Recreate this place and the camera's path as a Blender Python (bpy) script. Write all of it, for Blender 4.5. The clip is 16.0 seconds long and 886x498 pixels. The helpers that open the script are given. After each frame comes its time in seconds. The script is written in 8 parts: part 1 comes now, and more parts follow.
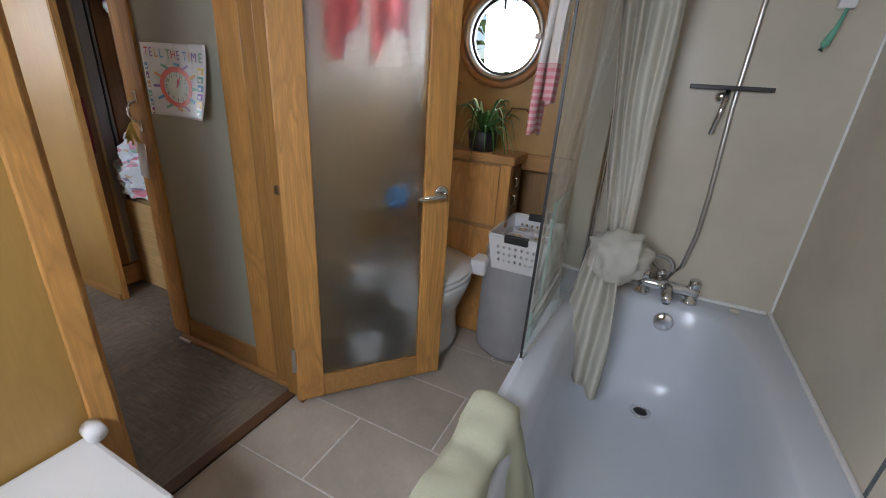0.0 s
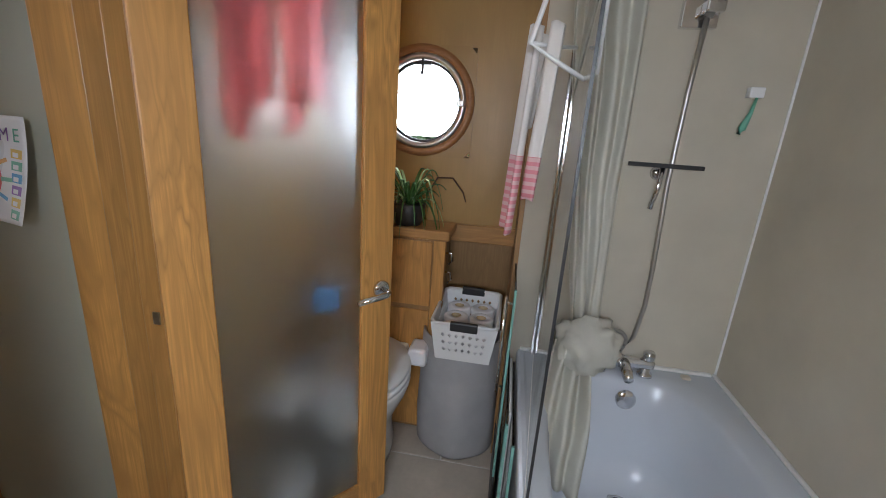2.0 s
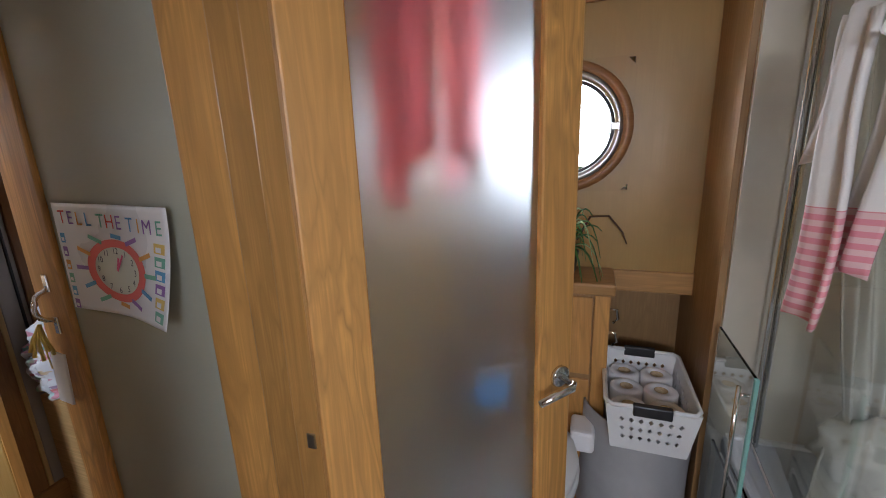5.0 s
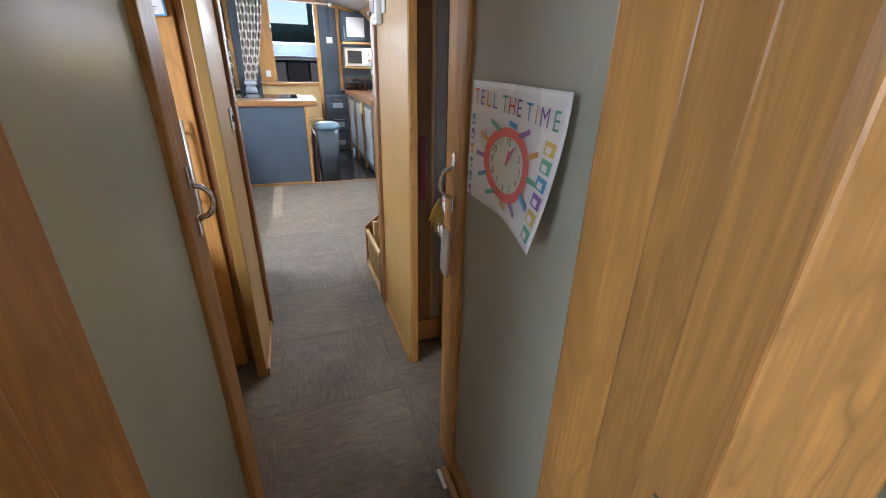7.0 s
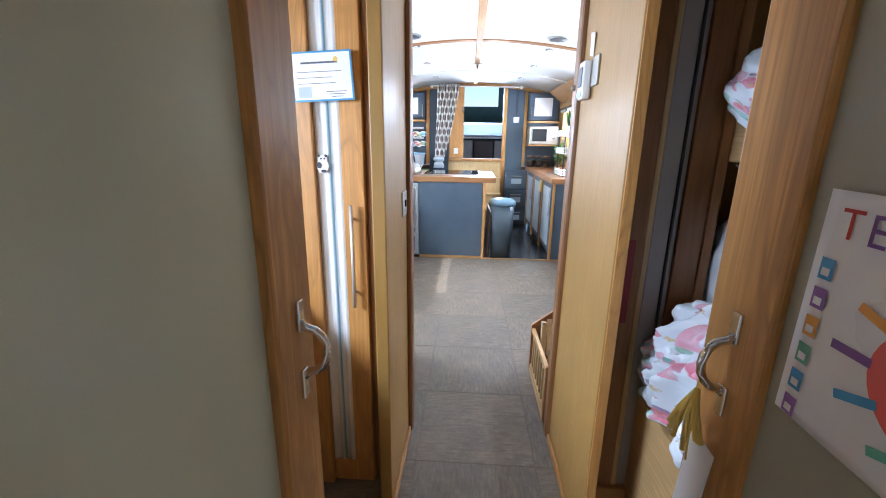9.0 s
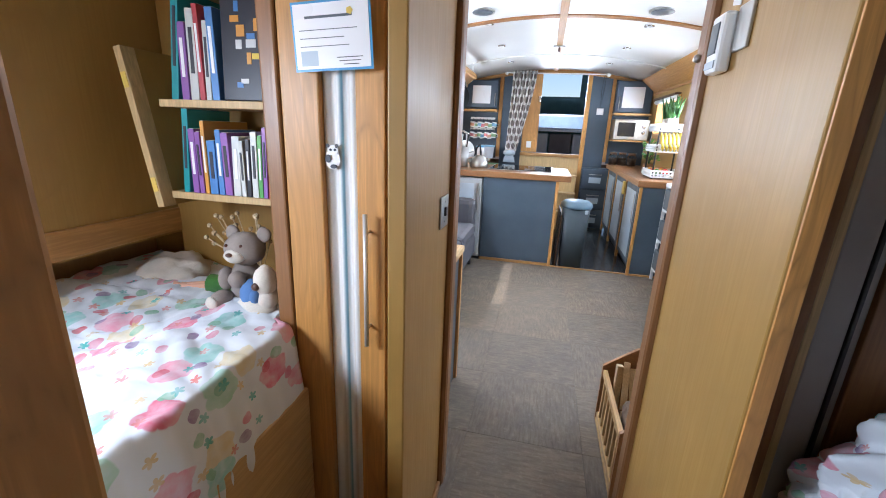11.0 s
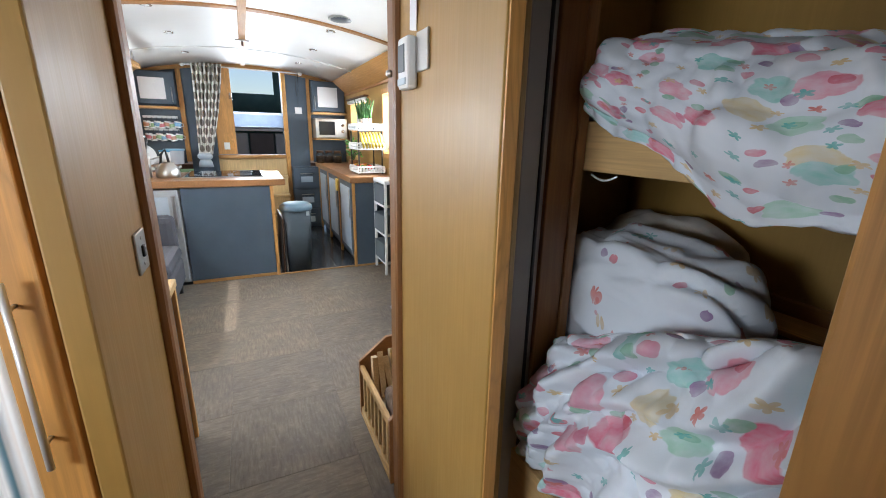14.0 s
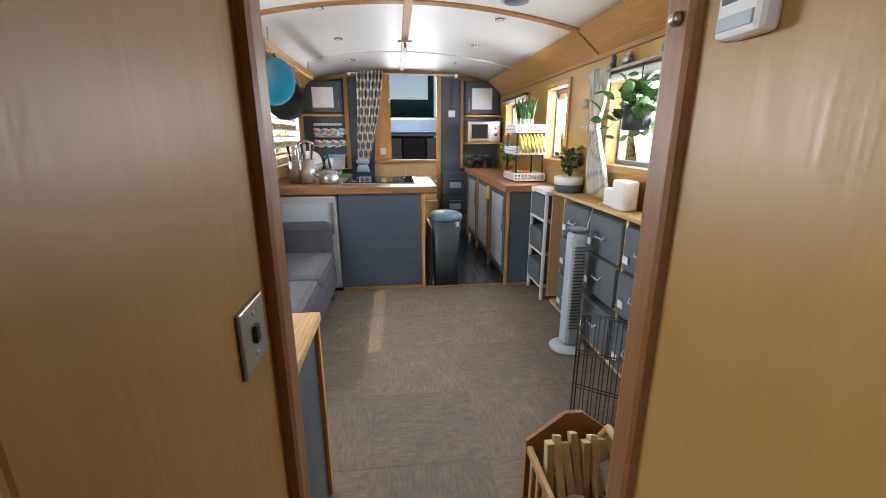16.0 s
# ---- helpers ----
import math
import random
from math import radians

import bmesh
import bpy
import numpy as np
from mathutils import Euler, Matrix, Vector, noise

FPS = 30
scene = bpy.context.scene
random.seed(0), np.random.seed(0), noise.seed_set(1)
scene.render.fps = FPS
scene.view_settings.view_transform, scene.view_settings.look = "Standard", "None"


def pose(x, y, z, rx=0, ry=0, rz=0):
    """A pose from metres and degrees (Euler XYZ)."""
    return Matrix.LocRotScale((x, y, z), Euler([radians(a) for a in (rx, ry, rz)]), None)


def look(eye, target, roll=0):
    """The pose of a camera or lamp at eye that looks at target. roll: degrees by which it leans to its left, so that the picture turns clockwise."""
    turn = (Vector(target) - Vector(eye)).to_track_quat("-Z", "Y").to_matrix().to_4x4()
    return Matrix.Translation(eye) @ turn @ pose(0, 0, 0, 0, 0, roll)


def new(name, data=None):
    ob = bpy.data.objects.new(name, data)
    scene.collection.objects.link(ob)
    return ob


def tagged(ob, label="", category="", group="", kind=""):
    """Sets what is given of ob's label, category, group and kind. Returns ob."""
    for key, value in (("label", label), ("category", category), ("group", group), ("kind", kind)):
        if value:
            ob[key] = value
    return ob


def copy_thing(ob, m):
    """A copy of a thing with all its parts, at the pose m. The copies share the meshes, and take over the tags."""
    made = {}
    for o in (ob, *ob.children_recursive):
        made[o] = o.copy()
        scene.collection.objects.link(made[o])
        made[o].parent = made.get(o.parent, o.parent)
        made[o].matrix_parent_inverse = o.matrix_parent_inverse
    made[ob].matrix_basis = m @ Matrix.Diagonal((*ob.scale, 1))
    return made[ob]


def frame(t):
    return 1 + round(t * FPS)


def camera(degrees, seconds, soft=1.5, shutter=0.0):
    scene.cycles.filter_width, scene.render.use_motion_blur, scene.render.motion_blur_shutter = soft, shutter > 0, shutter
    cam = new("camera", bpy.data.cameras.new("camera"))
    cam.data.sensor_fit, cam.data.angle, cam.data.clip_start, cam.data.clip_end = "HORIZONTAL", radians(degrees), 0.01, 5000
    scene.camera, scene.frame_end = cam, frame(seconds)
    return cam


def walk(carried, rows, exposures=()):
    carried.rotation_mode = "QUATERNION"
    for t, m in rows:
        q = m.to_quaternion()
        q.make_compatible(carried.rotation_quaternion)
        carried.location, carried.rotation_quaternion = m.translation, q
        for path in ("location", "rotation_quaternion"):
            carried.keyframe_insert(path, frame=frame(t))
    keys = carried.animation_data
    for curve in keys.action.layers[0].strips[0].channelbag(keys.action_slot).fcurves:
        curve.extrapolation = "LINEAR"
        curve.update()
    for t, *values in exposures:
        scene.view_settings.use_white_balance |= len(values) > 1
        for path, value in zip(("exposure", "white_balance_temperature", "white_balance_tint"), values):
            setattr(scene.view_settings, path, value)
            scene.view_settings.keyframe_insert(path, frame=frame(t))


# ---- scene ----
cam = camera(94.1, 16.0, soft=1.0)
PATH = [
    (0, (-0.107, 0.049, 1.2), (-0.9, 1.727, 0.455), 3.8),
    (0.5, (-0.221, 0.098, 1.221), (-1.019, 1.801, 0.54), 3.7),
    (1, (-0.282, 0.167, 1.237), (-1.012, 1.92, 0.609), 4.0),
    (1.5, (-0.35, 0.218, 1.267), (-0.866, 2.06, 0.684), 3.9),
    (2, (-0.403, 0.246, 1.298), (-0.691, 2.148, 0.751), 4.0),
    (2.5, (-0.43, 0.282, 1.334), (-0.615, 2.207, 0.827), 3.2),
    (3, (-0.478, 0.332, 1.358), (-0.633, 2.272, 0.896), 1.7),
    (3.2, (-0.495, 0.356, 1.366), (-0.637, 2.304, 0.937), 1.3),
    (5.3, (-0.716, 0.511, 1.352), (-1.594, 2.235, 0.846), -2.0),
    (5.5, (-0.719, 0.553, 1.345), (-1.789, 2.151, 0.797), -0.7),
    (6, (-0.758, 0.622, 1.317), (-2.196, 1.822, 0.617), 1.8),
    (6.5, (-0.834, 0.637, 1.287), (-2.443, 1.494, 0.464), 1.8),
    (7, (-0.96, 0.652, 1.296), (-2.676, 1.282, 0.484), 1.3),
    (7.5, (-1.056, 0.636, 1.308), (-2.861, 1.115, 0.591), 1.0),
    (8, (-1.164, 0.641, 1.308), (-3.03, 0.963, 0.664), 2.0),
    (8.5, (-1.292, 0.669, 1.325), (-3.211, 0.751, 0.768), 0.8),
    (9, (-1.397, 0.671, 1.313), (-3.326, 0.555, 0.798), 0.8),
    (9.2, (-1.423, 0.652, 1.313), (-3.354, 0.502, 0.815), 2.0),
    (11.3, (-1.844, 0.699, 1.302), (-3.711, 0.256, 0.738), 2.1),
    (11.5, (-1.867, 0.691, 1.299), (-3.762, 0.391, 0.734), 2.1),
    (12, (-1.877, 0.701, 1.312), (-3.792, 0.827, 0.747), 0.6),
    (12.5, (-1.871, 0.717, 1.331), (-3.715, 1.238, 0.758), -1.1),
    (13, (-1.847, 0.714, 1.348), (-3.608, 1.468, 0.773), -0.2),
    (13.5, (-1.833, 0.688, 1.35), (-3.567, 1.517, 0.794), 0.3),
    (14, (-1.856, 0.661, 1.34), (-3.599, 1.484, 0.804), 1.2),
    (14.5, (-1.979, 0.672, 1.332), (-3.77, 1.385, 0.802), 1.1),
    (15, (-2.087, 0.691, 1.336), (-3.939, 1.224, 0.803), 0.7),
    (15.5, (-2.241, 0.66, 1.324), (-4.134, 1.024, 0.793), 0.0),
    (16, (-2.408, 0.628, 1.333), (-4.325, 0.839, 0.804), -0.0),
]
EXPOSURES = [(0, -0.15, 6200, 16), (1, -0.05, 6250, 15), (3, -0.15, 6250, 15), (5.5, -0.15, 6200, 19), (6, -0.25, 6150, 19), (7, 0.2, 5950, 14), (7.5, 0.58, 5250, 11), (8, 0.52, 5150, 9), (8.5, 0.58, 5000, 10), (9, 0.42, 5500, 13), (11.5, -0.28, 5800, 14), (12, -0.66, 5800, 13), (12.5, -0.42, 6550, 13), (13, -0.26, 6850, 13), (13.5, -0.1, 6300, 13), (14, -0.1, 6250, 12), (14.5, -0.42, 6250, 12), (16, -0.65, 6600, 15)]
walk(cam, [(t, look(eye, target, roll)) for t, eye, target, roll in PATH], EXPOSURES)

# ---------------------------------------------------------------- world and light
SUN_DIR = Vector((0.38, -0.50, 0.70)).normalized()      # towards the sun
world = bpy.data.worlds.new("world")
scene.world = world
world.use_nodes = True
wn = world.node_tree.nodes
sky = wn.new("ShaderNodeTexSky")
sky.sky_type = "NISHITA"
sky.sun_disc = False
sky.sun_elevation = math.asin(SUN_DIR.z)
sky.sun_rotation = math.atan2(SUN_DIR.x, SUN_DIR.y)
world.node_tree.links.new(sky.outputs[0], wn["Background"].inputs[0])
wn["Background"].inputs[1].default_value = 0.15

sun = new("sun", bpy.data.lights.new("sun", "SUN"))
sun.data.energy, sun.data.angle, sun.data.color = 3.8, radians(0.5), (1.0, 0.93, 0.82)
sun.matrix_world = look((0, 0, 0), -SUN_DIR)


def window_light(name, at, to, width, height, watts, color=(0.84, 0.93, 1.0)):
    lamp = new(name, bpy.data.lights.new(name, "AREA"))
    lamp.data.shape, lamp.data.size, lamp.data.size_y = "RECTANGLE", width, height
    lamp.data.energy, lamp.data.color = watts, color
    lamp.matrix_world = look(at, to)
    return lamp


window_light("sky_light_bath", (-0.80, 2.16, 1.42), (-0.80, 0, 1.1), 0.30, 0.30, 12)
# added fill at an assumed, unseen window, to brighten the bathroom
window_light("sky_light_bath_left", (-0.45, -0.59, 1.40), (-0.55, 1.2, 0.3), 0.5, 0.4, 27)
window_light("sky_light_bed_left", (-1.81, -0.575, 1.39), (-2.1, 0.3, 0.65), 0.52, 0.30, 24)
window_light("sky_light_saloon_right", (-4.55, 2.15, 1.42), (-4.55, 0, 0.8), 1.0, 0.52, 50)
window_light("sky_light_side_hatch", (-5.97, 2.15, 1.42), (-5.9, 0, 0.8), 0.45, 0.58, 30)
window_light("sky_light_galley_right", (-7.2, 2.15, 1.52), (-7.2, 0, 0.8), 0.85, 0.3, 22)
window_light("sky_light_galley_left", (-6.9, -0.70, 1.35), (-6.9, 2, 0.8), 1.0, 0.5, 45)
window_light("sky_light_saloon_left", (-4.55, -0.70, 1.42), (-4.55, 2, 0.6), 1.1, 0.52, 55)
window_light("sky_light_stern", (-9.6, 0.85, 1.95), (-7.5, 0.8, 0.9), 0.8, 0.5, 65)

# ---------------------------------------------------------------- materials


class Nodes:
    """A node material with a few short cuts."""

    def __init__(self, name):
        self.mat = bpy.data.materials.new(name)
        self.mat.use_nodes = True
        self.tree = self.mat.node_tree
        self.bsdf = self.tree.nodes["Principled BSDF"]
        self.coord = self.add("ShaderNodeTexCoord").outputs["Object"]

    def add(self, kind, **values):
        node = self.tree.nodes.new(kind)
        for key, value in values.items():
            node.inputs[key].default_value = value
        return node

    def link(self, a, b):
        self.tree.links.new(a, b)

    def mapped(self, scale, turn=(0, 0, 0)):
        node = self.add("ShaderNodeMapping", Scale=scale, Rotation=turn)
        self.link(self.coord, node.inputs["Vector"])
        return node.outputs[0]

    def noise(self, vector, scale, detail=4.0, rough=0.55, distortion=0.0):
        node = self.add("ShaderNodeTexNoise", Scale=scale, Detail=detail, Roughness=rough, Distortion=distortion)
        self.link(vector, node.inputs["Vector"])
        return node.outputs[0]

    def ramp(self, value, *stops):
        node = self.add("ShaderNodeValToRGB")
        while len(node.color_ramp.elements) < len(stops):
            node.color_ramp.elements.new(0.5)
        for element, (at, color) in zip(node.color_ramp.elements, stops):
            element.position, element.color = at, (*color, 1)
        self.link(value, node.inputs[0])
        return node.outputs[0]

    def mix(self, factor, a, b, blend="MIX"):
        node = self.tree.nodes.new("ShaderNodeMix")
        node.data_type, node.blend_type = "RGBA", blend
        for value, socket in ((factor, node.inputs[0]), (a, node.inputs[6]), (b, node.inputs[7])):
            if isinstance(value, (int, float)):
                socket.default_value = value
            elif isinstance(value, tuple):
                socket.default_value = (*value, 1)
            else:
                self.link(value, socket)
        return node.outputs[2]

    def maths(self, operation, a, b=0.0):
        node = self.tree.nodes.new("ShaderNodeMath")
        node.operation = operation
        for value, socket in ((a, node.inputs[0]), (b, node.inputs[1])):
            if isinstance(value, (int, float)):
                socket.default_value = value
            else:
                self.link(value, socket)
        return node.outputs[0]

    def finish(self, color, rough=0.5, bump=None, strength=0.1, distance=0.002, metal=0.0, **more):
        for value, key in ((color, "Base Color"), (rough, "Roughness"), (metal, "Metallic")):
            if isinstance(value, tuple):
                self.bsdf.inputs[key].default_value = (*value, 1)
            elif isinstance(value, (int, float)):
                self.bsdf.inputs[key].default_value = value
            else:
                self.link(value, self.bsdf.inputs[key])
        for key, value in more.items():
            self.bsdf.inputs[key.replace("_", " ")].default_value = value
        if bump is not None:
            node = self.add("ShaderNodeBump", Strength=strength, Distance=distance)
            self.link(bump, node.inputs["Height"])
            self.link(node.outputs[0], self.bsdf.inputs["Normal"])
        return self.mat


def scaled(color, factor):
    return tuple(min(1.0, c * factor) for c in color)


def wood(name, color, axis="z", contrast=0.5, rough=0.38, rings=4.0, gloss=0.3, fleck=0.5):
    """Oiled or varnished timber with the grain along one axis."""
    n = Nodes(name)
    along, across = 0.7, rings
    s = {"x": (along, across, across), "y": (across, along, across), "z": (across, across, along)}[axis]
    fine = {"x": (4, 160, 160), "y": (160, 4, 160), "z": (160, 160, 4)}[axis]
    broad = n.noise(n.mapped(s), 1.6, 3.0, 0.5, 1.2)
    bands = n.maths("FRACT", n.maths("MULTIPLY", broad, 9.0))
    bands = n.maths("ABSOLUTE", n.maths("SUBTRACT", bands, 0.5))
    pores = n.noise(n.mapped(fine), 1.0, 3.0, 0.6)
    patch = n.noise(n.mapped((1.3, 1.3, 0.8)), 2.4, 4.0)
    base = n.ramp(bands, (0.0, scaled(color, 1 - 0.45 * contrast)), (0.2, scaled(color, 1 - 0.1 * contrast)), (0.5, scaled(color, 1 + 0.12 * contrast)))
    base = n.mix(n.ramp(pores, (0.38, (0.0, 0.0, 0.0)), (0.62, (1.0, 1.0, 1.0))), scaled(color, 1 - 0.5 * fleck), base, "MIX")
    base = n.mix(n.ramp(patch, (0.35, (0, 0, 0)), (0.7, (0.6, 0.6, 0.6))), base, scaled(color, 0.76))
    lot = n.tree.nodes.new("ShaderNodeObjectInfo").outputs["Random"]
    tint = n.ramp(lot, (0.0, (0.90, 0.88, 0.86)), (1.0, (1.0, 1.0, 1.0)))
    base = n.mix(1.0, base, tint, "MULTIPLY")
    return n.finish(base, n.ramp(pores, (0.3, (rough + 0.12,) * 3), (0.7, (rough,) * 3)), pores, 0.12, 0.001, Specular_IOR_Level=gloss + 0.2)


def plain(name, color, rough=0.5, vary=0.08, size=6.0, bump=0.05, metal=0.0, grain=60.0, **more):
    """A painted, moulded or cast surface, slightly uneven."""
    n = Nodes(name)
    a = n.noise(n.mapped((1, 1, 1)), size, 4.0)
    b = n.noise(n.mapped((1, 1, 1)), grain, 3.0)
    base = n.ramp(a, (0.3, scaled(color, 1 - vary)), (0.7, scaled(color, 1 + vary * 0.6)))
    gloss = n.ramp(a, (0.3, (min(1, rough * 1.15),) * 3), (0.7, (rough * 0.9,) * 3))
    return n.finish(base, gloss, b if bump else None, bump, 0.001, metal, **more)


def fabric(name, color, rough=0.95, weave=900.0, vary=0.15, see=0.0):
    n = Nodes(name)
    a = n.noise(n.mapped((1, 1, 1)), 7.0, 5.0)
    b = n.noise(n.mapped((1, 1, 1)), weave, 2.0)
    base = n.ramp(a, (0.3, scaled(color, 1 - vary)), (0.7, scaled(color, 1 + vary * 0.5)))
    base = n.mix(n.ramp(b, (0.35, (0, 0, 0)), (0.65, (0.3, 0.3, 0.3))), base, scaled(color, 0.75))
    n.finish(base, rough, b, 0.25, 0.001)
    if see:
        thin = n.add("ShaderNodeBsdfTranslucent")
        n.link(base, thin.inputs[0])
        both = n.add("ShaderNodeMixShader", Fac=see)
        n.link(n.bsdf.outputs[0], both.inputs[1])
        n.link(thin.outputs[0], both.inputs[2])
        n.link(both.outputs[0], n.tree.nodes["Material Output"].inputs[0])
    return n.mat


def glass(name, color, rough=0.0, ior=1.45):
    n = Nodes(name)
    n.finish(color, rough, Transmission_Weight=1.0, IOR=ior)
    return n.mat


def printed_cloth(name, flat=True):
    """Cotton printed with watercolour clouds, balloons and small stars."""
    n = Nodes(name)
    at = n.add("ShaderNodeTexCoord").outputs["UV" if flat else "Object"]
    wobble = n.add("ShaderNodeTexNoise", Scale=16.0, Detail=2.0)
    n.link(at, wobble.inputs["Vector"])
    wash = n.noise(at, 22.0, 3.0)
    color = n.ramp(n.noise(at, 5.0, 3.0), (0.3, (0.64, 0.68, 0.73)), (0.7, (0.71, 0.75, 0.80)))
    pinks = ((0.66, 0.16, 0.24), (0.36, 0.58, 0.46), (0.68, 0.30, 0.38), (0.66, 0.56, 0.34), (0.30, 0.58, 0.54))
    reds = ((0.58, 0.12, 0.16), (0.62, 0.22, 0.30), (0.30, 0.20, 0.34), (0.24, 0.46, 0.32))
    stars = ((0.10, 0.42, 0.40), (0.60, 0.20, 0.18), (0.62, 0.46, 0.24))
    deep = 1.0 if flat else 1.15
    kinds = ((5.6, 0.36, 0.045, 0.0, pinks, 0.12, 2.5, 0.15), (8.5, 0.21, 0.010, 3.7, reds, 0.25, 1.0, 0.28), (10.0, 0.19, 0.0, 7.3, stars, 0.30, 2.5, 0.62))
    if not flat:
        kinds = ((19.0, 0.24, 0.0, 3.7, reds, 0.55, 1.0, 0.28), (15.0, 0.32, 0.0, 7.3, stars, 0.25, 2.5, 0.62))
    for scale, reach, blur, seed, hues, part_of, lobes, depth in kinds:
        warped = n.mix(blur, at, wobble.outputs["Color"], "ADD")
        shift = n.add("ShaderNodeMapping", Location=(seed, seed * 0.6, seed * 0.3 if not flat else 0.0))
        n.link(warped, shift.inputs["Vector"])
        cell = n.add("ShaderNodeTexVoronoi", Scale=scale, Randomness=0.75)
        cell.voronoi_dimensions = "2D" if flat else "3D"
        n.link(shift.outputs[0], cell.inputs["Vector"])
        hue = n.add("ShaderNodeSeparateColor")
        n.link(cell.outputs["Color"], hue.inputs[0])
        pick = n.ramp(hue.outputs[0], *[(i / len(hues), c) for i, c in enumerate(hues)])
        pick.node.color_ramp.interpolation = "CONSTANT"
        away = n.tree.nodes.new("ShaderNodeVectorMath")
        away.operation = "SUBTRACT"
        n.link(shift.outputs[0], away.inputs[0])
        n.link(cell.outputs["Position"], away.inputs[1])
        axes = n.add("ShaderNodeSeparateXYZ")
        n.link(away.outputs[0], axes.inputs[0])
        angle = n.maths("ADD", n.maths("ARCTAN2", axes.outputs[1], axes.outputs[0]), n.maths("MULTIPLY", hue.outputs[2], 6.0))
        lobe = n.maths("ABSOLUTE", n.maths("SINE", n.maths("MULTIPLY", angle, lobes)))
        bound = n.maths("MULTIPLY", n.maths("ADD", n.maths("MULTIPLY", lobe, depth), 1.0 - depth), reach * deep)
        inside = n.maths("DIVIDE", cell.outputs["Distance"], bound)
        some = n.maths("MULTIPLY", n.ramp(inside, (0.93, (1, 1, 1)), (1.0, (0, 0, 0))), n.maths("GREATER_THAN", hue.outputs[1], part_of))
        tone = n.ramp(wash, (0.32, (1.0, 1.0, 1.0)), (0.68, (0.50, 0.50, 0.50)))
        color = n.mix(n.maths("MULTIPLY", some, tone), color, pick)
    weave = n.noise(n.mapped((1, 1, 1)), 700.0, 2.0)
    return n.finish(color, 0.92, weave, 0.15, 0.001)


OAK = wood("honey_oak", (0.64, 0.318, 0.088), "z", 0.95)
OAK_X = wood("honey_oak_lengthways", (0.52, 0.27, 0.085), "x", 0.55)
OAK_Y = wood("honey_oak_crossways", (0.52, 0.27, 0.085), "y", 0.55)
TRIM = wood("red_oak_trim", (0.30, 0.135, 0.044), "z", 0.5)
TRIM_X = wood("red_oak_trim_lengthways", (0.40, 0.18, 0.06), "x", 0.45)
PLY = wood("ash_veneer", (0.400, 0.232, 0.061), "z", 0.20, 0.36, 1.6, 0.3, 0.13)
PLY_DARK = wood("oak_veneer", (0.40, 0.225, 0.09), "z", 0.5, 0.42, 4.0, 0.3, 0.3)
PALE = wood("pale_pine", (0.68, 0.47, 0.22), "z", 0.35, 0.45, 4.0)
PALE_X = wood("pale_pine_lengthways", (0.68, 0.44, 0.19), "x", 0.35, 0.45, 4.0)
POST = wood("honey_oak_post", (0.47, 0.235, 0.066), "z", 0.8)
DARK = wood("dark_timber", (0.13, 0.06, 0.028), "z", 0.5)
WORKTOP = wood("oiled_worktop", (0.36, 0.17, 0.065), "x", 0.6, 0.3, 6.0)
FIREWOOD = wood("split_firewood", (0.74, 0.57, 0.35), "x", 0.5, 0.8, 9.0)
BARK = plain("bark", (0.16, 0.11, 0.08), 0.95, 0.4, 25.0, 0.8)
WHITE = plain("white_plastic", (0.80, 0.80, 0.79), 0.35, 0.04)
CEILING = plain("white_ceiling_board", (0.80, 0.79, 0.76), 0.55, 0.03, 2.0, 0.02)
CREAM = plain("cream_shower_board", (0.57, 0.515, 0.415), 0.32, 0.10, 3.5, 0.04)
ACRYLIC = plain("white_acrylic", (0.60, 0.63, 0.68), 0.22, 0.02, 3.0, 0.0)
CHINA = plain("white_china", (0.82, 0.82, 0.80), 0.08, 0.02, 3.0, 0.0)
CHROME = plain("chrome", (0.75, 0.75, 0.76), 0.12, 0.05, 9.0, 0.0, 1.0)
STEEL = plain("brushed_steel", (0.55, 0.54, 0.52), 0.32, 0.08, 9.0, 0.05, 1.0)
BLACK = plain("black_plastic", (0.02, 0.02, 0.022), 0.4, 0.1)
BLACK_GLASS = plain("black_hob_glass", (0.015, 0.016, 0.018), 0.05, 0.05, 4.0, 0.0)
BLUE = plain("slate_blue_paint", (0.065, 0.090, 0.118), 0.42, 0.10, 5.0, 0.06)
GREY_PLASTIC = plain("grey_plastic", (0.095, 0.11, 0.125), 0.40, 0.06)
LIGHT_GREY = plain("light_grey_plastic", (0.43, 0.50, 0.56), 0.40, 0.05)
FRIDGE = plain("silver_grey_enamel", (0.40, 0.42, 0.43), 0.35, 0.05)
TEAL_PAN = plain("teal_enamel", (0.0, 0.20, 0.30), 0.35, 0.06)
PAPER = plain("white_paper", (0.84, 0.83, 0.84), 0.28, 0.02, 4.0, 0.0)
INK = plain("dark_ink", (0.03, 0.03, 0.04), 0.5, 0.1)
PRINTS = {
    "red": plain("red_print", (0.75, 0.07, 0.05), 0.3), "orange": plain("orange_print", (0.80, 0.36, 0.05), 0.3),
    "yellow": plain("yellow_print", (0.78, 0.55, 0.12), 0.3), "green": plain("green_print", (0.16, 0.48, 0.34), 0.3),
    "blue": plain("blue_print", (0.08, 0.34, 0.62), 0.3), "purple": plain("purple_print", (0.30, 0.13, 0.45), 0.3),
    "ring": plain("coral_print", (0.85, 0.13, 0.10), 0.3), "dial": plain("ivory_print", (0.76, 0.76, 0.64), 0.3),
    "pink": plain("pink_print", (0.75, 0.08, 0.20), 0.3),
}
FELT = fabric("grey_hamper_cloth", (0.42, 0.41, 0.41), 0.95, 500)
CURTAIN_WHITE = fabric("cream_shower_curtain", (0.70, 0.67, 0.58), 0.8, 400, 0.06, 0.25)
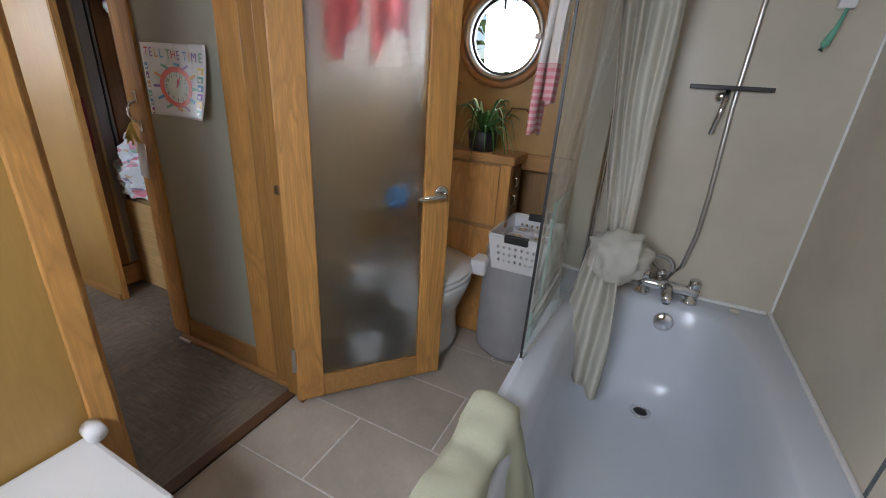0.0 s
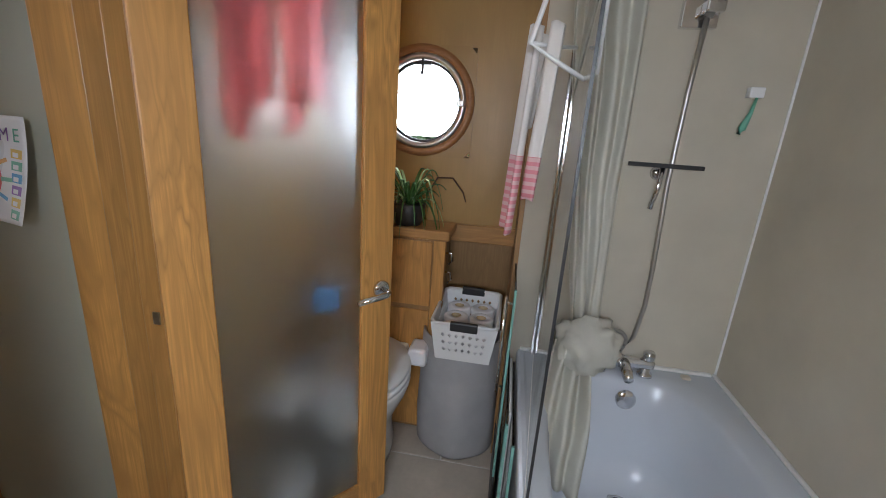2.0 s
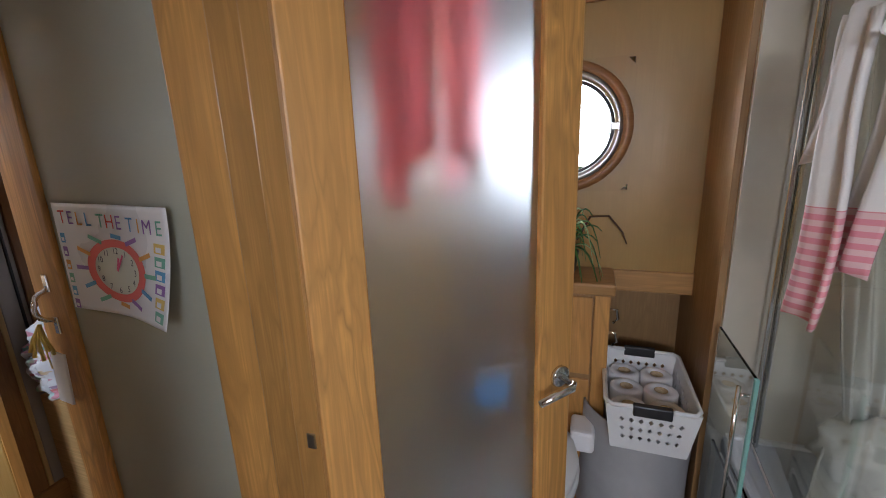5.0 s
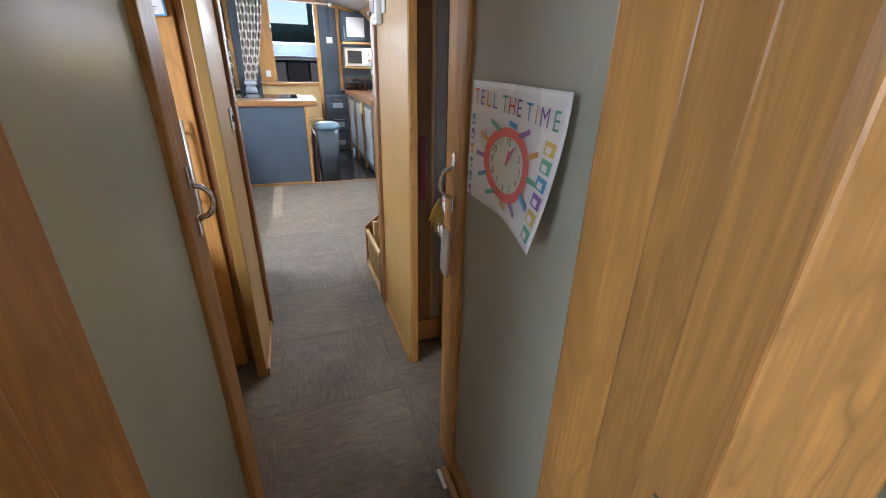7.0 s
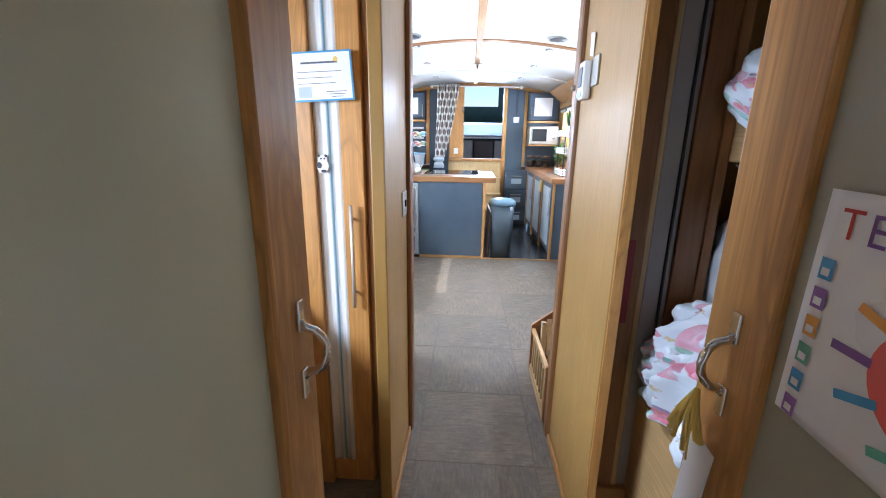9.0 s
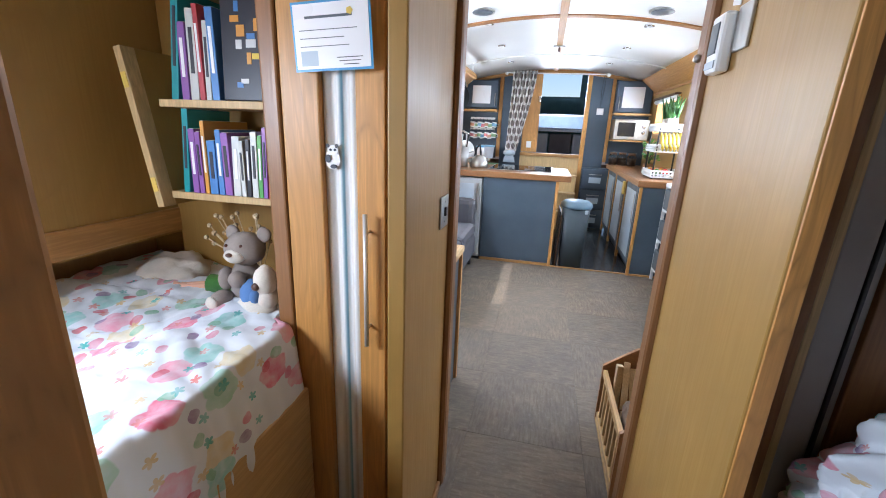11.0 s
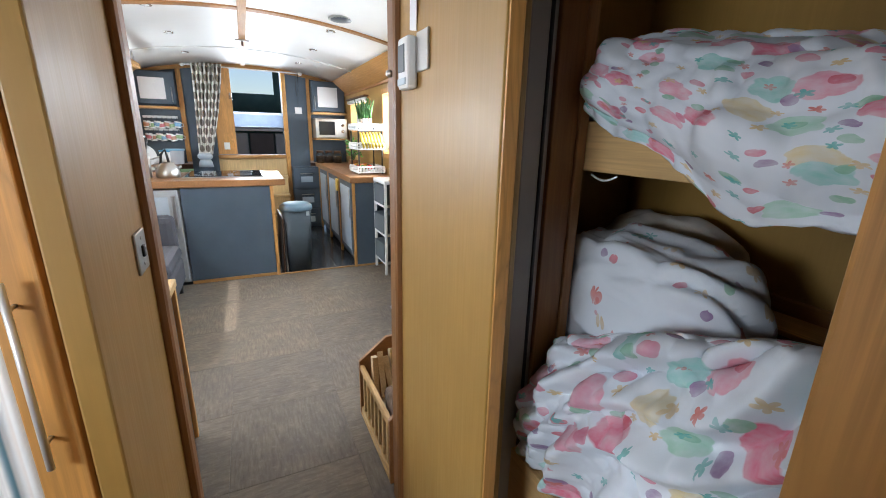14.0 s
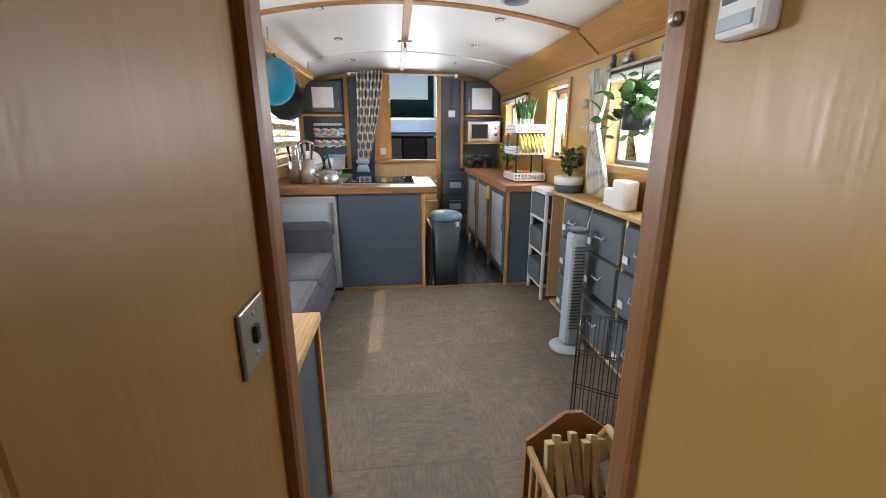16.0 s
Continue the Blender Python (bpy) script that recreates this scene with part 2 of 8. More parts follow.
TOWEL_GREEN = fabric("pale_green_towelling", (0.50, 0.50, 0.36), 1.0, 300, 0.12)
SOFA = fabric("grey_sofa_cloth", (0.075, 0.075, 0.088), 0.95, 600)
BOX_CLOTH = fabric("slate_storage_cloth", (0.12, 0.14, 0.155), 0.95, 600)
PINK_CLOTH = fabric("red_towelling", (0.96, 0.42, 0.42), 0.9, 300, 0.30, 0.9)
BLUE_CLOTH = fabric("blue_sponge", (0.10, 0.38, 0.80), 0.9, 300, 0.1, 0.2)
TOY = fabric("grey_plush", (0.30, 0.25, 0.22), 1.0, 250, 0.3)
TOY_PALE = fabric("pale_plush", (0.66, 0.60, 0.52), 1.0, 250, 0.2)
FROSTED = glass("frosted_glass", (0.79, 0.83, 0.85), 0.56, 1.35)
PANE = glass("window_glass", (0.98, 1.0, 0.99), 0.0, 1.45)
SCREEN = glass("screen_glass", (0.93, 0.98, 0.96), 0.02, 1.45)
GLASS_EDGE = plain("green_glass_edge", (0.20, 0.42, 0.36), 0.1, 0.1)
JAR = glass("jar_glass", (0.95, 0.97, 0.96), 0.05, 1.45)
LEAF = plain("leaf_green", (0.055, 0.16, 0.035), 0.42, 0.35, 14.0, 0.1)
LEAF_PALE = plain("pale_leaf_stripe", (0.34, 0.46, 0.20), 0.42, 0.2, 14.0)
GRASS = plain("grass", (0.06, 0.11, 0.03), 0.95, 0.35, 0.7, 0.5)
HEDGE = plain("hedge_leaves", (0.06, 0.12, 0.035), 0.6, 0.4, 3.0)
RENDERED = plain("pale_gravel", (0.36, 0.33, 0.28), 0.9, 0.1, 0.6)
TEAL_CANVAS = fabric("green_canvas", (0.10, 0.17, 0.165), 0.9, 300, 0.15, 0.5)
DUVET = printed_cloth("printed_duvet")
PILLOWCASE = printed_cloth("printed_pillowcase", False)


def panel_glass():
    """Etched glass of the sliding doors: mostly milky, a little light comes through."""
    n = Nodes("etched_glass")
    a = n.noise(n.mapped((1, 1, 1)), 2.5, 3.0)
    base = n.ramp(a, (0.3, (0.50, 0.495, 0.40)), (0.7, (0.55, 0.545, 0.44)))
    n.finish(base, 0.24, n.noise(n.mapped((1, 1, 1)), 500.0, 2.0), 0.03, 0.001)
    thin = n.add("ShaderNodeBsdfTranslucent")
    n.link(base, thin.inputs[0])
    both = n.add("ShaderNodeMixShader", Fac=0.20)
    n.link(n.bsdf.outputs[0], both.inputs[1])
    n.link(thin.outputs[0], both.inputs[2])
    n.link(both.outputs[0], n.tree.nodes["Material Output"].inputs[0])
    return n.mat


def carpet(name, turn):
    """Brown-grey flecked floor tile with a brushed direction, scuffed in patches."""
    n = Nodes(name)
    streak = n.noise(n.mapped((70, 12, 20) if turn else (12, 70, 20)), 1.0, 4.0, 0.65)
    blot = n.noise(n.mapped((1, 1, 1)), 6.0, 6.0, 0.72)
    scuff = n.noise(n.mapped((1, 1, 1)), 38.0, 4.0, 0.7)
    pile = n.noise(n.mapped((1, 1, 1)), 420.0, 2.0)
    base = n.ramp(streak, (0.26, (0.135, 0.106, 0.078)), (0.76, (0.285, 0.230, 0.168)))
    base = n.mix(n.ramp(blot, (0.38, (0, 0, 0)), (0.64, (0.75, 0.75, 0.75))), base, (0.130, 0.105, 0.088))
    base = n.mix(n.ramp(scuff, (0.55, (0, 0, 0)), (0.75, (0.5, 0.5, 0.5))), base, (0.34, 0.285, 0.225))
    lot = n.tree.nodes.new("ShaderNodeObjectInfo").outputs["Random"]
    base = n.mix(1.0, base, n.ramp(lot, (0.0, (0.80, 0.81, 0.84)), (1.0, (1.0, 0.98, 0.94))), "MULTIPLY")
    return n.finish(base, n.ramp(streak, (0.3, (0.75,) * 3), (0.7, (0.5,) * 3)), n.maths("ADD", streak, pile), 0.35, 0.002)


def stone_tile(name, color, rough):
    n = Nodes(name)
    a = n.noise(n.mapped((1, 1, 1)), 4.0, 6.0, 0.6)
    b = n.noise(n.mapped((1, 1, 1)), 60.0, 4.0)
    base = n.ramp(a, (0.3, scaled(color, 0.8)), (0.7, scaled(color, 1.15)))
    base = n.mix(n.ramp(b, (0.4, (0, 0, 0)), (0.7, (0.3, 0.3, 0.3))), base, scaled(color, 0.8))
    lot = n.tree.nodes.new("ShaderNodeObjectInfo").outputs["Random"]
    base = n.mix(1.0, base, n.ramp(lot, (0.0, (0.86, 0.86, 0.86)), (1.0, (1.0, 1.0, 1.0))), "MULTIPLY")
    return n.finish(base, rough, b, 0.08, 0.001)


def striped_cloth():
    """Curtain with vertical woven stripes of blue, grey and cream."""
    n = Nodes("striped_curtain")
    at = n.add("ShaderNodeSeparateXYZ")
    n.link(n.coord, at.inputs[0])
    wave = n.maths("FRACT", n.maths("MULTIPLY", at.outputs[1], 15.0))
    col = n.ramp(wave, (0.0, (0.74, 0.72, 0.68)), (0.2, (0.66, 0.64, 0.61)), (0.26, (0.76, 0.75, 0.73)), (0.42, (0.20, 0.40, 0.52)),
                 (0.47, (0.72, 0.76, 0.78)), (0.68, (0.66, 0.61, 0.56)), (0.76, (0.76, 0.75, 0.73)))
    col.node.color_ramp.interpolation = "EASE"
    return n.finish(col, 0.95, n.noise(n.mapped((1, 1, 1)), 600.0, 2.0), 0.2, 0.001)


def dotted_cloth():
    """Heavy curtain printed with rows of brown-grey ovals on cream."""
    n = Nodes("dotted_curtain")
    at = n.add("ShaderNodeSeparateXYZ")
    n.link(n.coord, at.inputs[0])
    row = n.maths("MULTIPLY", at.outputs[2], 9.5)
    col = n.maths("MULTIPLY", at.outputs[1], 15.0)
    u = n.maths("SUBTRACT", n.maths("FRACT", n.maths("ADD", col, n.maths("MULTIPLY", n.maths("FLOOR", row), 0.5))), 0.5)
    v = n.maths("SUBTRACT", n.maths("FRACT", row), 0.5)
    r = n.maths("SQRT", n.maths("ADD", n.maths("MULTIPLY", u, u), n.maths("MULTIPLY", v, v)))
    base = n.ramp(r, (0.38, (0.27, 0.23, 0.20)), (0.42, (0.76, 0.73, 0.68)))
    return n.finish(base, 0.95, n.noise(n.mapped((1, 1, 1)), 600.0, 2.0), 0.2, 0.001)


ETCHED = panel_glass()
CARPET = (carpet("floor_tile_along", 0), carpet("floor_tile_across", 1))
BATH_TILE = stone_tile("brown_floor_tile", (0.54, 0.47, 0.39), 0.42)
SLATE_TILE = stone_tile("dark_slate_tile", (0.055, 0.060, 0.068), 0.18)
GROUT = plain("pale_grout", (0.70, 0.68, 0.64), 0.9, 0.15, 30.0)
STRIPES = striped_cloth()
DOTS = dotted_cloth()

# ---------------------------------------------------------------- building helpers


def bx(bm, x0, x1, y0, y1, z0, z1, bevel=0.0, turn=None):
    """A box between two corners, with rounded edges, turned by a matrix where given."""
    made = bmesh.ops.create_cube(bm, size=1.0)["verts"]
    for v in made:
        v.co = Vector((x0 + (v.co.x + 0.5) * (x1 - x0), y0 + (v.co.y + 0.5) * (y1 - y0), z0 + (v.co.z + 0.5) * (z1 - z0)))
    if bevel:
        edges = list({e for v in made for e in v.link_edges})
        made = list({v for f in bmesh.ops.bevel(bm, geom=edges, offset=bevel, segments=2, profile=0.5, affect="EDGES")["faces"] for v in f.verts} | {v for v in made if v.is_valid})
    if turn is not None:
        bmesh.ops.transform(bm, matrix=turn, verts=made)
    return bm


def tube(bm, points, radius, sides=8, closed=False):
    """A round bar swept along points; radius may be one number or one per point."""
    pts = [Vector(p) for p in points]
    rings = []
    for i, p in enumerate(pts):
        a, b = pts[max(i - 1, 0)], pts[min(i + 1, len(pts) - 1)]
        if closed:
            a, b = pts[i - 1], pts[(i + 1) % len(pts)]
        along = (b - a).normalized()
        side = along.cross(Vector((0, 0, 1)) if abs(along.z) < 0.95 else Vector((1, 0, 0))).normalized()
        up = side.cross(along)
        r = radius[i] if isinstance(radius, (list, tuple)) else radius
        rings.append([bm.verts.new(p + r * (math.cos(k * math.tau / sides) * side + math.sin(k * math.tau / sides) * up)) for k in range(sides)])
    pairs = list(zip(rings, rings[1:])) + ([(rings[-1], rings[0])] if closed else [])
    for lo, hi in pairs:
        for k in range(sides):
            bm.faces.new((lo[k], lo[(k + 1) % sides], hi[(k + 1) % sides], hi[k]))
    if not closed:
        bm.faces.new(rings[0][::-1]), bm.faces.new(rings[-1])
    return bm


def lathe(bm, profile, at=(0, 0, 0), sides=24, stretch=(1, 1)):
    """A turned shape: profile of (radius, height) from the foot up."""
    rings = []
    for r, z in profile:
        rings.append([bm.verts.new((at[0] + stretch[0] * r * math.cos(k * math.tau / sides), at[1] + stretch[1] * r * math.sin(k * math.tau / sides), at[2] + z)) for k in range(sides)])
    for lo, hi in zip(rings, rings[1:]):
        for k in range(sides):
            bm.faces.new((lo[k], lo[(k + 1) % sides], hi[(k + 1) % sides], hi[k]))
    bm.faces.new(rings[0][::-1]), bm.faces.new(rings[-1])
    return bm


def sheet(bm, nu, nv, place, size=None):
    """A grid of faces: place(u, v) gives the point for u and v from 0 to 1."""
    grid = [[bm.verts.new(place(i / nu, j / nv)) for j in range(nv + 1)] for i in range(nu + 1)]
    layer = bm.loops.layers.uv.new("flat") if size else None
    for i in range(nu):
        for j in range(nv):
            face = bm.faces.new((grid[i][j], grid[i + 1][j], grid[i + 1][j + 1], grid[i][j + 1]))
            if size:
                for corner, (a, b) in zip(face.loops, ((i, j), (i + 1, j), (i + 1, j + 1), (i, j + 1))):
                    corner[layer].uv = (a / nu * size[0], b / nv * size[1])
    return bm


def part(name, bm, material, parent=None, label="", smooth=False, thick=0.0, soft=0):
    """Links a bmesh as one mesh object, under a thing or a part where one is given."""
    mesh = bpy.data.meshes.new(name)
    if soft:
        smooth = True
    bmesh.ops.recalc_face_normals(bm, faces=bm.faces)
    bm.to_mesh(mesh)
    bm.free()
    mesh.materials.append(material)
    if smooth:
        mesh.polygons.foreach_set("use_smooth", [True] * len(mesh.polygons))
    ob = new(name, mesh)
    if parent is not None:
        ob.parent = parent
        ob.matrix_parent_inverse = Matrix.Translation(-base_of(parent))
    if thick:
        mod = ob.modifiers.new("thickness", "SOLIDIFY")
        mod.thickness, mod.offset = thick, 0
    if soft:
        mod = ob.modifiers.new("rounded", "SUBSURF")
        mod.levels = mod.render_levels = soft
    if label:
        ob["label"] = label
    return ob


def base_of(parent):
    return Vector(parent.location) if parent.type == "EMPTY" else Vector((0, 0, 0))


def thing(name, at, label, category, group="", kind=""):
    ob = new(name)
    ob.empty_display_size = 0.05
    ob.location = at
    return tagged(ob, label, category, group, kind)


def slab(name, x0, x1, y0, y1, z0, z1, material, parent=None, label="", bevel=0.003):
    return part(name, bx(bmesh.new(), x0, x1, y0, y1, z0, z1, bevel), material, parent, label)


def setting(name, x0, x1, y0, y1, z0, z1, material, label="", category="", bevel=0.0):
    return tagged(part(name, bx(bmesh.new(), x0, x1, y0, y1, z0, z1, bevel), material), label, category, "", "structure")


def bars(name, rows, material, label="", category="", kind="structure", bevel=0.0):
    bm = bmesh.new()
    for row in rows:
        bx(bm, *row, bevel)
    return tagged(part(name, bm, material), label, category, "", kind)


def letters(text, size, material, name, parent, turn, depth=0.0004):
    """Flat lettering as a mesh, laid by a matrix."""
    curve = bpy.data.curves.new(name, "FONT")
    curve.body, curve.size, curve.extrude = text, size, depth
    curve.align_x, curve.align_y = "CENTER", "CENTER"
    holder = bpy.data.objects.new(name, curve)
    mesh = bpy.data.meshes.new_from_object(holder)
    bm = bmesh.new()
    bm.from_mesh(mesh)
    bmesh.ops.transform(bm, matrix=turn, verts=bm.verts)
    bpy.data.objects.remove(holder)
    bpy.data.meshes.remove(mesh)
    return part(name, bm, material, parent)


def wob(x, y, z, scale=6.0, amount=0.01):
    return amount * noise.noise(Vector((x, y, z)) * scale)


# ---------------------------------------------------------------- the shell of the boat
MID, CROWN = 0.727, 2.15
HALF_UP, HALF_LOW, LEDGE = 1.273, 1.433, 0.917
BOW, STERN = 0.50, -8.10


def ceiling_z(y):
    return CROWN - 0.14 * ((y - MID) / 1.13) ** 2


def pierced(name, x0, x1, z0, z1, y0, y1, holes, material, label, category="wall"):
    """A wall along x with openings through it."""
    xs = sorted({x0, x1, *[h[0] for h in holes], *[h[1] for h in holes]})
    zs = sorted({z0, z1, *[h[2] for h in holes], *[h[3] for h in holes]})
    bm = bmesh.new()
    for a, b in zip(xs, xs[1:]):
        runs = []
        for c, d in zip(zs, zs[1:]):
            if any(h[0] - 1e-6 <= a and b <= h[1] + 1e-6 and h[2] - 1e-6 <= c and d <= h[3] + 1e-6 for h in holes):
                continue
            if runs and abs(runs[-1][1] - c) < 1e-6:
                runs[-1][1] = d
            else:
                runs.append([c, d])
        for c, d in runs:
            bx(bm, a, b, y0, y1, c, d)
    return tagged(part(name, bm, material), label, category, "", "structure")


PORT = (-0.797, 1.409)                                   # porthole middle: x, z
RIGHT_HOLES = [(PORT[0] - 0.21, PORT[0] + 0.21, PORT[1] - 0.21, PORT[1] + 0.21), (-5.06, -4.05, 1.15, 1.66), (-6.20, -5.75, 1.13, 1.73), (-7.65, -6.78, 1.34, 1.70)]
# the first left opening is for the assumed, unseen bathroom window
LEFT_HOLES = [(-0.75, -0.15, 1.18, 1.62), (-2.12, -1.50, 1.15, 1.62), (-5.15, -3.95, 1.15, 1.66), (-7.45, -6.35, 1.10, 1.62)]
RIGHT, LEFT = MID + HALF_UP, MID - HALF_UP
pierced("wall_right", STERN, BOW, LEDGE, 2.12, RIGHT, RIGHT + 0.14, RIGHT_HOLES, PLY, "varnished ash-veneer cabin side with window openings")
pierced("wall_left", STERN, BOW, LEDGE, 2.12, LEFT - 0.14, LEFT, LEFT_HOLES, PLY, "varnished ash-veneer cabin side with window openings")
setting("wall_right_low", STERN, BOW, MID + HALF_LOW, MID + HALF_LOW + 0.1, 0, LEDGE, PLY_DARK, "oak-veneered lower hull side under the gunwale", "wall")
setting("wall_left_low", STERN, BOW, MID - HALF_LOW - 0.1, MID - HALF_LOW, 0, LEDGE, PLY_DARK, "oak-veneered lower hull side under the gunwale", "wall")
setting("gunwale_right", STERN, BOW, RIGHT - 0.012, MID + HALF_LOW + 0.1, LEDGE - 0.078, LEDGE, OAK_X, "oak gunwale rail along the hull", "rail", 0.006)
setting("gunwale_left", STERN, BOW, MID - HALF_LOW - 0.1, LEFT + 0.012, LEDGE + 0.008, LEDGE + 0.088, OAK_X, "oak gunwale rail along the hull", "rail", 0.006)

bm = bmesh.new()
sheet(bm, 1, 24, lambda u, v: (STERN + u * (BOW - STERN), MID - 1.13 + 2.26 * v, ceiling_z(MID - 1.13 + 2.26 * v)))
tagged(part("ceiling", bm, CEILING, smooth=True, thick=0.02), "glossy white curved cabin ceiling boards", "ceiling", "", "structure")
for side in (1, -1):
    bm = bmesh.new()
    ya, yb = MID + side * 1.09, MID + side * (HALF_UP + 0.02)
    za, zb = ceiling_z(ya) + 0.012, 1.84
    for x0, x1 in ((STERN, -5.30), (-5.27, -3.02), (-2.97, -1.20), (-1.10, BOW)):
        lo = [bm.verts.new(p) for p in ((x0, ya, za - 0.02), (x1, ya, za - 0.02), (x1, yb, zb), (x0, yb, zb))]
        hi = [bm.verts.new(p) for p in ((x0, ya, za + 0.02), (x1, ya, za + 0.02), (x1, yb, zb + 0.06), (x0, yb, zb + 0.06))]
        for k in range(4):
            bm.faces.new((lo[k], lo[(k + 1) % 4], hi[(k + 1) % 4], hi[k]))
        bm.faces.new(lo), bm.faces.new(hi[::-1])
    tagged(part("cornice", bm, OAK_X), "honey oak cornice board between wall and ceiling", "cornice", "", "structure")
    setting("trim_cornice", STERN, BOW, *sorted((MID + side * (HALF_UP + 0.002), MID + side * (HALF_UP - 0.016))), 1.822, 1.846, TRIM_X, "thin oak bead under the cornice", "trim", 0.004)


def arch(name, x0, x1, drop, material, label):
    bm = bmesh.new()
    n = 28
    rows = [[(x, MID - 1.13 + 2.26 * k / n, ceiling_z(MID - 1.13 + 2.26 * k / n) - 0.008 - d) for k in range(n + 1)] for x, d in ((x0, 0), (x1, 0), (x1, drop), (x0, drop))]
    rows = [[bm.verts.new(p) for p in row] for row in rows]
    for a, b in zip(rows, rows[1:] + rows[:1]):
        for k in range(n):
            bm.faces.new((a[k], a[k + 1], b[k + 1], b[k]))
    return tagged(part(name, bm, material), label, "ceiling trim", "", "structure")


arch("trim_rib", -5.32, -5.25, 0.012, TRIM_X, "slim oak rib across the curved ceiling")
arch("trim_rib", -3.90, -3.83, 0.012, TRIM_X, "slim oak rib across the curved ceiling")
arch("trim_rib", -6.90, -6.86, 0.010, CEILING, "slim joint strip across the curved ceiling")
arch("trim_rib", STERN, STERN + 0.03, 0.045, OAK_Y, "oak arch where the ceiling meets the galley bulkhead")
setting("trim_ridge", STERN + 0.03, -3.0, MID - 0.028, MID + 0.028, CROWN - 0.03, CROWN - 0.008, OAK_X, "oak ridge batten along the middle of the ceiling", "ceiling trim", 0.005)

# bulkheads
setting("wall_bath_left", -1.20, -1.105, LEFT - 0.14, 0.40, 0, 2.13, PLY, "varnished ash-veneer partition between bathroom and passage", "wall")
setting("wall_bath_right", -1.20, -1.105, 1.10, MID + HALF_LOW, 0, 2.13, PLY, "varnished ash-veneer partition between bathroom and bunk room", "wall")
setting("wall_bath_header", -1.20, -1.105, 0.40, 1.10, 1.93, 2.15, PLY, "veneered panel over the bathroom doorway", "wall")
setting("wall_bow", 0.455, 0.52, MID - HALF_LOW, MID + HALF_LOW, 0, 2.15, CREAM, "cream wall closing the bathroom", "wall")
setting("wall_shower_side", 0.395, 0.455, 0.915, RIGHT, 0, 2.10, CREAM, "cream shower wall board beside the bath", "wall")
setting("wall_shower_side_low", 0.395, 0.455, MID - HALF_LOW, 0.909, 0, 2.10, CREAM, "cream shower wall board beside the bath", "wall")
setting("wall_shower_end", -0.345, 0.389, 1.70, 1.72, 0, 2.10, CREAM, "cream shower wall board at the tap end of the bath", "wall")
setting("wall_shower_box", -0.362, 0.395, 1.722, MID + HALF_LOW, 0, 2.08, PLY_DARK, "oak-veneered boxing behind the shower wall", "wall")
setting("trim_shower_top", -0.36, 0.395, 1.685, 1.70, 1.885, 1.91, TRIM_X, "oak strip along the top of the shower boards", "trim", 0.003)
setting("trim_shower_corner", 0.388, 0.395, 1.693, 1.70, 0.50, 1.885, WHITE, "white sealant bead in the shower corner", "trim", 0.002)
setting("trim_shower_joint", 0.3925, 0.396, 0.908, 0.916, 0.50, 2.08, GREY_PLASTIC, "dark joint between two shower boards", "trim")
setting("wall_hall_right", -1.92, -1.20, 1.075, 1.13, 0, 2.12, PLY_DARK, "veneered passage wall behind the sliding door", "wall")
setting("wall_hall_left", -1.94, -1.20, 0.34, 0.40, 1.90, 2.12, PLY_DARK, "veneered panel over the sliding door", "wall")
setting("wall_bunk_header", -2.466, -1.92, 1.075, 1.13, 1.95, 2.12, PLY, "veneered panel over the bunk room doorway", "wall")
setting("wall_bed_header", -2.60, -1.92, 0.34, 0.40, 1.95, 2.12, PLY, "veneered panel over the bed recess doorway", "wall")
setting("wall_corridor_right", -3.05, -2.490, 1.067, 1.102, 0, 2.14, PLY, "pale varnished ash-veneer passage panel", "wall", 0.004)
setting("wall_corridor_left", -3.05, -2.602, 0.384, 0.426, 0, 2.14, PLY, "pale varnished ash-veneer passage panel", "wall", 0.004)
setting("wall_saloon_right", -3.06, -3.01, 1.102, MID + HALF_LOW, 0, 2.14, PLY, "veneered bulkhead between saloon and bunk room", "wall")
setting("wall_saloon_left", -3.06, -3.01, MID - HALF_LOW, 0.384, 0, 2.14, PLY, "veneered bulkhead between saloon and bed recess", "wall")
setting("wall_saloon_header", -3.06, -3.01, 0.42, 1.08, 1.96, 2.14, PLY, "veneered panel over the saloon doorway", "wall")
for name, y0, y1 in (("door_jamb_left", 0.372, 0.446), ("door_jamb_right", 1.05, 1.122)):
    bars(name, [(-3.085, -3.012, y0, y1, 0, 1.98)], TRIM, "rounded reddish oak jamb of the saloon doorway", "door jamb", bevel=0.014)
setting("door_head", -3.083, -3.014, 0.446, 1.05, 1.93, 1.98, TRIM, "reddish oak head of the saloon doorway", "door head", 0.01)
setting("baseboard_right", -3.01, -2.492, 1.055, 1.067, 0, 0.035, OAK_X, "thin oak strip at the foot of the passage panel", "baseboard", 0.003)
setting("baseboard_left", -3.01, -2.607, 0.426, 0.438, 0, 0.035, OAK_X, "thin oak strip at the foot of the passage panel", "baseboard", 0.003)

# ---------------------------------------------------------------- bathroom
# hull lining round the porthole
bm = bmesh.new()
n = 40
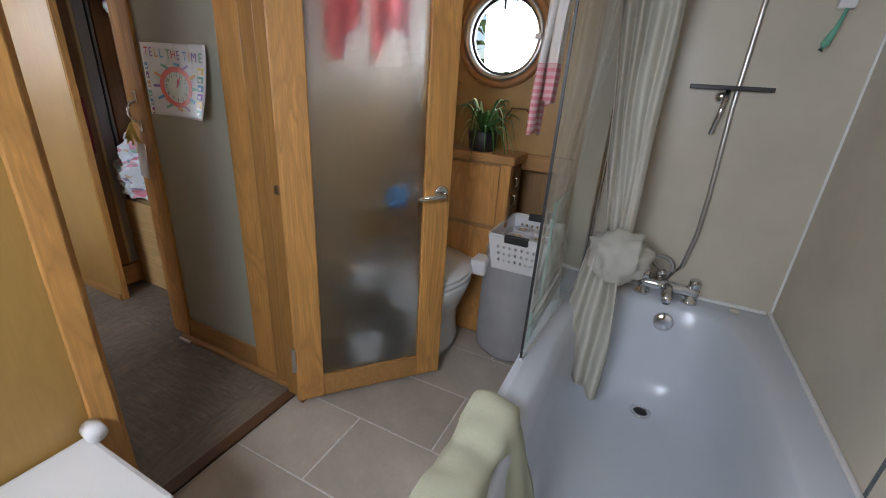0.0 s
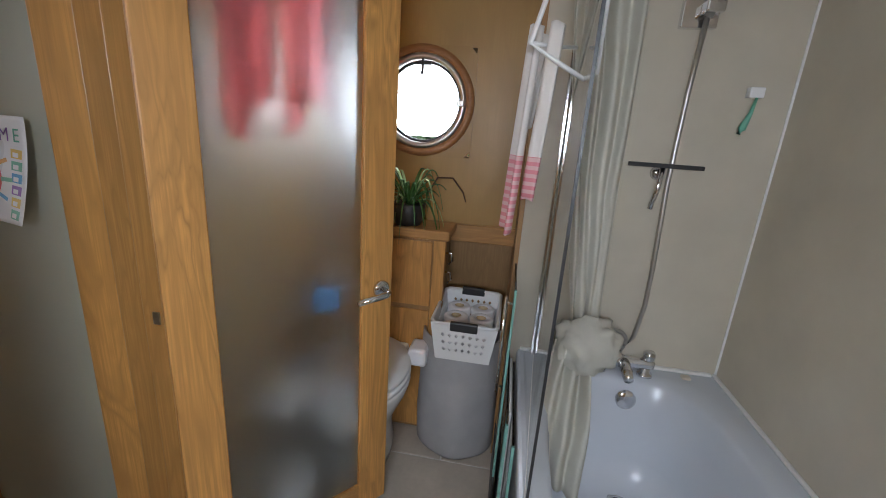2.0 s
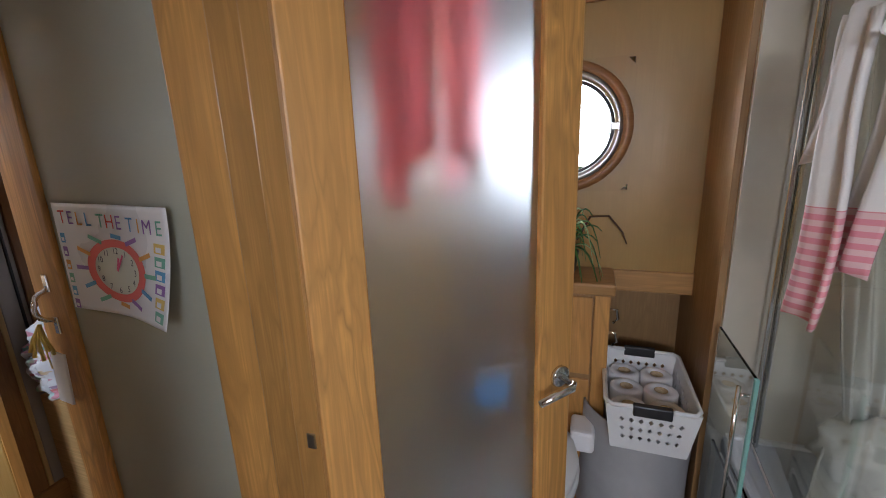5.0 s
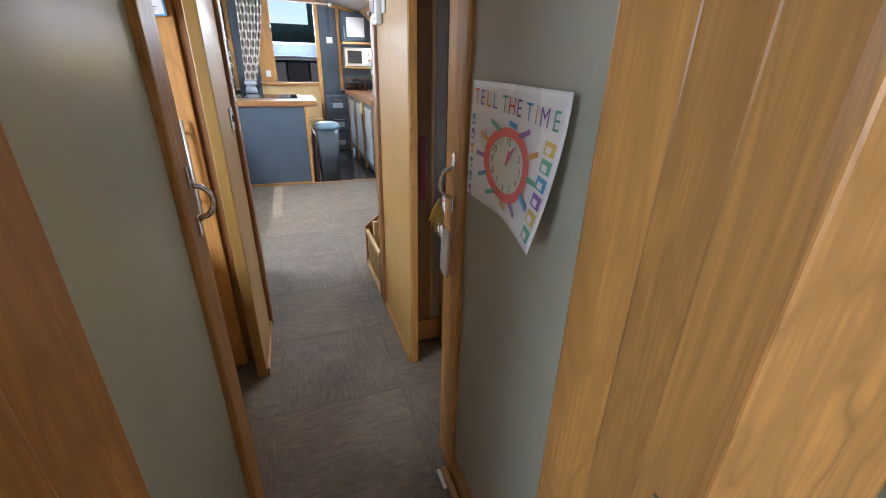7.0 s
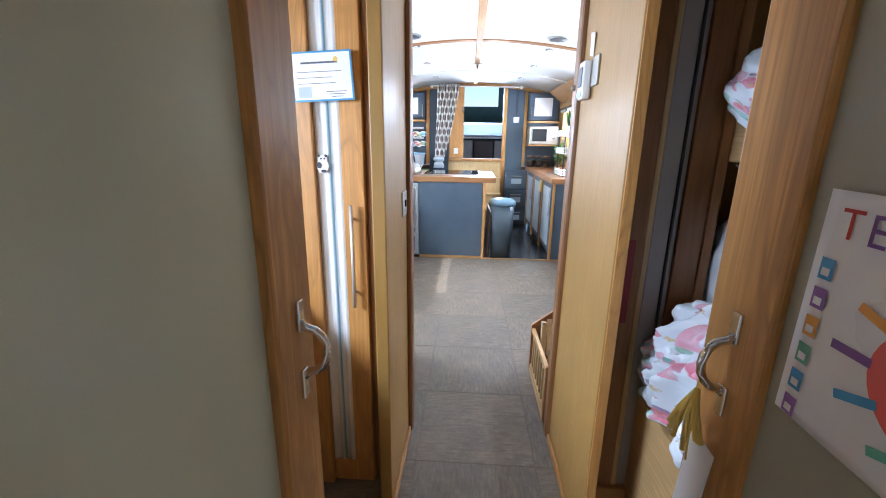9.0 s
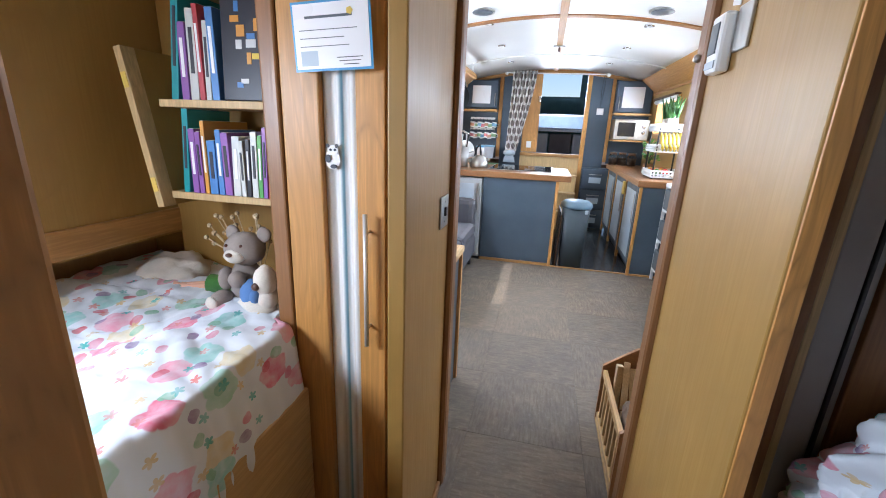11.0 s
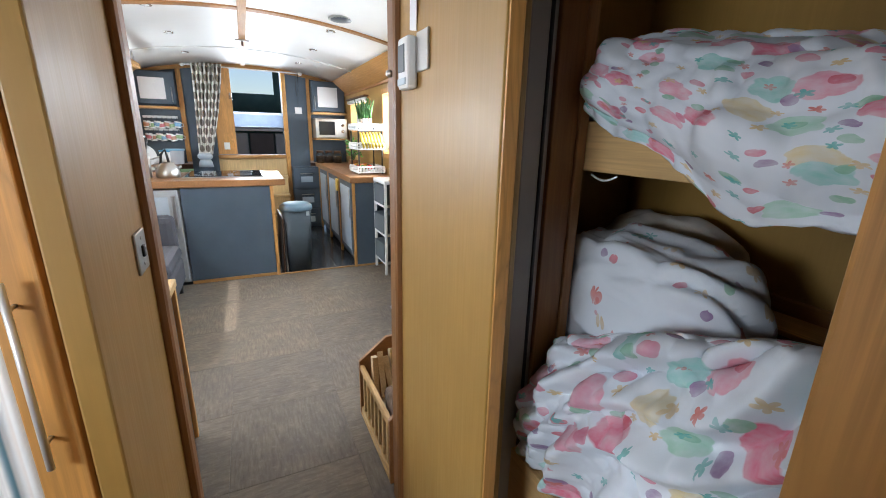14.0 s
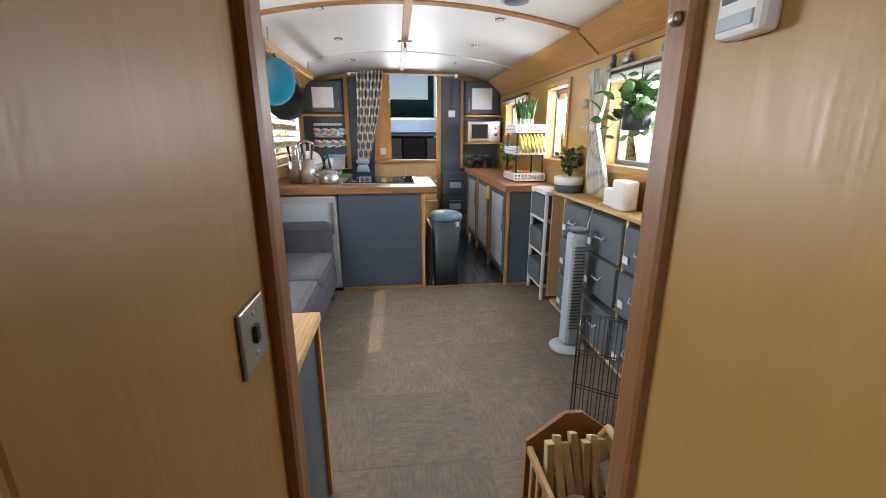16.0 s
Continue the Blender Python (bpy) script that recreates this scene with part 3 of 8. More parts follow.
for y0, y1 in ((RIGHT - 0.004, RIGHT + 0.10),):
    rings = []
    for y in (y0, y1):
        inner, outer = [], []
        for k in range(n):
            a = math.tau * (k + 0.5) / n
            c, s = math.cos(a), math.sin(a)
            q = 0.215 / max(abs(c), abs(s))
            inner.append(bm.verts.new((PORT[0] + 0.178 * c, y, PORT[1] + 0.178 * s)))
            outer.append(bm.verts.new((PORT[0] + q * c, y, PORT[1] + q * s)))
        rings.append((inner, outer))
    for k in range(n):
        j = (k + 1) % n
        for inner, outer in rings:
            bm.faces.new((inner[k], inner[j], outer[j], outer[k]))
        for which in (0, 1):
            bm.faces.new((rings[0][which][k], rings[0][which][j], rings[1][which][j], rings[1][which][k]))
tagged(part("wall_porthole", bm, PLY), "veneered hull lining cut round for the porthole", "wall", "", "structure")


def ring(bm, x, z, y0, y1, r0, r1, sides=48):
    loops = []
    for r, y in ((r0, y0), (r1, y0), (r1, y1), (r0, y1)):
        loops.append([bm.verts.new((x + r * math.cos(math.tau * k / sides), y, z + r * math.sin(math.tau * k / sides))) for k in range(sides)])
    for a, b in zip(loops, loops[1:] + loops[:1]):
        for k in range(sides):
            bm.faces.new((a[k], a[(k + 1) % sides], b[(k + 1) % sides], b[k]))
    return bm


port = thing("porthole", (PORT[0], RIGHT, PORT[1]), "round porthole with wooden surround and white metal rim", "porthole", "", "structure")
port.name = "window_1"
part("surround", ring(bmesh.new(), *PORT, RIGHT - 0.02, RIGHT, 0.182, 0.216), TRIM_X, port, "reddish turned wooden surround", True)
part("rim", ring(bmesh.new(), *PORT, RIGHT - 0.024, RIGHT + 0.06, 0.160, 0.184), STEEL, port, "pale metal rim", True)
part("gasket", ring(bmesh.new(), *PORT, RIGHT + 0.012, RIGHT + 0.030, 0.150, 0.1605), BLACK, port, "dark rubber gasket", True)
pane = part("pane", lathe(bmesh.new(), [(0.152, -0.003), (0.152, 0.003)], (0, 0, 0), 40), PANE, port)
pane.data.transform(Matrix.Translation((PORT[0], RIGHT + 0.022, PORT[1])) @ pose(0, 0, 0, 90))
pane.visible_shadow = False
part("catch", bx(bx(bmesh.new(), PORT[0] - 0.03, PORT[0] + 0.035, RIGHT - 0.03, RIGHT - 0.012, PORT[1] + 0.137, PORT[1] + 0.15, 0.002), PORT[0] - 0.004, PORT[0] + 0.006, RIGHT - 0.036, RIGHT - 0.02, PORT[1] + 0.10, PORT[1] + 0.16, 0.002), BLACK, port, "dark metal catch")
part("clip", bx(bmesh.new(), PORT[0] + 0.146, PORT[0] + 0.175, RIGHT - 0.032, RIGHT - 0.02, PORT[1] - 0.012, PORT[1] + 0.012, 0.003), STEEL, port, "small metal clip")
setting("trim_upper_panel", -1.10, -0.36, RIGHT - 0.012, RIGHT, 1.79, 1.815, TRIM_X, "oak bead above the porthole panel", "trim", 0.004)

# boxing beside the toilet, with the plant on top
boxing = thing("cistern_cupboard", (-0.88, 1.92, 0), "honey oak cistern boxing with a ledge, beside the toilet", "cupboard")
slab("carcass", -1.095, -0.640, 1.80, 2.00, 0.005, 0.884, PLY_DARK, boxing)
slab("top", -1.10, -0.613, 1.782, 1.985, 0.885, 0.925, OAK_X, boxing, "rounded oak ledge", 0.008)
slab("corner_post", -0.675, -0.627, 1.788, 1.83, 0.005, 0.884, OAK, boxing)
slab("front_panel", -1.09, -0.680, 1.792, 1.802, 0.60, 0.875, OAK, boxing)
slab("front_panel", -1.09, -0.680, 1.792, 1.802, 0.02, 0.58, OAK, boxing)
for z in (0.83, 0.75):
    part("hook", tube(bmesh.new(), [(-0.63, 1.82, z), (-0.605, 1.82, z), (-0.60, 1.82, z - 0.03), (-0.615, 1.82, z - 0.045)], 0.005), CHROME, boxing, "small chrome hook", True)

plant = thing("spider_plant", (-0.80, 1.86, 0.925), "spider plant with long striped leaves in a dark pot", "plant")
part("pot", lathe(bmesh.new(), [(0.05, 0), (0.062, 0.02), (0.07, 0.085), (0.064, 0.09), (0.058, 0.08)], (-0.80, 1.86, 0.925)), BLACK, plant, "dark round pot", True)
rng = random.Random(4)
for k in range(46):
    a, reach, lift = rng.uniform(0, math.tau), rng.uniform(0.08, 0.17), rng.uniform(0.05, 0.17)
    bm = bmesh.new()
    w = rng.uniform(0.006, 0.010)
    drop = rng.uniform(0.02, 0.22) if math.sin(a) < 0.3 else 0.03

    def blade(u, v, a=a, reach=reach, lift=lift, w=w, drop=drop):
        r = reach * u ** 0.8
        z = 1.00 + lift * math.sin(min(u * 1.9, 3.0)) - drop * u ** 3
        side = w * (1 - u) ** 0.6 * (v - 0.5) * 2
        x, y = -0.80 + math.cos(a) * r - math.sin(a) * side, 1.86 + math.sin(a) * r * 0.75 + math.cos(a) * side
        return (x, min(y, 1.985), z + abs(v - 0.5) * w * 0.8)

    sheet(bm, 8, 2, blade)
    part("leaf", bm, LEAF_PALE if k % 3 == 0 else LEAF, plant, "", True, 0.0012)
bm = tube(bmesh.new(), [(-0.74, 1.90, 1.04), (-0.70, 1.93, 1.115), (-0.64, 1.95, 1.115), (-0.595, 1.955, 1.06), (-0.58, 1.955, 1.02)], [0.004, 0.004, 0.0035, 0.003, 0.002])
part("runner", bm, DARK, plant, "dry brown runner", True)

# toilet
wc = thing("toilet", (-0.90, 1.56, 0), "white ceramic toilet with its lid down", "toilet")
bm = bmesh.new()
secs = [(0.0, 0.11, 0.20, 1.60), (0.04, 0.115, 0.205, 1.60), (0.12, 0.105, 0.19, 1.60), (0.22, 0.12, 0.19, 1.58), (0.32, 0.165, 0.225, 1.555), (0.385, 0.185, 0.245, 1.55), (0.40, 0.18, 0.24, 1.55)]
lathe_rings = []
for z, rx, ry, cy in secs:
    lathe_rings.append([bm.verts.new((-0.885 + rx * math.cos(t) * (1 if math.sin(t) < 0 else 1.03), cy + ry * math.sin(t), z)) for t in [math.tau * k / 32 for k in range(32)]])
for a, b in zip(lathe_rings, lathe_rings[1:]):
    for k in range(32):
        bm.faces.new((a[k], a[(k + 1) % 32], b[(k + 1) % 32], b[k]))
bm.faces.new(lathe_rings[0][::-1]), bm.faces.new(lathe_rings[-1])
part("bowl", bm, CHINA, wc, "", True)
part("seat", lathe(bmesh.new(), [(0.176, 0.403), (0.19, 0.408), (0.19, 0.42), (0.182, 0.424)], (-0.885, 1.555, 0), 32, (1, 1.28)), WHITE, wc, "", True)
part("lid", lathe(bmesh.new(), [(0.180, 0.426), (0.186, 0.43), (0.182, 0.444), (0.12, 0.452), (0.02, 0.455)], (-0.885, 1.56, 0), 32, (1, 1.26)), WHITE, wc, "closed white lid", True)
slab("back_block", -1.02, -0.75, 1.70, 1.79, 0.36, 0.43, CHINA, wc, "", 0.015)
wipes = slab("wipes_packet", -0.73, -0.655, 1.66, 1.76, 0.395, 0.47, PAPER, None, "", 0.012)
tagged(wipes, "white tapered packet wedged beside the toilet", "packet")

# hamper, basket and rolls
bm = bmesh.new()
prof = [(0.165, 0.004), (0.182, 0.03), (0.185, 0.14), (0.176, 0.24), (0.178, 0.36), (0.172, 0.46), (0.168, 0.515), (0.160, 0.517), (0.155, 0.46), (0.155, 0.30)]
lathe(bm, prof, (-0.530, 1.795, 0), 40, (0.94, 0.90))
for v in bm.verts:
    v.co += Vector((wob(v.co.x, v.co.y, v.co.z, 9, 0.012), wob(v.co.y, v.co.z, v.co.x, 9, 0.012), wob(v.co.z, v.co.x, v.co.y, 7, 0.004) if v.co.z > 0.05 else 0))
hamper = tagged(part("laundry_hamper", bm, FELT, None, "", True), "slumped grey felt laundry hamper holding up a basket", "laundry hamper")

crate = thing("storage_basket", (-0.56, 1.77, 0.49), "white pierced plastic basket full of toilet rolls, on the hamper", "basket")


def crate_point(side, u, h):
    w = 0.100 + 0.021 * h
    d = 0.158 + 0.022 * h
    corners = [(-w, -d), (w, -d), (w, d), (-w, d)]
    a, b = corners[side], corners[(side + 1) % 4]
    return Vector((-0.512 + a[0] + (b[0] - a[0]) * u, 1.780 + a[1] + (b[1] - a[1]) * u, 0.475 + 0.155 * h))


for side in range(4):
    bm = bmesh.new()
    cols, rows = (9, 5) if side % 2 == 0 else (12, 5)
    for i in range(cols):
        for j in range(rows):
            a, b, c, d = i / cols, (i + 1) / cols, j / rows, (j + 1) / rows
            quad = [crate_point(side, *p) for p in ((a, c), (b, c), (b, d), (a, d))]
            if 0 < i < cols - 1 and 0 < j < rows - 1:
                mid = sum(quad, Vector()) / 4
                inner = [bm.verts.new(mid + 0.55 * ((quad[k] + quad[(k + 1) % 4]) / 2 - mid)) for k in range(4)]
                outer = [bm.verts.new(q) for q in quad]
                for k in range(4):
                    bm.faces.new((outer[k], outer[(k + 1) % 4], inner[k]))
                    bm.faces.new((inner[k], outer[(k + 1) % 4], inner[(k + 1) % 4]))
            else:
                bm.faces.new([bm.verts.new(q) for q in quad])
    bmesh.ops.remove_doubles(bm, verts=bm.verts, dist=0.0005)
    part("side", bm, WHITE, crate, "", False, 0.004)
rim = [crate_point(s, u, 1) for s in range(4) for u in (0.06, 0.94)]
part("rim", tube(bmesh.new(), rim, 0.007, 8, True), WHITE, crate, "", True)
slab("floor_panel", -0.611, -0.413, 1.624, 1.936, 0.472, 0.478, WHITE, crate)
for y in (1.597, 1.963):
    slab("grip", -0.562, -0.462, y - 0.010, y + 0.010, 0.608, 0.642, BLACK, crate, "black hand grip", 0.004)
roll = thing("toilet_roll", (0, 0, 0), "white toilet roll standing in the basket", "toilet roll", "rolls in the basket")
bm = bmesh.new()
lathe(bm, [(0.045, 0), (0.05, 0.004), (0.05, 0.096), (0.045, 0.10), (0.021, 0.10), (0.020, 0.03)], (0, 0, 0), 24)
part("paper", bm, PAPER, roll, "", True)
part("core", lathe(bmesh.new(), [(0.0195, 0.031), (0.0205, 0.099), (0.018, 0.099), (0.017, 0.032)], (0, 0, 0), 20), FIREWOOD, roll, "brown card core", True)
spots = [(-0.563, 1.69), (-0.461, 1.69), (-0.563, 1.793), (-0.461, 1.793), (-0.563, 1.895), (-0.461, 1.895)]
roll.matrix_basis = pose(*spots[0], 0.482)
for s in spots[1:]:
    copy_thing(roll, pose(*s, 0.482, 0, 0, 40))

# bath
BX0, BX1, BY0, BY1, BZ = -0.305, 0.392, 0.22, 1.695, 0.52
bath = thing("bathtub", (0.05, 0.9, 0), "white acrylic bathtub with a rounded tap end", "bathtub")
bm = bmesh.new()
cx, cy = (BX0 + BX1) / 2 - 0.01, 0.945


def bath_loop(w, l, z, power, shift=0.0):
    pts = []
    for k in range(56):
        t = math.tau * k / 56
        c, s = math.cos(t), math.sin(t)
        pts.append(bm.verts.new((cx + w * math.copysign(abs(c) ** power, c), cy + shift + l * math.copysign(abs(s) ** power, s), z)))
    return pts


loops = [bath_loop(0.325, 0.702, BZ - 0.002, 0.34), bath_loop(0.275, 0.66, BZ - 0.002, 0.5), bath_loop(0.262, 0.65, BZ - 0.018, 0.5), bath_loop(0.25, 0.625, BZ - 0.10, 0.52),
         bath_loop(0.235, 0.59, 0.25, 0.55), bath_loop(0.205, 0.55, 0.165, 0.55), bath_loop(0.15, 0.49, 0.140, 0.6), bath_loop(0.03, 0.2, 0.134, 0.8, 0.2)]
for a, b in zip(loops, loops[1:]):
    for k in range(56):
        bm.faces.new((a[k], b[k], b[(k + 1) % 56], a[(k + 1) % 56]))
bm.faces.new(loops[-1])
edge = []
for k in range(56):
    t = math.tau * k / 56
    c, s = math.cos(t), math.sin(t)
    q = 1 / max(abs(c), abs(s))
    edge.append(bm.verts.new(((BX0 + BX1) / 2 + (BX1 - BX0) / 2 * min(1, max(-1, c * q)), (BY0 + BY1) / 2 + (BY1 - BY0) / 2 * min(1, max(-1, s * q)), BZ)))
for k in range(56):
    bm.faces.new((edge[k], edge[(k + 1) % 56], loops[0][(k + 1) % 56], loops[0][k]))
part("tub", bm, ACRYLIC, bath, "", True)
slab("front_panel", BX0, BX0 + 0.02, BY0, BY1, 0.005, BZ - 0.03, ACRYLIC, bath)
slab("rim_edge", BX0 - 0.006, BX0 + 0.03, BY0, BY1, BZ - 0.04, BZ + 0.002, ACRYLIC, bath, "", 0.012)
slab("end_panel", BX0 + 0.02, BX1, BY0, BY0 + 0.02, 0.005, BZ - 0.03, ACRYLIC, bath)
tap_x = 0.055
part("overflow", lathe(bmesh.new(), [(0.034, 0), (0.034, 0.006), (0.026, 0.012), (0.005, 0.013)], (0, 0, 0), 28), CHROME, bath, "round chrome overflow", True).data.transform(pose(0.068, 1.574, 0.452, 82))
part("waste", lathe(bmesh.new(), [(0.035, 0), (0.035, 0.003), (0.024, 0.004), (0.021, -0.006), (0.004, -0.008)], (0.065, 1.435, 0.147), 28), CHROME, bath, "chrome waste ring", True)
# flat black disc paints the shade of the plug hole
part("waste_hole", lathe(bmesh.new(), [(0.0205, 0.0), (0.0205, 0.0022), (0.004, 0.0026)], (0.065, 1.435, 0.147), 20), BLACK, bath, "black disc standing for the shade inside the waste opening", True)
setting("trim_bath_sealant", 0.381, 0.395, 0.22, 1.70, 0.520, 0.530, WHITE, "white sealant along the bath edge", "trim", 0.005)
setting("trim_bath_sealant_end", -0.30, 0.376, 1.682, 1.70, 0.520, 0.532, WHITE, "white sealant along the bath edge", "trim", 0.005)

taps = thing("bath_tap", (tap_x, 1.64, BZ), "chrome bath mixer tap with a coiled shower hose", "tap")
part("body", tube(bmesh.new(), [(tap_x - 0.10, 1.635, 0.562), (tap_x - 0.085, 1.635, 0.565), (tap_x + 0.085, 1.635, 0.565), (tap_x + 0.10, 1.635, 0.562)], [0.016, 0.021, 0.021, 0.016], 16), CHROME, taps, "", True)
for dx in (-0.078, 0.078):
    part("pillar", lathe(bmesh.new(), [(0.027, 0.521), (0.025, 0.530), (0.016, 0.534), (0.016, 0.562)], (tap_x + dx, 1.635, 0), 18), CHROME, taps, "", True)
    part("knob", lathe(bmesh.new(), [(0.011, 0.575), (0.019, 0.584), (0.021, 0.604), (0.016, 0.612), (0.004, 0.614)], (tap_x + dx * 1.05, 1.635, 0), 12), CHROME, taps, "", True)
part("spout", tube(bmesh.new(), [(tap_x, 1.635, 0.562), (tap_x, 1.575, 0.557), (tap_x, 1.540, 0.545)], [0.022, 0.019, 0.016], 14), CHROME, taps, "", True)
part("diverter", lathe(bmesh.new(), [(0.014, 0.575), (0.014, 0.605), (0.018, 0.605), (0.016, 0.62)], (tap_x - 0.03, 1.64, 0), 14), CHROME, taps, "", True)
hose = [(tap_x - 0.03, 1.65, 0.615)]
for k in range(14):
    a = 2.6 - k / 13 * 4.4
    hose.append((tap_x - 0.040 + 0.045 * math.cos(a), 1.655 + 0.012 * k / 13, 0.625 + 0.042 * math.sin(a)))
hose += [(0.050, 1.675, 0.575), (0.088, 1.68, 0.64), (0.104, 1.682, 0.76), (0.104, 1.684, 0.90), (0.093, 1.684, 1.18), (0.094, 1.68, 1.45), (0.094, 1.655, 1.66)]
part("hose", tube(bmesh.new(), hose, 0.0075, 10), STEEL, taps, "ribbed metal shower hose", True)
shower = thing("hand_shower", (0.10, 1.68, 1.66), "chrome hand shower on a square wall bracket", "shower")
slab("bracket", 0.032, 0.132, 1.674, 1.698, 1.635, 1.742, CHROME, shower, "", 0.004)
slab("holder", 0.080, 0.130, 1.63, 1.675, 1.668, 1.700, CHROME, shower, "", 0.005)
part("handle", tube(bmesh.new(), [(0.095, 1.655, 1.66), (0.115, 1.63, 1.73), (0.15, 1.58, 1.86)], 0.013, 12), STEEL, shower, "", True)
part("head", lathe(bmesh.new(), [(0.02, 0), (0.05, 0.02), (0.055, 0.035), (0.05, 0.04)], (0, 0, 0), 24), CHROME, shower, "", True).data.transform(pose(0.16, 1.57, 1.88, 130))
squeegee = thing("squeegee", (0.07, 1.69, 1.24), "chrome shower squeegee hanging on the wall", "squeegee")
slab("blade", -0.040, 0.185, 1.662, 1.676, 1.234, 1.247, BLACK, squeegee, "black rubber blade", 0.002)
slab("bar", -0.038, 0.183, 1.676, 1.686, 1.236, 1.245, CHROME, squeegee)
part("handle", tube(bmesh.new(), [(0.068, 1.678, 1.235), (0.064, 1.678, 1.17), (0.052, 1.675, 1.10)], [0.008, 0.009, 0.007], 10), CHROME, squeegee, "", True)
part("sucker", lathe(bmesh.new(), [(0.022, 0), (0.018, 0.01), (0.005, 0.014)], (0, 0, 0), 18), CHROME, squeegee, "", True).data.transform(pose(0.06, 1.70, 1.215, 90))
razor = thing("razor", (0.28, 1.69, 1.42), "green safety razor in a clear wall holder", "razor")
slab("holder", 0.262, 0.302, 1.672, 1.699, 1.455, 1.485, PAPER, razor, "white holder", 0.003)
part("handle", tube(bmesh.new(), [(0.284, 1.675, 1.455), (0.276, 1.672, 1.41), (0.262, 1.67, 1.365), (0.257, 1.672, 1.35)], [0.004, 0.006, 0.011, 0.007], 10), PRINTS["green"], razor, "", True)
soap = tagged(part("soap", bx(bmesh.new(), 0.26, 0.29, 1.635, 1.66, 0.521, 0.533, 0.005), TOY_PALE), "small cream soap end on the bath corner", "soap")

# glass bath screen
scr_a, scr_b = Vector((-0.245, 1.69, 0)), Vector((-0.295, 0.973, 0))
along = (scr_b - scr_a).normalized()
ang = math.degrees(math.atan2(along.y, along.x))
screen = thing("bath_screen", (-0.25, 1.68, 0.5), "clear glass bath screen on a chrome hinge profile", "bath screen")
M = pose(scr_a.x, scr_a.y, 0, 0, 0, ang)
part("glass", bx(bmesh.new(), 0.03, 0.715, -0.003, 0.003, 0.535, 1.95, 0.001, M), SCREEN, screen)
part("edge", bx(bmesh.new(), 0.7155, 0.7185, -0.003, 0.003, 0.535, 1.95, 0, M), BLACK, screen, "dark polished edge")
part("profile", bx(bx(bmesh.new(), 0.0, 0.032, -0.016, -0.004, 0.525, 1.95, 0.003, M), 0.0, 0.032, 0.005, 0.015, 0.525, 1.95, 0.003, M), CHROME, screen, "chrome wall profile")
part("seal", bx(bmesh.new(), 0.03, 0.715, -0.004, 0.004, 0.524, 0.5345, 0, M), WHITE, screen, "soft white bottom seal")
leaning = thing("leaning_screen", (-0.375, 1.62, 0), "narrow green-edged glass panel with a chrome bar, leaning by the hamper", "glass panel")
part("glass", bx(bmesh.new(), -0.356, -0.350, 1.42, 1.69, 0.18, 0.86, 0.001), SCREEN, leaning)
part("edge", bx(bmesh.new(), -0.357, -0.349, 1.409, 1.4195, 0.18, 0.86, 0.001), GLASS_EDGE, leaning, "green polished edge")
part("foot", bx(bmesh.new(), -0.358, -0.348, 1.41, 1.69, 0.0, 0.179, 0.002), BLACK, leaning, "dark lower frame")
part("bar", tube(bmesh.new(), [(-0.378, 1.43, 0.50), (-0.378, 1.43, 0.83)], 0.005, 10), CHROME, leaning, "thin chrome bar", True)
for z in (0.52, 0.81):
    part("stud", tube(bmesh.new(), [(-0.378, 1.43, z), (-0.357, 1.43, z)], 0.004, 8), CHROME, leaning, "", True)
folded = thing("folding_screen_leaf", (-0.33, 1.45, 0), "low pair of green-edged glass leaves beside the bath", "glass panel")
for x, y in ((-0.339, 1.50), (-0.322, 1.42)):
    part("leaf", bx(bmesh.new(), x - 0.003, x + 0.003, y - 0.26, y + 0.16, 0.004, 0.53, 0.001), SCREEN, folded)
    part("edge", bx(bmesh.new(), x - 0.004, x + 0.004, y - 0.268, y - 0.2605, 0.004, 0.53, 0.001), GLASS_EDGE, folded, "green polished edge")
part("strip", bx(bmesh.new(), -0.3345, -0.3265, 1.30, 1.62, 0.004, 0.52, 0.002), WHITE, folded, "white plastic strip")

# shower curtain, gathered and knotted
curt = thing("shower_curtain", (-0.16, 1.40, 1.9), "cream shower curtain gathered and tied in a knot", "shower curtain")


def curtain_point(u, v):
    z = 1.98 - v * 1.20
    t = min(1.0, v) ** 1.4
    half = 0.098 * (1 - t) + 0.040 * t
    a = u * 9 * math.pi + 1.5 * math.sin(u * 5)
    depth = 0.020 * (1 - 0.6 * t)
    return (-0.225 + 0.08 * v + (u - 0.5) * 2 * half + wob(u * 3, v * 3, 1, 1.3, 0.012), 1.46 - 0.03 * t + depth * math.sin(a) + wob(u * 4, v * 2, 5, 1.2, 0.02), z)


part("drop", sheet(bmesh.new(), 96, 20, curtain_point), CURTAIN_WHITE, curt, "", True, 0.002)
bm = bmesh.new()
bmesh.ops.create_icosphere(bm, subdivisions=4, radius=1.0)
for v in bm.verts:
    p = v.co.copy()
    r = 1 + 0.28 * noise.noise(p * 2.2) + 0.16 * noise.noise(p * 5.0) + 0.10 * abs(noise.noise(p * 9.0))
    v.co = Vector((-0.125 + p.x * r * 0.09, 1.42 + p.y * r * 0.075, 0.715 + p.z * r * 0.085))
part("knot", bm, CURTAIN_WHITE, curt, "ruffled knot", True)


def tail_point(u, v):
    z = 0.72 - v * 0.49
    half = 0.050 + 0.032 * math.sin(v * 2.2)
    return (-0.170 + 0.0 * v + (u - 0.5) * 2 * half, 1.40 - 0.06 * v + 0.02 * math.sin(u * 17 + v * 2) + wob(u * 3, v * 3, 9, 1.5, 0.02), z + 0.03 * math.sin(u * 4) * v)


part("tail", sheet(bmesh.new(), 40, 16, tail_point), CURTAIN_WHITE, curt, "", True, 0.003)

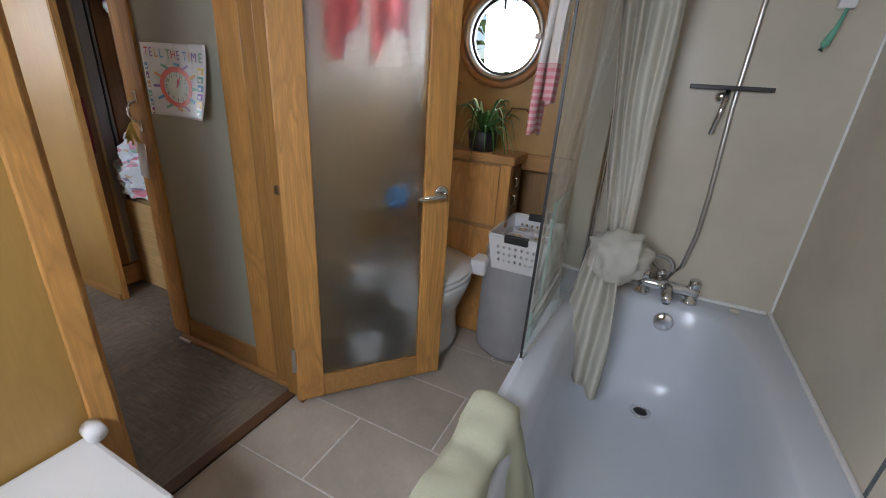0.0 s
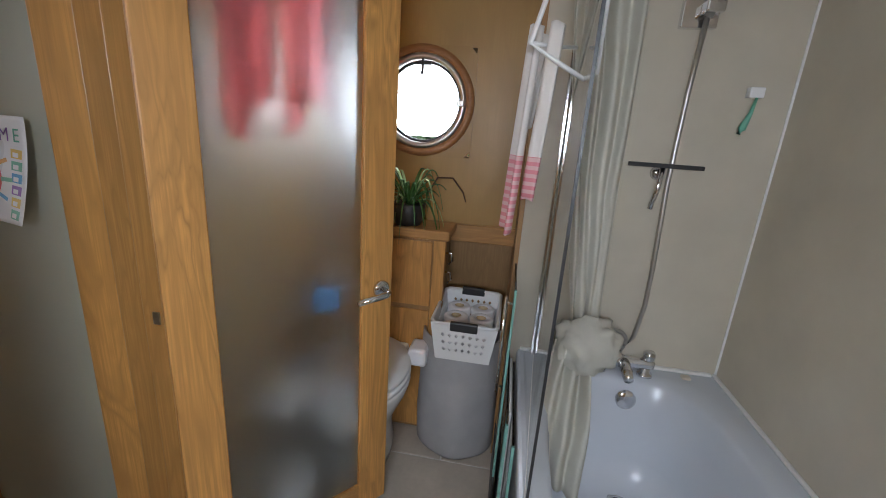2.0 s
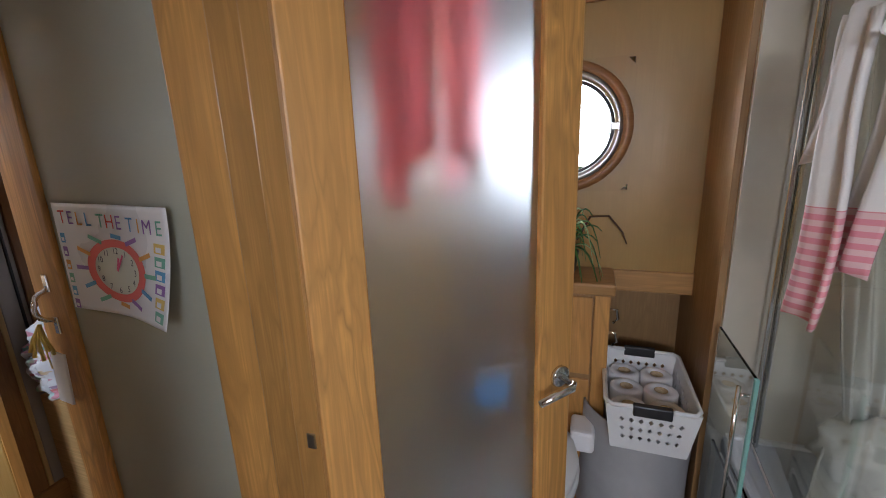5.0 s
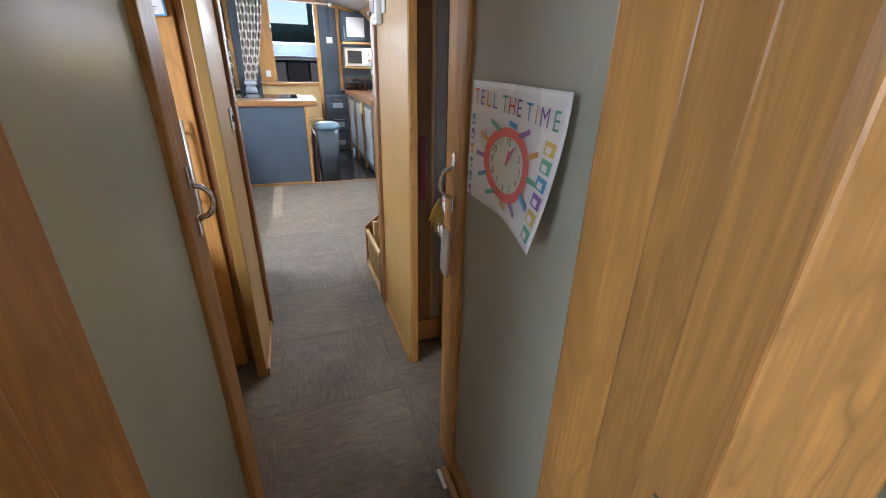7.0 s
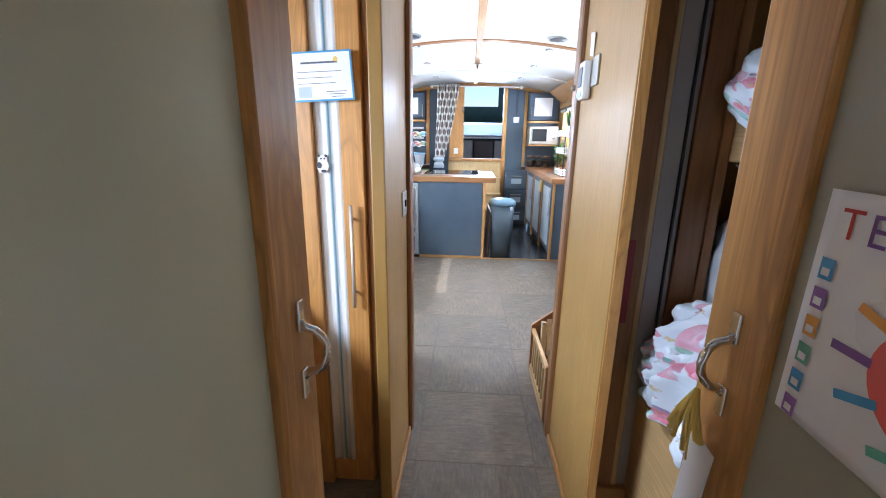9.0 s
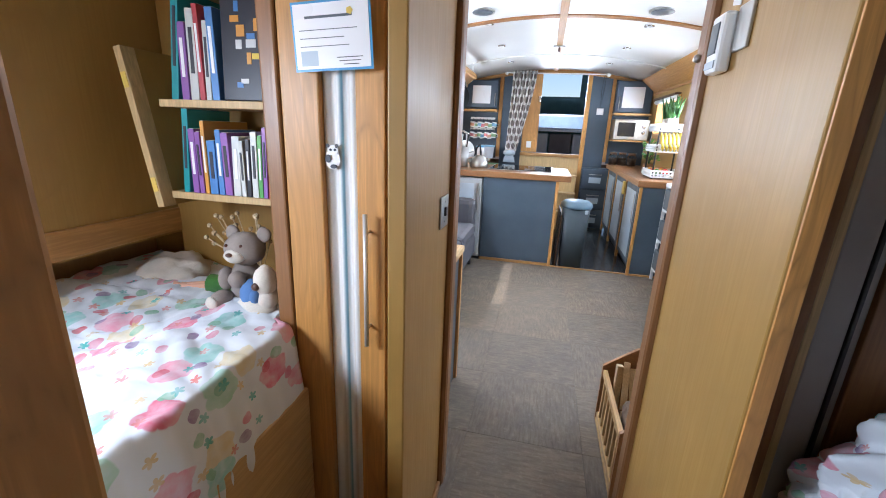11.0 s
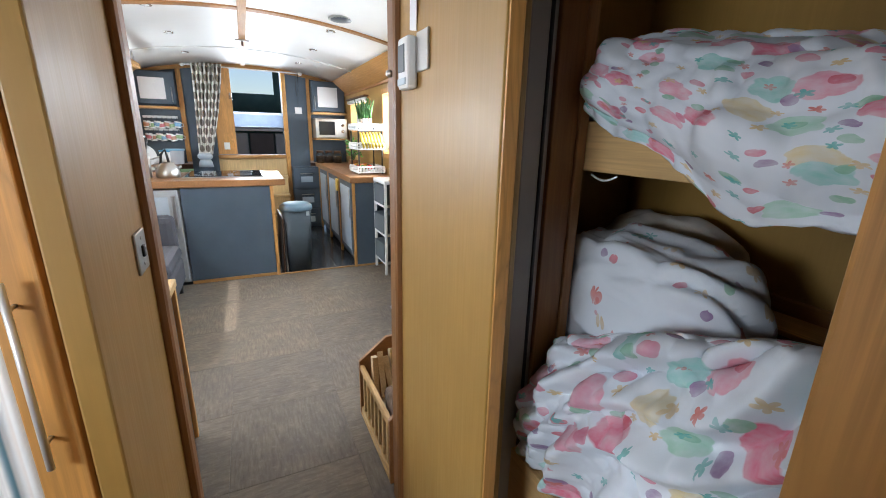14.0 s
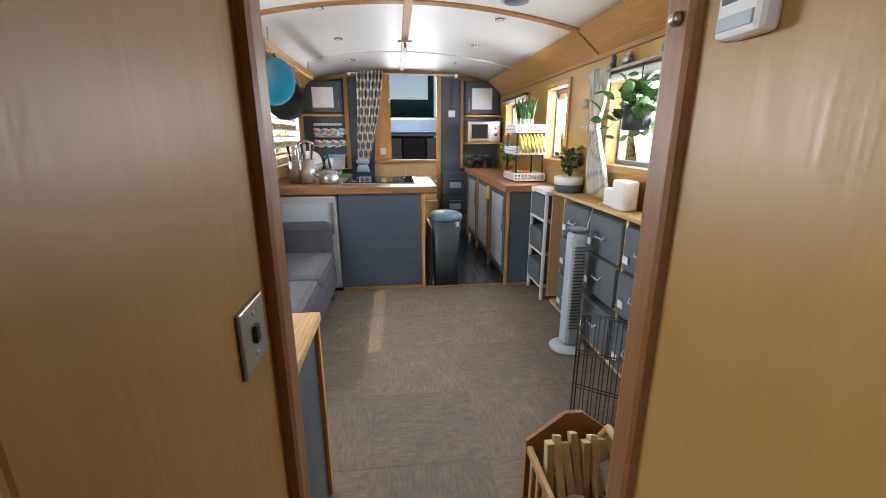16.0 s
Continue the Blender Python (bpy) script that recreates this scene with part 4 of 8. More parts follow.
# towels
def rim_towel(u, v):
    s = (u - 0.5) * 0.62
    y = 0.44 + v * 0.33
    bulge = 0.025 + 0.012 * math.sin(v * 9) + wob(u * 3, v * 3, 2, 2.0, 0.016)
    if s < -0.07:
        x, z = BX0 - 0.006 - bulge, BZ - (-s - 0.07)
    elif s > 0.06:
        x, z = BX0 + 0.05 + 0.28 * (s - 0.06) + bulge * 0.6, BZ - (s - 0.06) * 0.9
    else:
        x, z = BX0 - 0.03 + (s + 0.07) * 0.75, BZ + bulge + 0.012 * math.cos(s * 20)
    return (x, y, z)


tagged(part("bath_towel", sheet(bmesh.new(), 36, 24, rim_towel), TOWEL_GREEN, None, "", True, 0.012), "pale green towel draped over the bath rim", "towel")

rack = thing("drying_hanger", (-0.36, 1.12, 1.45), "white wire hanger hooked over the bath screen with small towels", "clothes hanger")
part("wire", tube(bmesh.new(), [(-0.285, 1.05, 1.96), (-0.32, 1.08, 1.75), (-0.395, 1.118, 1.47), (-0.34, 1.13, 1.44), (-0.282, 1.136, 1.411), (-0.262, 1.15, 1.425), (-0.26, 1.17, 1.70), (-0.262, 1.17, 1.96)], 0.005, 8), WHITE, rack, "", True)
part("arm", tube(bmesh.new(), [(-0.395, 1.118, 1.47), (-0.33, 1.25, 1.49), (-0.29, 1.30, 1.50)], 0.004, 8), WHITE, rack, "", True)


def stripe_towel():
    n = Nodes("striped_hand_towel")
    at = n.add("ShaderNodeSeparateXYZ")
    n.link(n.coord, at.inputs[0])
    col = n.ramp(at.outputs[2], (0.0, (0.6, 0.2, 0.22)), (0.5, (0.6, 0.2, 0.22)), (1.0, (0.6, 0.2, 0.22)))
    fine = n.maths("GREATER_THAN", n.maths("FRACT", n.maths("MULTIPLY", at.outputs[2], 60.0)), 0.5)
    low = n.maths("LESS_THAN", at.outputs[2], 1.26)
    base = n.mix(n.maths("MULTIPLY", low, n.maths("ADD", n.maths("MULTIPLY", fine, 0.4), 0.45)), (0.70, 0.66, 0.62), (0.62, 0.16, 0.20))
    return n.finish(base, 0.95, n.noise(n.mapped((1, 1, 1)), 500.0, 2.0), 0.3, 0.001)


STRIPE_TOWEL = stripe_towel()
for k, (y, low, w, nm) in enumerate(((1.19, 1.10, 0.10, "long"), (1.25, 1.33, 0.06, "short"), (1.15, 1.18, 0.05, "long"))):
    top = 1.52

    def hanging(u, v, y=y, low=low, w=w, k=k):
        z = top - v * (top - low)
        swell = 0.4 + 0.6 * min(1, v * 2)
        return (-0.385 + 0.02 * k + 0.012 * math.sin(u * 9 + k) - 0.02 * v, y + (u - 0.5) * w * swell + 0.01 * math.sin(v * 6 + k), z - 0.03 * abs(u - 0.4))

    tw = part("hand_towel", sheet(bmesh.new(), 14, 16, hanging), STRIPE_TOWEL, None, "", True, 0.006)
    tagged(tw, "folded white and pink striped hand towel hanging from the wire", "towel", "towels on the hanger")

# white box by the doorway
wbox = thing("storage_box", (-0.98, 0.2, 0), "white plastic box with a rounded lid against the partition", "storage box")
part("body", bx(bmesh.new(), -1.095, -0.81, 0.0, 0.325, 0.004, 0.385, 0.03), WHITE, wbox)
part("lid", bx(bmesh.new(), -1.10, -0.79, -0.02, 0.345, 0.386, 0.42, 0.012), WHITE, wbox)
roll2 = part("paper_tube", tube(bmesh.new(), [(-1.085, 0.375, 0.425), (-1.045, 0.37, 0.428)], 0.020, 20), PAPER, None, "", True)
tagged(roll2, "crumpled white paper tube resting on the box and wall", "paper tube")
roll2.data.transform(Matrix.Translation((0, -0.03, 0.018)))

# bathroom door, open into the room
H, E = Vector((-1.105, 0.952, 0)), Vector((-0.728, 1.396, 0))
DW = (E - H).length
DM = pose(H.x, H.y, 0, 0, 0, math.degrees(math.atan2(E.y - H.y, E.x - H.x)))
door = thing("door_1", (H.x, H.y, 0), "honey oak door with a tall frosted pane, standing open into the bathroom", "door", "", "structure")
DT = 0.035
part("hinge_stile", bx(bmesh.new(), 0.0, 0.099, 0, DT, 0.03, 1.93, 0.004, DM), OAK, door)
part("lock_stile", bx(bmesh.new(), 0.480, DW, 0, DT, 0.03, 1.93, 0.004, DM), OAK, door)
part("bottom_rail", bx(bmesh.new(), 0.099, 0.480, 0.002, DT - 0.002, 0.03, 0.125, 0.003, DM), OAK_X, door)
part("top_rail", bx(bmesh.new(), 0.099, 0.480, 0.002, DT - 0.002, 1.84, 1.93, 0.003, DM), OAK_X, door)
part("pane", bx(bmesh.new(), 0.095, 0.484, 0.014, 0.020, 0.12, 1.845, 0, DM), FROSTED, door, "tall frosted glass pane")
for z in (0.22, 1.7):
    part("hinge", bx(bmesh.new(), -0.012, 0.004, -0.006, 0.004, z - 0.05, z + 0.05, 0.002, DM), STEEL, door, "steel butt hinge")
for side in (-1, 1):
    y = -0.001 if side < 0 else DT + 0.001
    hd = part("door_handle", lathe(bmesh.new(), [(0.026, 0), (0.026, 0.008), (0.022, 0.011), (0.010, 0.012)], (0, 0, 0), 28), CHROME, door, "chrome lever on a round rose", True)
    hd.data.transform(DM @ pose(0.542, y, 0.832, 90 if side < 0 else -90))
    lever = part("lever", tube(bmesh.new(), [(0.542, y + side * 0.005, 0.832), (0.542, y + side * 0.045, 0.832), (0.530, y + side * 0.052, 0.831), (0.44, y + side * 0.050, 0.822)], [0.009, 0.009, 0.010, 0.008], 12), CHROME, hd, "", True)
    lever.data.transform(DM)

# things behind the frosted pane
def behind(u, v, x0=0.16, w=0.13, seed=0.0):
    return DM @ Vector((x0 + u * w, DT + 0.070 + 0.022 * math.sin(u * 12 + seed) + wob(u * 3, v * 3, seed, 2, 0.01), 1.90 - v * (0.60 + 0.05 * math.sin(u * 5 + seed))))


for x0, w, sd in ((0.175, 0.110, 0.0), (0.320, 0.130, 2.0)):
    tw = part("hanging_towel", sheet(bmesh.new(), 16, 12, lambda u, v, a=x0, b=w, c=sd: behind(u, v, a, b, c)), PINK_CLOTH, None, "", True, 0.004)
    tagged(tw, "red towel hanging on the inner side of the door", "towel", "towels behind the door")
# sponge, roll holder and bin are guessed, added for the pane's blurred spots
sponge = tagged(part("sponge", bx(bmesh.new(), -0.042, 0.042, -0.022, 0.022, -0.035, 0.035, 0.016, DM @ pose(0.40, 0.072, 0.80)), BLUE_CLOTH), "blue bath sponge behind the door, guessed from a blue blur", "sponge")
part("cord", tube(bmesh.new(), [DM @ Vector((0.40, 0.085, 0.828)), DM @ Vector((0.42, 0.06, 0.90)), DM @ Vector((0.43, 0.037, 0.95))], 0.002, 6), WHITE, sponge, "thin white cord")
spare = thing("toilet_roll_holder", (-1.06, 1.30, 0.45), "white toilet roll on a chrome wall holder, guessed from a pale blur", "toilet roll holder")
part("roll", tube(bmesh.new(), [(-1.045, 1.25, 0.445), (-1.045, 1.35, 0.445)], 0.055, 24), PAPER, spare, "", True)
part("arm", tube(bmesh.new(), [(-1.104, 1.24, 0.445), (-1.045, 1.24, 0.445), (-1.045, 1.36, 0.445)], 0.006, 8), CHROME, spare, "", True)
bin_ = thing("pedal_bin", (-1.0, 1.25, 0), "small white pedal bin by the partition, guessed from a pale blur", "bin")
part("body", lathe(bmesh.new(), [(0.07, 0.004), (0.075, 0.012), (0.08, 0.17), (0.078, 0.175)], (-1.0, 1.25, 0), 28), WHITE, bin_, "", True)
part("lid", lathe(bmesh.new(), [(0.082, 0.175), (0.083, 0.19), (0.06, 0.205), (0.01, 0.212)], (-1.0, 1.25, 0), 28), WHITE, bin_, "", True)

# ---------------------------------------------------------------- passage
def sliding_door(name, x0, x1, y0, y1, far, near, label):
    ob = thing(name, ((x0 + x1) / 2, y0, 0), label, "sliding door", "", "structure")
    slab("stile", x0, x0 + far, y0, y1, 0.012, 1.92, OAK, ob, "", 0.005)
    slab("stile", x1 - near, x1, y0, y1, 0.012, 1.92, OAK, ob, "", 0.005)
    slab("bottom_rail", x0 + far, x1 - near, y0 + 0.003, y1 - 0.003, 0.012, 0.105, OAK_X, ob)
    slab("top_rail", x0 + far, x1 - near, y0 + 0.003, y1 - 0.003, 1.83, 1.92, OAK_X, ob)
    slab("pane", x0 + far - 0.004, x1 - near + 0.004, y0 + 0.012, y0 + 0.018, 0.10, 1.835, ETCHED, ob, "grey-green etched glass pane", 0)
    return ob


door_r = sliding_door("door_2", -1.985, -1.292, 1.030, 1.064, 0.122, 0.125, "honey oak sliding door with etched glass, poster stuck on it")
door_l = sliding_door("door_3", -1.950, -1.262, 0.411, 0.445, 0.112, 0.123, "honey oak sliding door with etched glass and chrome handle")


def d_handle(parent, x, y, z0, z1, out):
    pts = [(x, y, z1)]
    for k in range(9):
        a = math.pi * k / 8
        pts.append((x, y + out * (0.011 + 0.027 * math.sin(a)), (z0 + z1) / 2 + (z1 - z0 - 0.02) / 2 * math.cos(a)))
    pts.append((x, y, z0))
    hd = part("handle", tube(bmesh.new(), pts, 0.006, 10), CHROME, parent, "chrome bow handle", True)
    for z in (z0 - 0.008, z1 + 0.008):
        part("lug", bx(bmesh.new(), x - 0.009, x + 0.009, min(y, y + out * 0.006), max(y, y + out * 0.006), z - 0.022, z + 0.022, 0.002), CHROME, hd)
    return hd


d_handle(door_r, -1.918, 1.030, 0.978, 1.070, -1)
d_handle(door_l, -1.900, 0.445, 0.985, 1.072, 1)
setting("trim_door_guide", -1.90, -1.22, 1.006, 1.028, 0.002, 0.022, OAK_X, "low oak floor guide of the sliding door", "trim", 0.004)
setting("trim_guide_tip", -1.90, -1.825, 0.992, 1.005, 0.002, 0.014, WHITE, "small pale guide strip on the floor", "trim", 0.003)
setting("door_post_outer", -1.288, -1.205, 1.012, 1.10, 0, 1.95, POST, "honey oak post of the bathroom doorway", "door post", 0.006)
setting("door_post_inner", -1.203, -1.125, 0.992, 1.10, 0, 1.95, POST, "honey oak rebated post beside the door hinges", "door post", 0.006)
setting("door_post_edge", -1.124, -1.108, 0.975, 1.098, 0, 1.95, TRIM, "dark oak stop behind the bathroom door", "door post", 0.003)
setting("door_strike", -1.172, -1.155, 0.988, 0.993, 0.83, 0.86, STEEL, "small steel strike plate in the door post", "strike plate", 0.001)
setting("door_post_left", -1.26, -1.202, 0.40, 0.452, 0, 1.95, OAK, "honey oak post of the bathroom doorway", "door post", 0.006)
setting("trim_left_post", -1.104, -1.092, 0.352, 0.402, 0, 1.95, OAK, "oak edging of the bathroom doorway", "trim", 0.004)
setting("threshold", -1.21, -1.165, 0.40, 1.0, 0.001, 0.009, DARK, "dark threshold strip between carpet and tiles", "threshold", 0.002)

# poster
PX0, PX1, PZ1, PH = -1.833, -1.458, 1.271, 0.246
poster = thing("poster", (-1.64, 1.02, 1.13), "laminated tell-the-time poster with a curling corner, stuck on glass", "poster")


def curl(x, z):
    u, v = (x - PX0) / (PX1 - PX0), (PZ1 - z) / PH
    return 1.0335 - 0.016 * u ** 2 * (1 - v) - 0.004 * v - 0.060 * u ** 2.2 * max(0.0, v) ** 1.6 - 0.002 * math.sin(u * 9)


def on_poster(bm, lift):
    for v in bm.verts:
        v.co.y = curl(v.co.x, v.co.z) - lift


bm = sheet(bmesh.new(), 24, 24, lambda u, v: (PX0 + u * (PX1 - PX0), 0, PZ1 - v * (PH - 0.012 * u) - 0.004 * u))
on_poster(bm, 0)
part("sheet", bm, PAPER, poster, "glossy white laminated sheet", True, 0.0008)


def disc(x, z, r0, r1, lift, material, name):
    bm = bmesh.new()
    n, rows = 44, 5
    grid = [[bm.verts.new((x + WIDE * (r0 + (r1 - r0) * j / rows) * math.cos(math.tau * k / n), 0, z + (r0 + (r1 - r0) * j / rows) * math.sin(math.tau * k / n))) for k in range(n)] for j in range(rows + 1)]
    for a, b in zip(grid, grid[1:]):
        for k in range(n):
            bm.faces.new((a[k], a[(k + 1) % n], b[(k + 1) % n], b[k]))
    on_poster(bm, lift)
    return part(name, bm, material, poster, "", True)


CXP, CZP = PX0 + 0.190, PZ1 - 0.143
WIDE = 1.50
disc(CXP, CZP, 0.001, 0.0520, 0.0012, PRINTS["dial"], "dial")
disc(CXP, CZP, 0.051, 0.0680, 0.0014, PRINTS["ring"], "dial_ring")


def card(x, z, w, h, turn, material, name="card", lift=0.0018):
    bm = sheet(bmesh.new(), 4, 3, lambda u, v: ((u - 0.5) * w, 0, (v - 0.5) * h))
    bmesh.ops.transform(bm, matrix=pose(x, 0, z, 0, turn, 0), verts=bm.verts)
    on_poster(bm, lift)
    part(name, bm, material, poster)


hues = ["blue", "purple", "orange", "green", "blue", "purple"]
for k in range(6):
    card(PX0 + 0.020, PZ1 - 0.078 - 0.031 * k, 0.017, 0.022, 0, PRINTS[hues[k]])
    card(PX0 + 0.020, PZ1 - 0.081 - 0.031 * k, 0.010, 0.008, 0, PAPER, "picture", 0.0024)
right_hues = ["yellow", "green", "blue", "purple", "yellow", "green"]
for k in range(6):
    card(PX1 - 0.030, PZ1 - 0.085 - 0.0265 * k, 0.034, 0.020, 4, PRINTS[right_hues[k]])
    card(PX1 - 0.032, PZ1 - 0.087 - 0.0265 * k, 0.017, 0.010, 4, PAPER, "picture", 0.0024)
for k in range(12):
    a = math.radians(90 - 30 * k)
    r = 0.0425
    m = Matrix.Translation((CXP + WIDE * r * math.cos(a), 0, CZP + r * math.sin(a))) @ pose(0, 0, 0, 90)
    ob = letters(str(12 if k == 0 else k), 0.019, INK, "numeral", poster, m)
    for v in ob.data.vertices:
        v.co.y = curl(v.co.x, v.co.z) - 0.0022
    hue = ["blue", "purple", "orange", "green", "blue", "purple", "orange", "green", "blue", "purple", "orange", "green"][k]
    if k not in (0, 6):
        out = 0.080
        card(CXP + 1.5 * out * math.cos(a), CZP + 0.95 * out * math.sin(a), 0.042, 0.009, 0 if abs(math.sin(a)) < 0.2 else (18 if math.sin(a) * math.cos(a) < 0 else -18), PRINTS[hue], "label_bar", 0.0022)
    else:
        card(CXP + 0.01, CZP + (0.074 if k == 0 else -0.074), 0.034, 0.009, 8, PRINTS[hue], "label_bar", 0.0022)
for a, r, w in ((55, 0.044, 0.005), (72, 0.030, 0.007)):
    bm = sheet(bmesh.new(), 4, 1, lambda u, v: (u * r, 0, (v - 0.5) * w))
    bmesh.ops.transform(bm, matrix=pose(CXP, 0, CZP, 0, -a, 0), verts=bm.verts)
    on_poster(bm, 0.003)
    part("clock_hand_bar", bm, PRINTS["pink"], poster)
title = [("T", "red"), ("E", "purple"), ("L", "orange"), ("L", "blue"), (" ", ""), ("T", "green"), ("H", "red"), ("E", "purple"), (" ", ""), ("T", "blue"), ("I", "orange"), ("M", "purple"), ("E", "green")]
x = PX0 + 0.034
for k, (ch, hue) in enumerate(title):
    if ch != " ":
        ob = letters(ch, 0.042, PRINTS[hue], "title_letter", poster, Matrix.Translation((x, 0, PZ1 - 0.032 - 0.0012 * k)) @ pose(0, 0, 0, 90))
        for v in ob.data.vertices:
            v.co.y = curl(v.co.x, v.co.z) - 0.0022
    x += 0.011 if ch == " " else (0.0285 if ch not in "M" else 0.036)

# charms on the door handle
charm = thing("handle_charm", (-1.915, 0.985, 0.95), "yellow tassel and white card tag hanging from the handle", "door charm")
for k in range(9):
    a = k * 0.7
    part("tassel", tube(bmesh.new(), [(-1.918, 0.994, 0.985), (-1.915 + 0.012 * math.cos(a), 0.985 + 0.010 * math.sin(a), 0.955), (-1.915 + 0.028 * math.cos(a), 0.985 + 0.018 * math.sin(a), 0.925 - 0.01 * (k % 3))], 0.004, 6), PRINTS["yellow"], charm, "", True)
part("string", tube(bmesh.new(), [(-1.915, 0.99, 0.95), (-1.917, 0.995, 0.87)], 0.0018, 6), PRINTS["yellow"], charm, "", True)
part("tag", bx(bmesh.new(), -0.026, 0.026, -0.003, 0.003, -0.07, 0.07, 0.002, pose(-1.915, 1.008, 0.838, 0, 6, 0)), PAPER, charm, "white card tag")

# switch, thermostat
switch = thing("light_switch", (-2.89, 0.43, 1.08), "brushed steel light switch plate with a black rocker", "light switch")
slab("plate", -2.982, -2.894, 0.426, 0.432, 1.030, 1.122, STEEL, switch, "", 0.003)
slab("rocker", -2.945, -2.931, 0.4315, 0.4375, 1.064, 1.090, BLACK, switch, "black rocker", 0.002)
for z in (1.048, 1.106):
    part("screw", lathe(bmesh.new(), [(0.004, 0), (0.003, 0.0015)], (0, 0, 0), 12), STEEL, switch, "", True).data.transform(pose(-2.938, 0.432, z, -90))
thermo = thing("thermostat", (-2.88, 1.05, 1.5), "white wireless thermostat clipped to the passage panel", "thermostat")
slab("case", -2.952, -2.880, 1.037, 1.066, 1.448, 1.570, WHITE, thermo, "", 0.008)
slab("display", -2.942, -2.897, 1.0345, 1.0385, 1.488, 1.552, GREY_PLASTIC, thermo, "grey liquid crystal display", 0.002)
slab("flap", -2.945, -2.890, 1.0345, 1.0385, 1.458, 1.474, LIGHT_GREY, thermo, "", 0.001)
plate = tagged(slab("blank_plate", -2.878, -2.806, 1.060, 1.0665, 1.485, 1.575, STEEL), "brushed steel blanking plate on the passage panel", "wall plate")
tag = tagged(part("paper_tag", bx(bmesh.new(), -0.022, 0.022, -0.001, 0.001, -0.035, 0.035, 0, pose(-2.905, 1.063, 1.62, 4, 12, 0)), PAPER), "white paper tag pinned above the thermostat", "paper tag")
knob = tagged(part("magnet_stop", lathe(bmesh.new(), [(0.009, 0), (0.011, 0.006), (0.007, 0.014)], (0, 0, 0), 16), STEEL, None, "", True), "small round steel catch on the door jamb", "door catch")
knob.data.transform(pose(-3.045, 1.051, 1.50, 90))

# wardrobe end facing the bed recess
NICKEL = plain("satin_nickel", (0.78, 0.76, 0.73), 0.42, 0.05, 9.0, 0.0, 0.55)
ward = thing("wardrobe", (-2.55, 0.26, 0), "narrow oak wardrobe with a striped curtain and a bar handle", "wardrobe")
slab("post", -2.75, -2.694, 0.033, 0.080, 0, 1.95, TRIM, ward, "", 0.006)
slab("stile", -2.735, -2.700, 0.081, 0.180, 0, 1.95, OAK, ward, "", 0.004)
slab("door_stile", -2.752, -2.717, 0.262, 0.334, 0.10, 1.95, OAK, ward, "", 0.003)
slab("plinth", -2.752, -2.722, 0.181, 0.334, 0.0, 0.098, OAK, ward, "", 0.003)
slab("edge_post", -2.78, -2.735, 0.336, 0.383, 0, 1.95, TRIM, ward, "", 0.006)
slab("back", -3.0, -2.80, 0.30, 0.31, 0, 1.95, DARK, ward)
part("curtain", sheet(bmesh.new(), 30, 6, lambda u, v: (-2.722 + 0.004 * math.sin(u * 17), 0.178 + u * 0.092, 0.10 + 1.85 * v)), STRIPES, ward, "blue, grey and cream striped curtain", True, 0.002)
part("bar_handle", tube(bmesh.new(), [(-2.690, 0.294, 0.752), (-2.690, 0.294, 1.102)], 0.006, 12), NICKEL, ward, "long steel bar handle", True)
for z in (0.80, 1.055):
    part("handle_stud", tube(bmesh.new(), [(-2.718, 0.294, z), (-2.690, 0.294, z)], 0.004, 8), STEEL, ward, "", True)
cert = thing("certificate", (-2.69, 0.225, 1.487), "white school certificate with a blue border, pinned to the wardrobe", "certificate")
CM = pose(-2.676, 0.230, 1.487, 90, 0, 90) @ pose(0, 0, 0, 0, 0, 3)
part("border", bx(bmesh.new(), -0.092, 0.092, -0.069, 0.069, -0.001, 0.0, 0, CM), PRINTS["blue"], cert, "blue printed border")
part("page", bx(bmesh.new(), -0.087, 0.087, -0.064, 0.064, 0.0004, 0.0012, 0, CM), PAPER, cert)
for k, (x0, x1, yy) in enumerate(((-0.06, 0.05, 0.035), (-0.075, 0.06, 0.012), (-0.075, 0.03, -0.004), (-0.075, 0.04, -0.02), (0.01, 0.07, -0.044), (0.015, 0.065, -0.051), (0.025, 0.06, -0.058))):
    part("writing_bar", bx(bmesh.new(), x0, x1, yy, yy + (0.005 if k == 0 else 0.0015), 0.0014, 0.0018, 0, CM), INK if k > 3 else GREY_PLASTIC, cert)
part("stamp", bx(bmesh.new(), -0.075, -0.035, -0.058, -0.028, 0.0014, 0.0018, 0, CM), LIGHT_GREY, cert)
part("star", lathe(bmesh.new(), [(0.008, 0.0014), (0.008, 0.002)], (0, 0, 0), 5), PRINTS["yellow"], cert).data.transform(CM @ Matrix.Translation((0.045, 0.045, 0)))
sticker = thing("panda_sticker", (-2.71, 0.203, 1.23), "black and white panda cut-out stuck on the stripes", "sticker")
SM = pose(-2.712, 0.203, 1.231, 90, 0, 90)
for nm, xx, yy, r, mt, st in (("outline", 0, -0.006, 0.020, PAPER, 1.15), ("head", 0.002, 0.016, 0.0135, PAPER, 0.9), ("ear", -0.010, 0.026, 0.0045, INK, 1), ("ear", 0.013, 0.026, 0.0045, INK, 1), ("arm", -0.010, -0.004, 0.0075, INK, 1.3), ("leg", 0.004, -0.022, 0.0085, INK, 0.6), ("eye", -0.003, 0.017, 0.003, INK, 1), ("eye", 0.008, 0.017, 0.003, INK, 1)):
    z0 = 0.0 if nm == "outline" else (0.0015 if nm == "head" else 0.003)
    part(nm, lathe(bmesh.new(), [(r, z0), (r, z0 + 0.0012)], (xx, yy, 0), 24, (1, st)), mt, sticker).data.transform(SM)

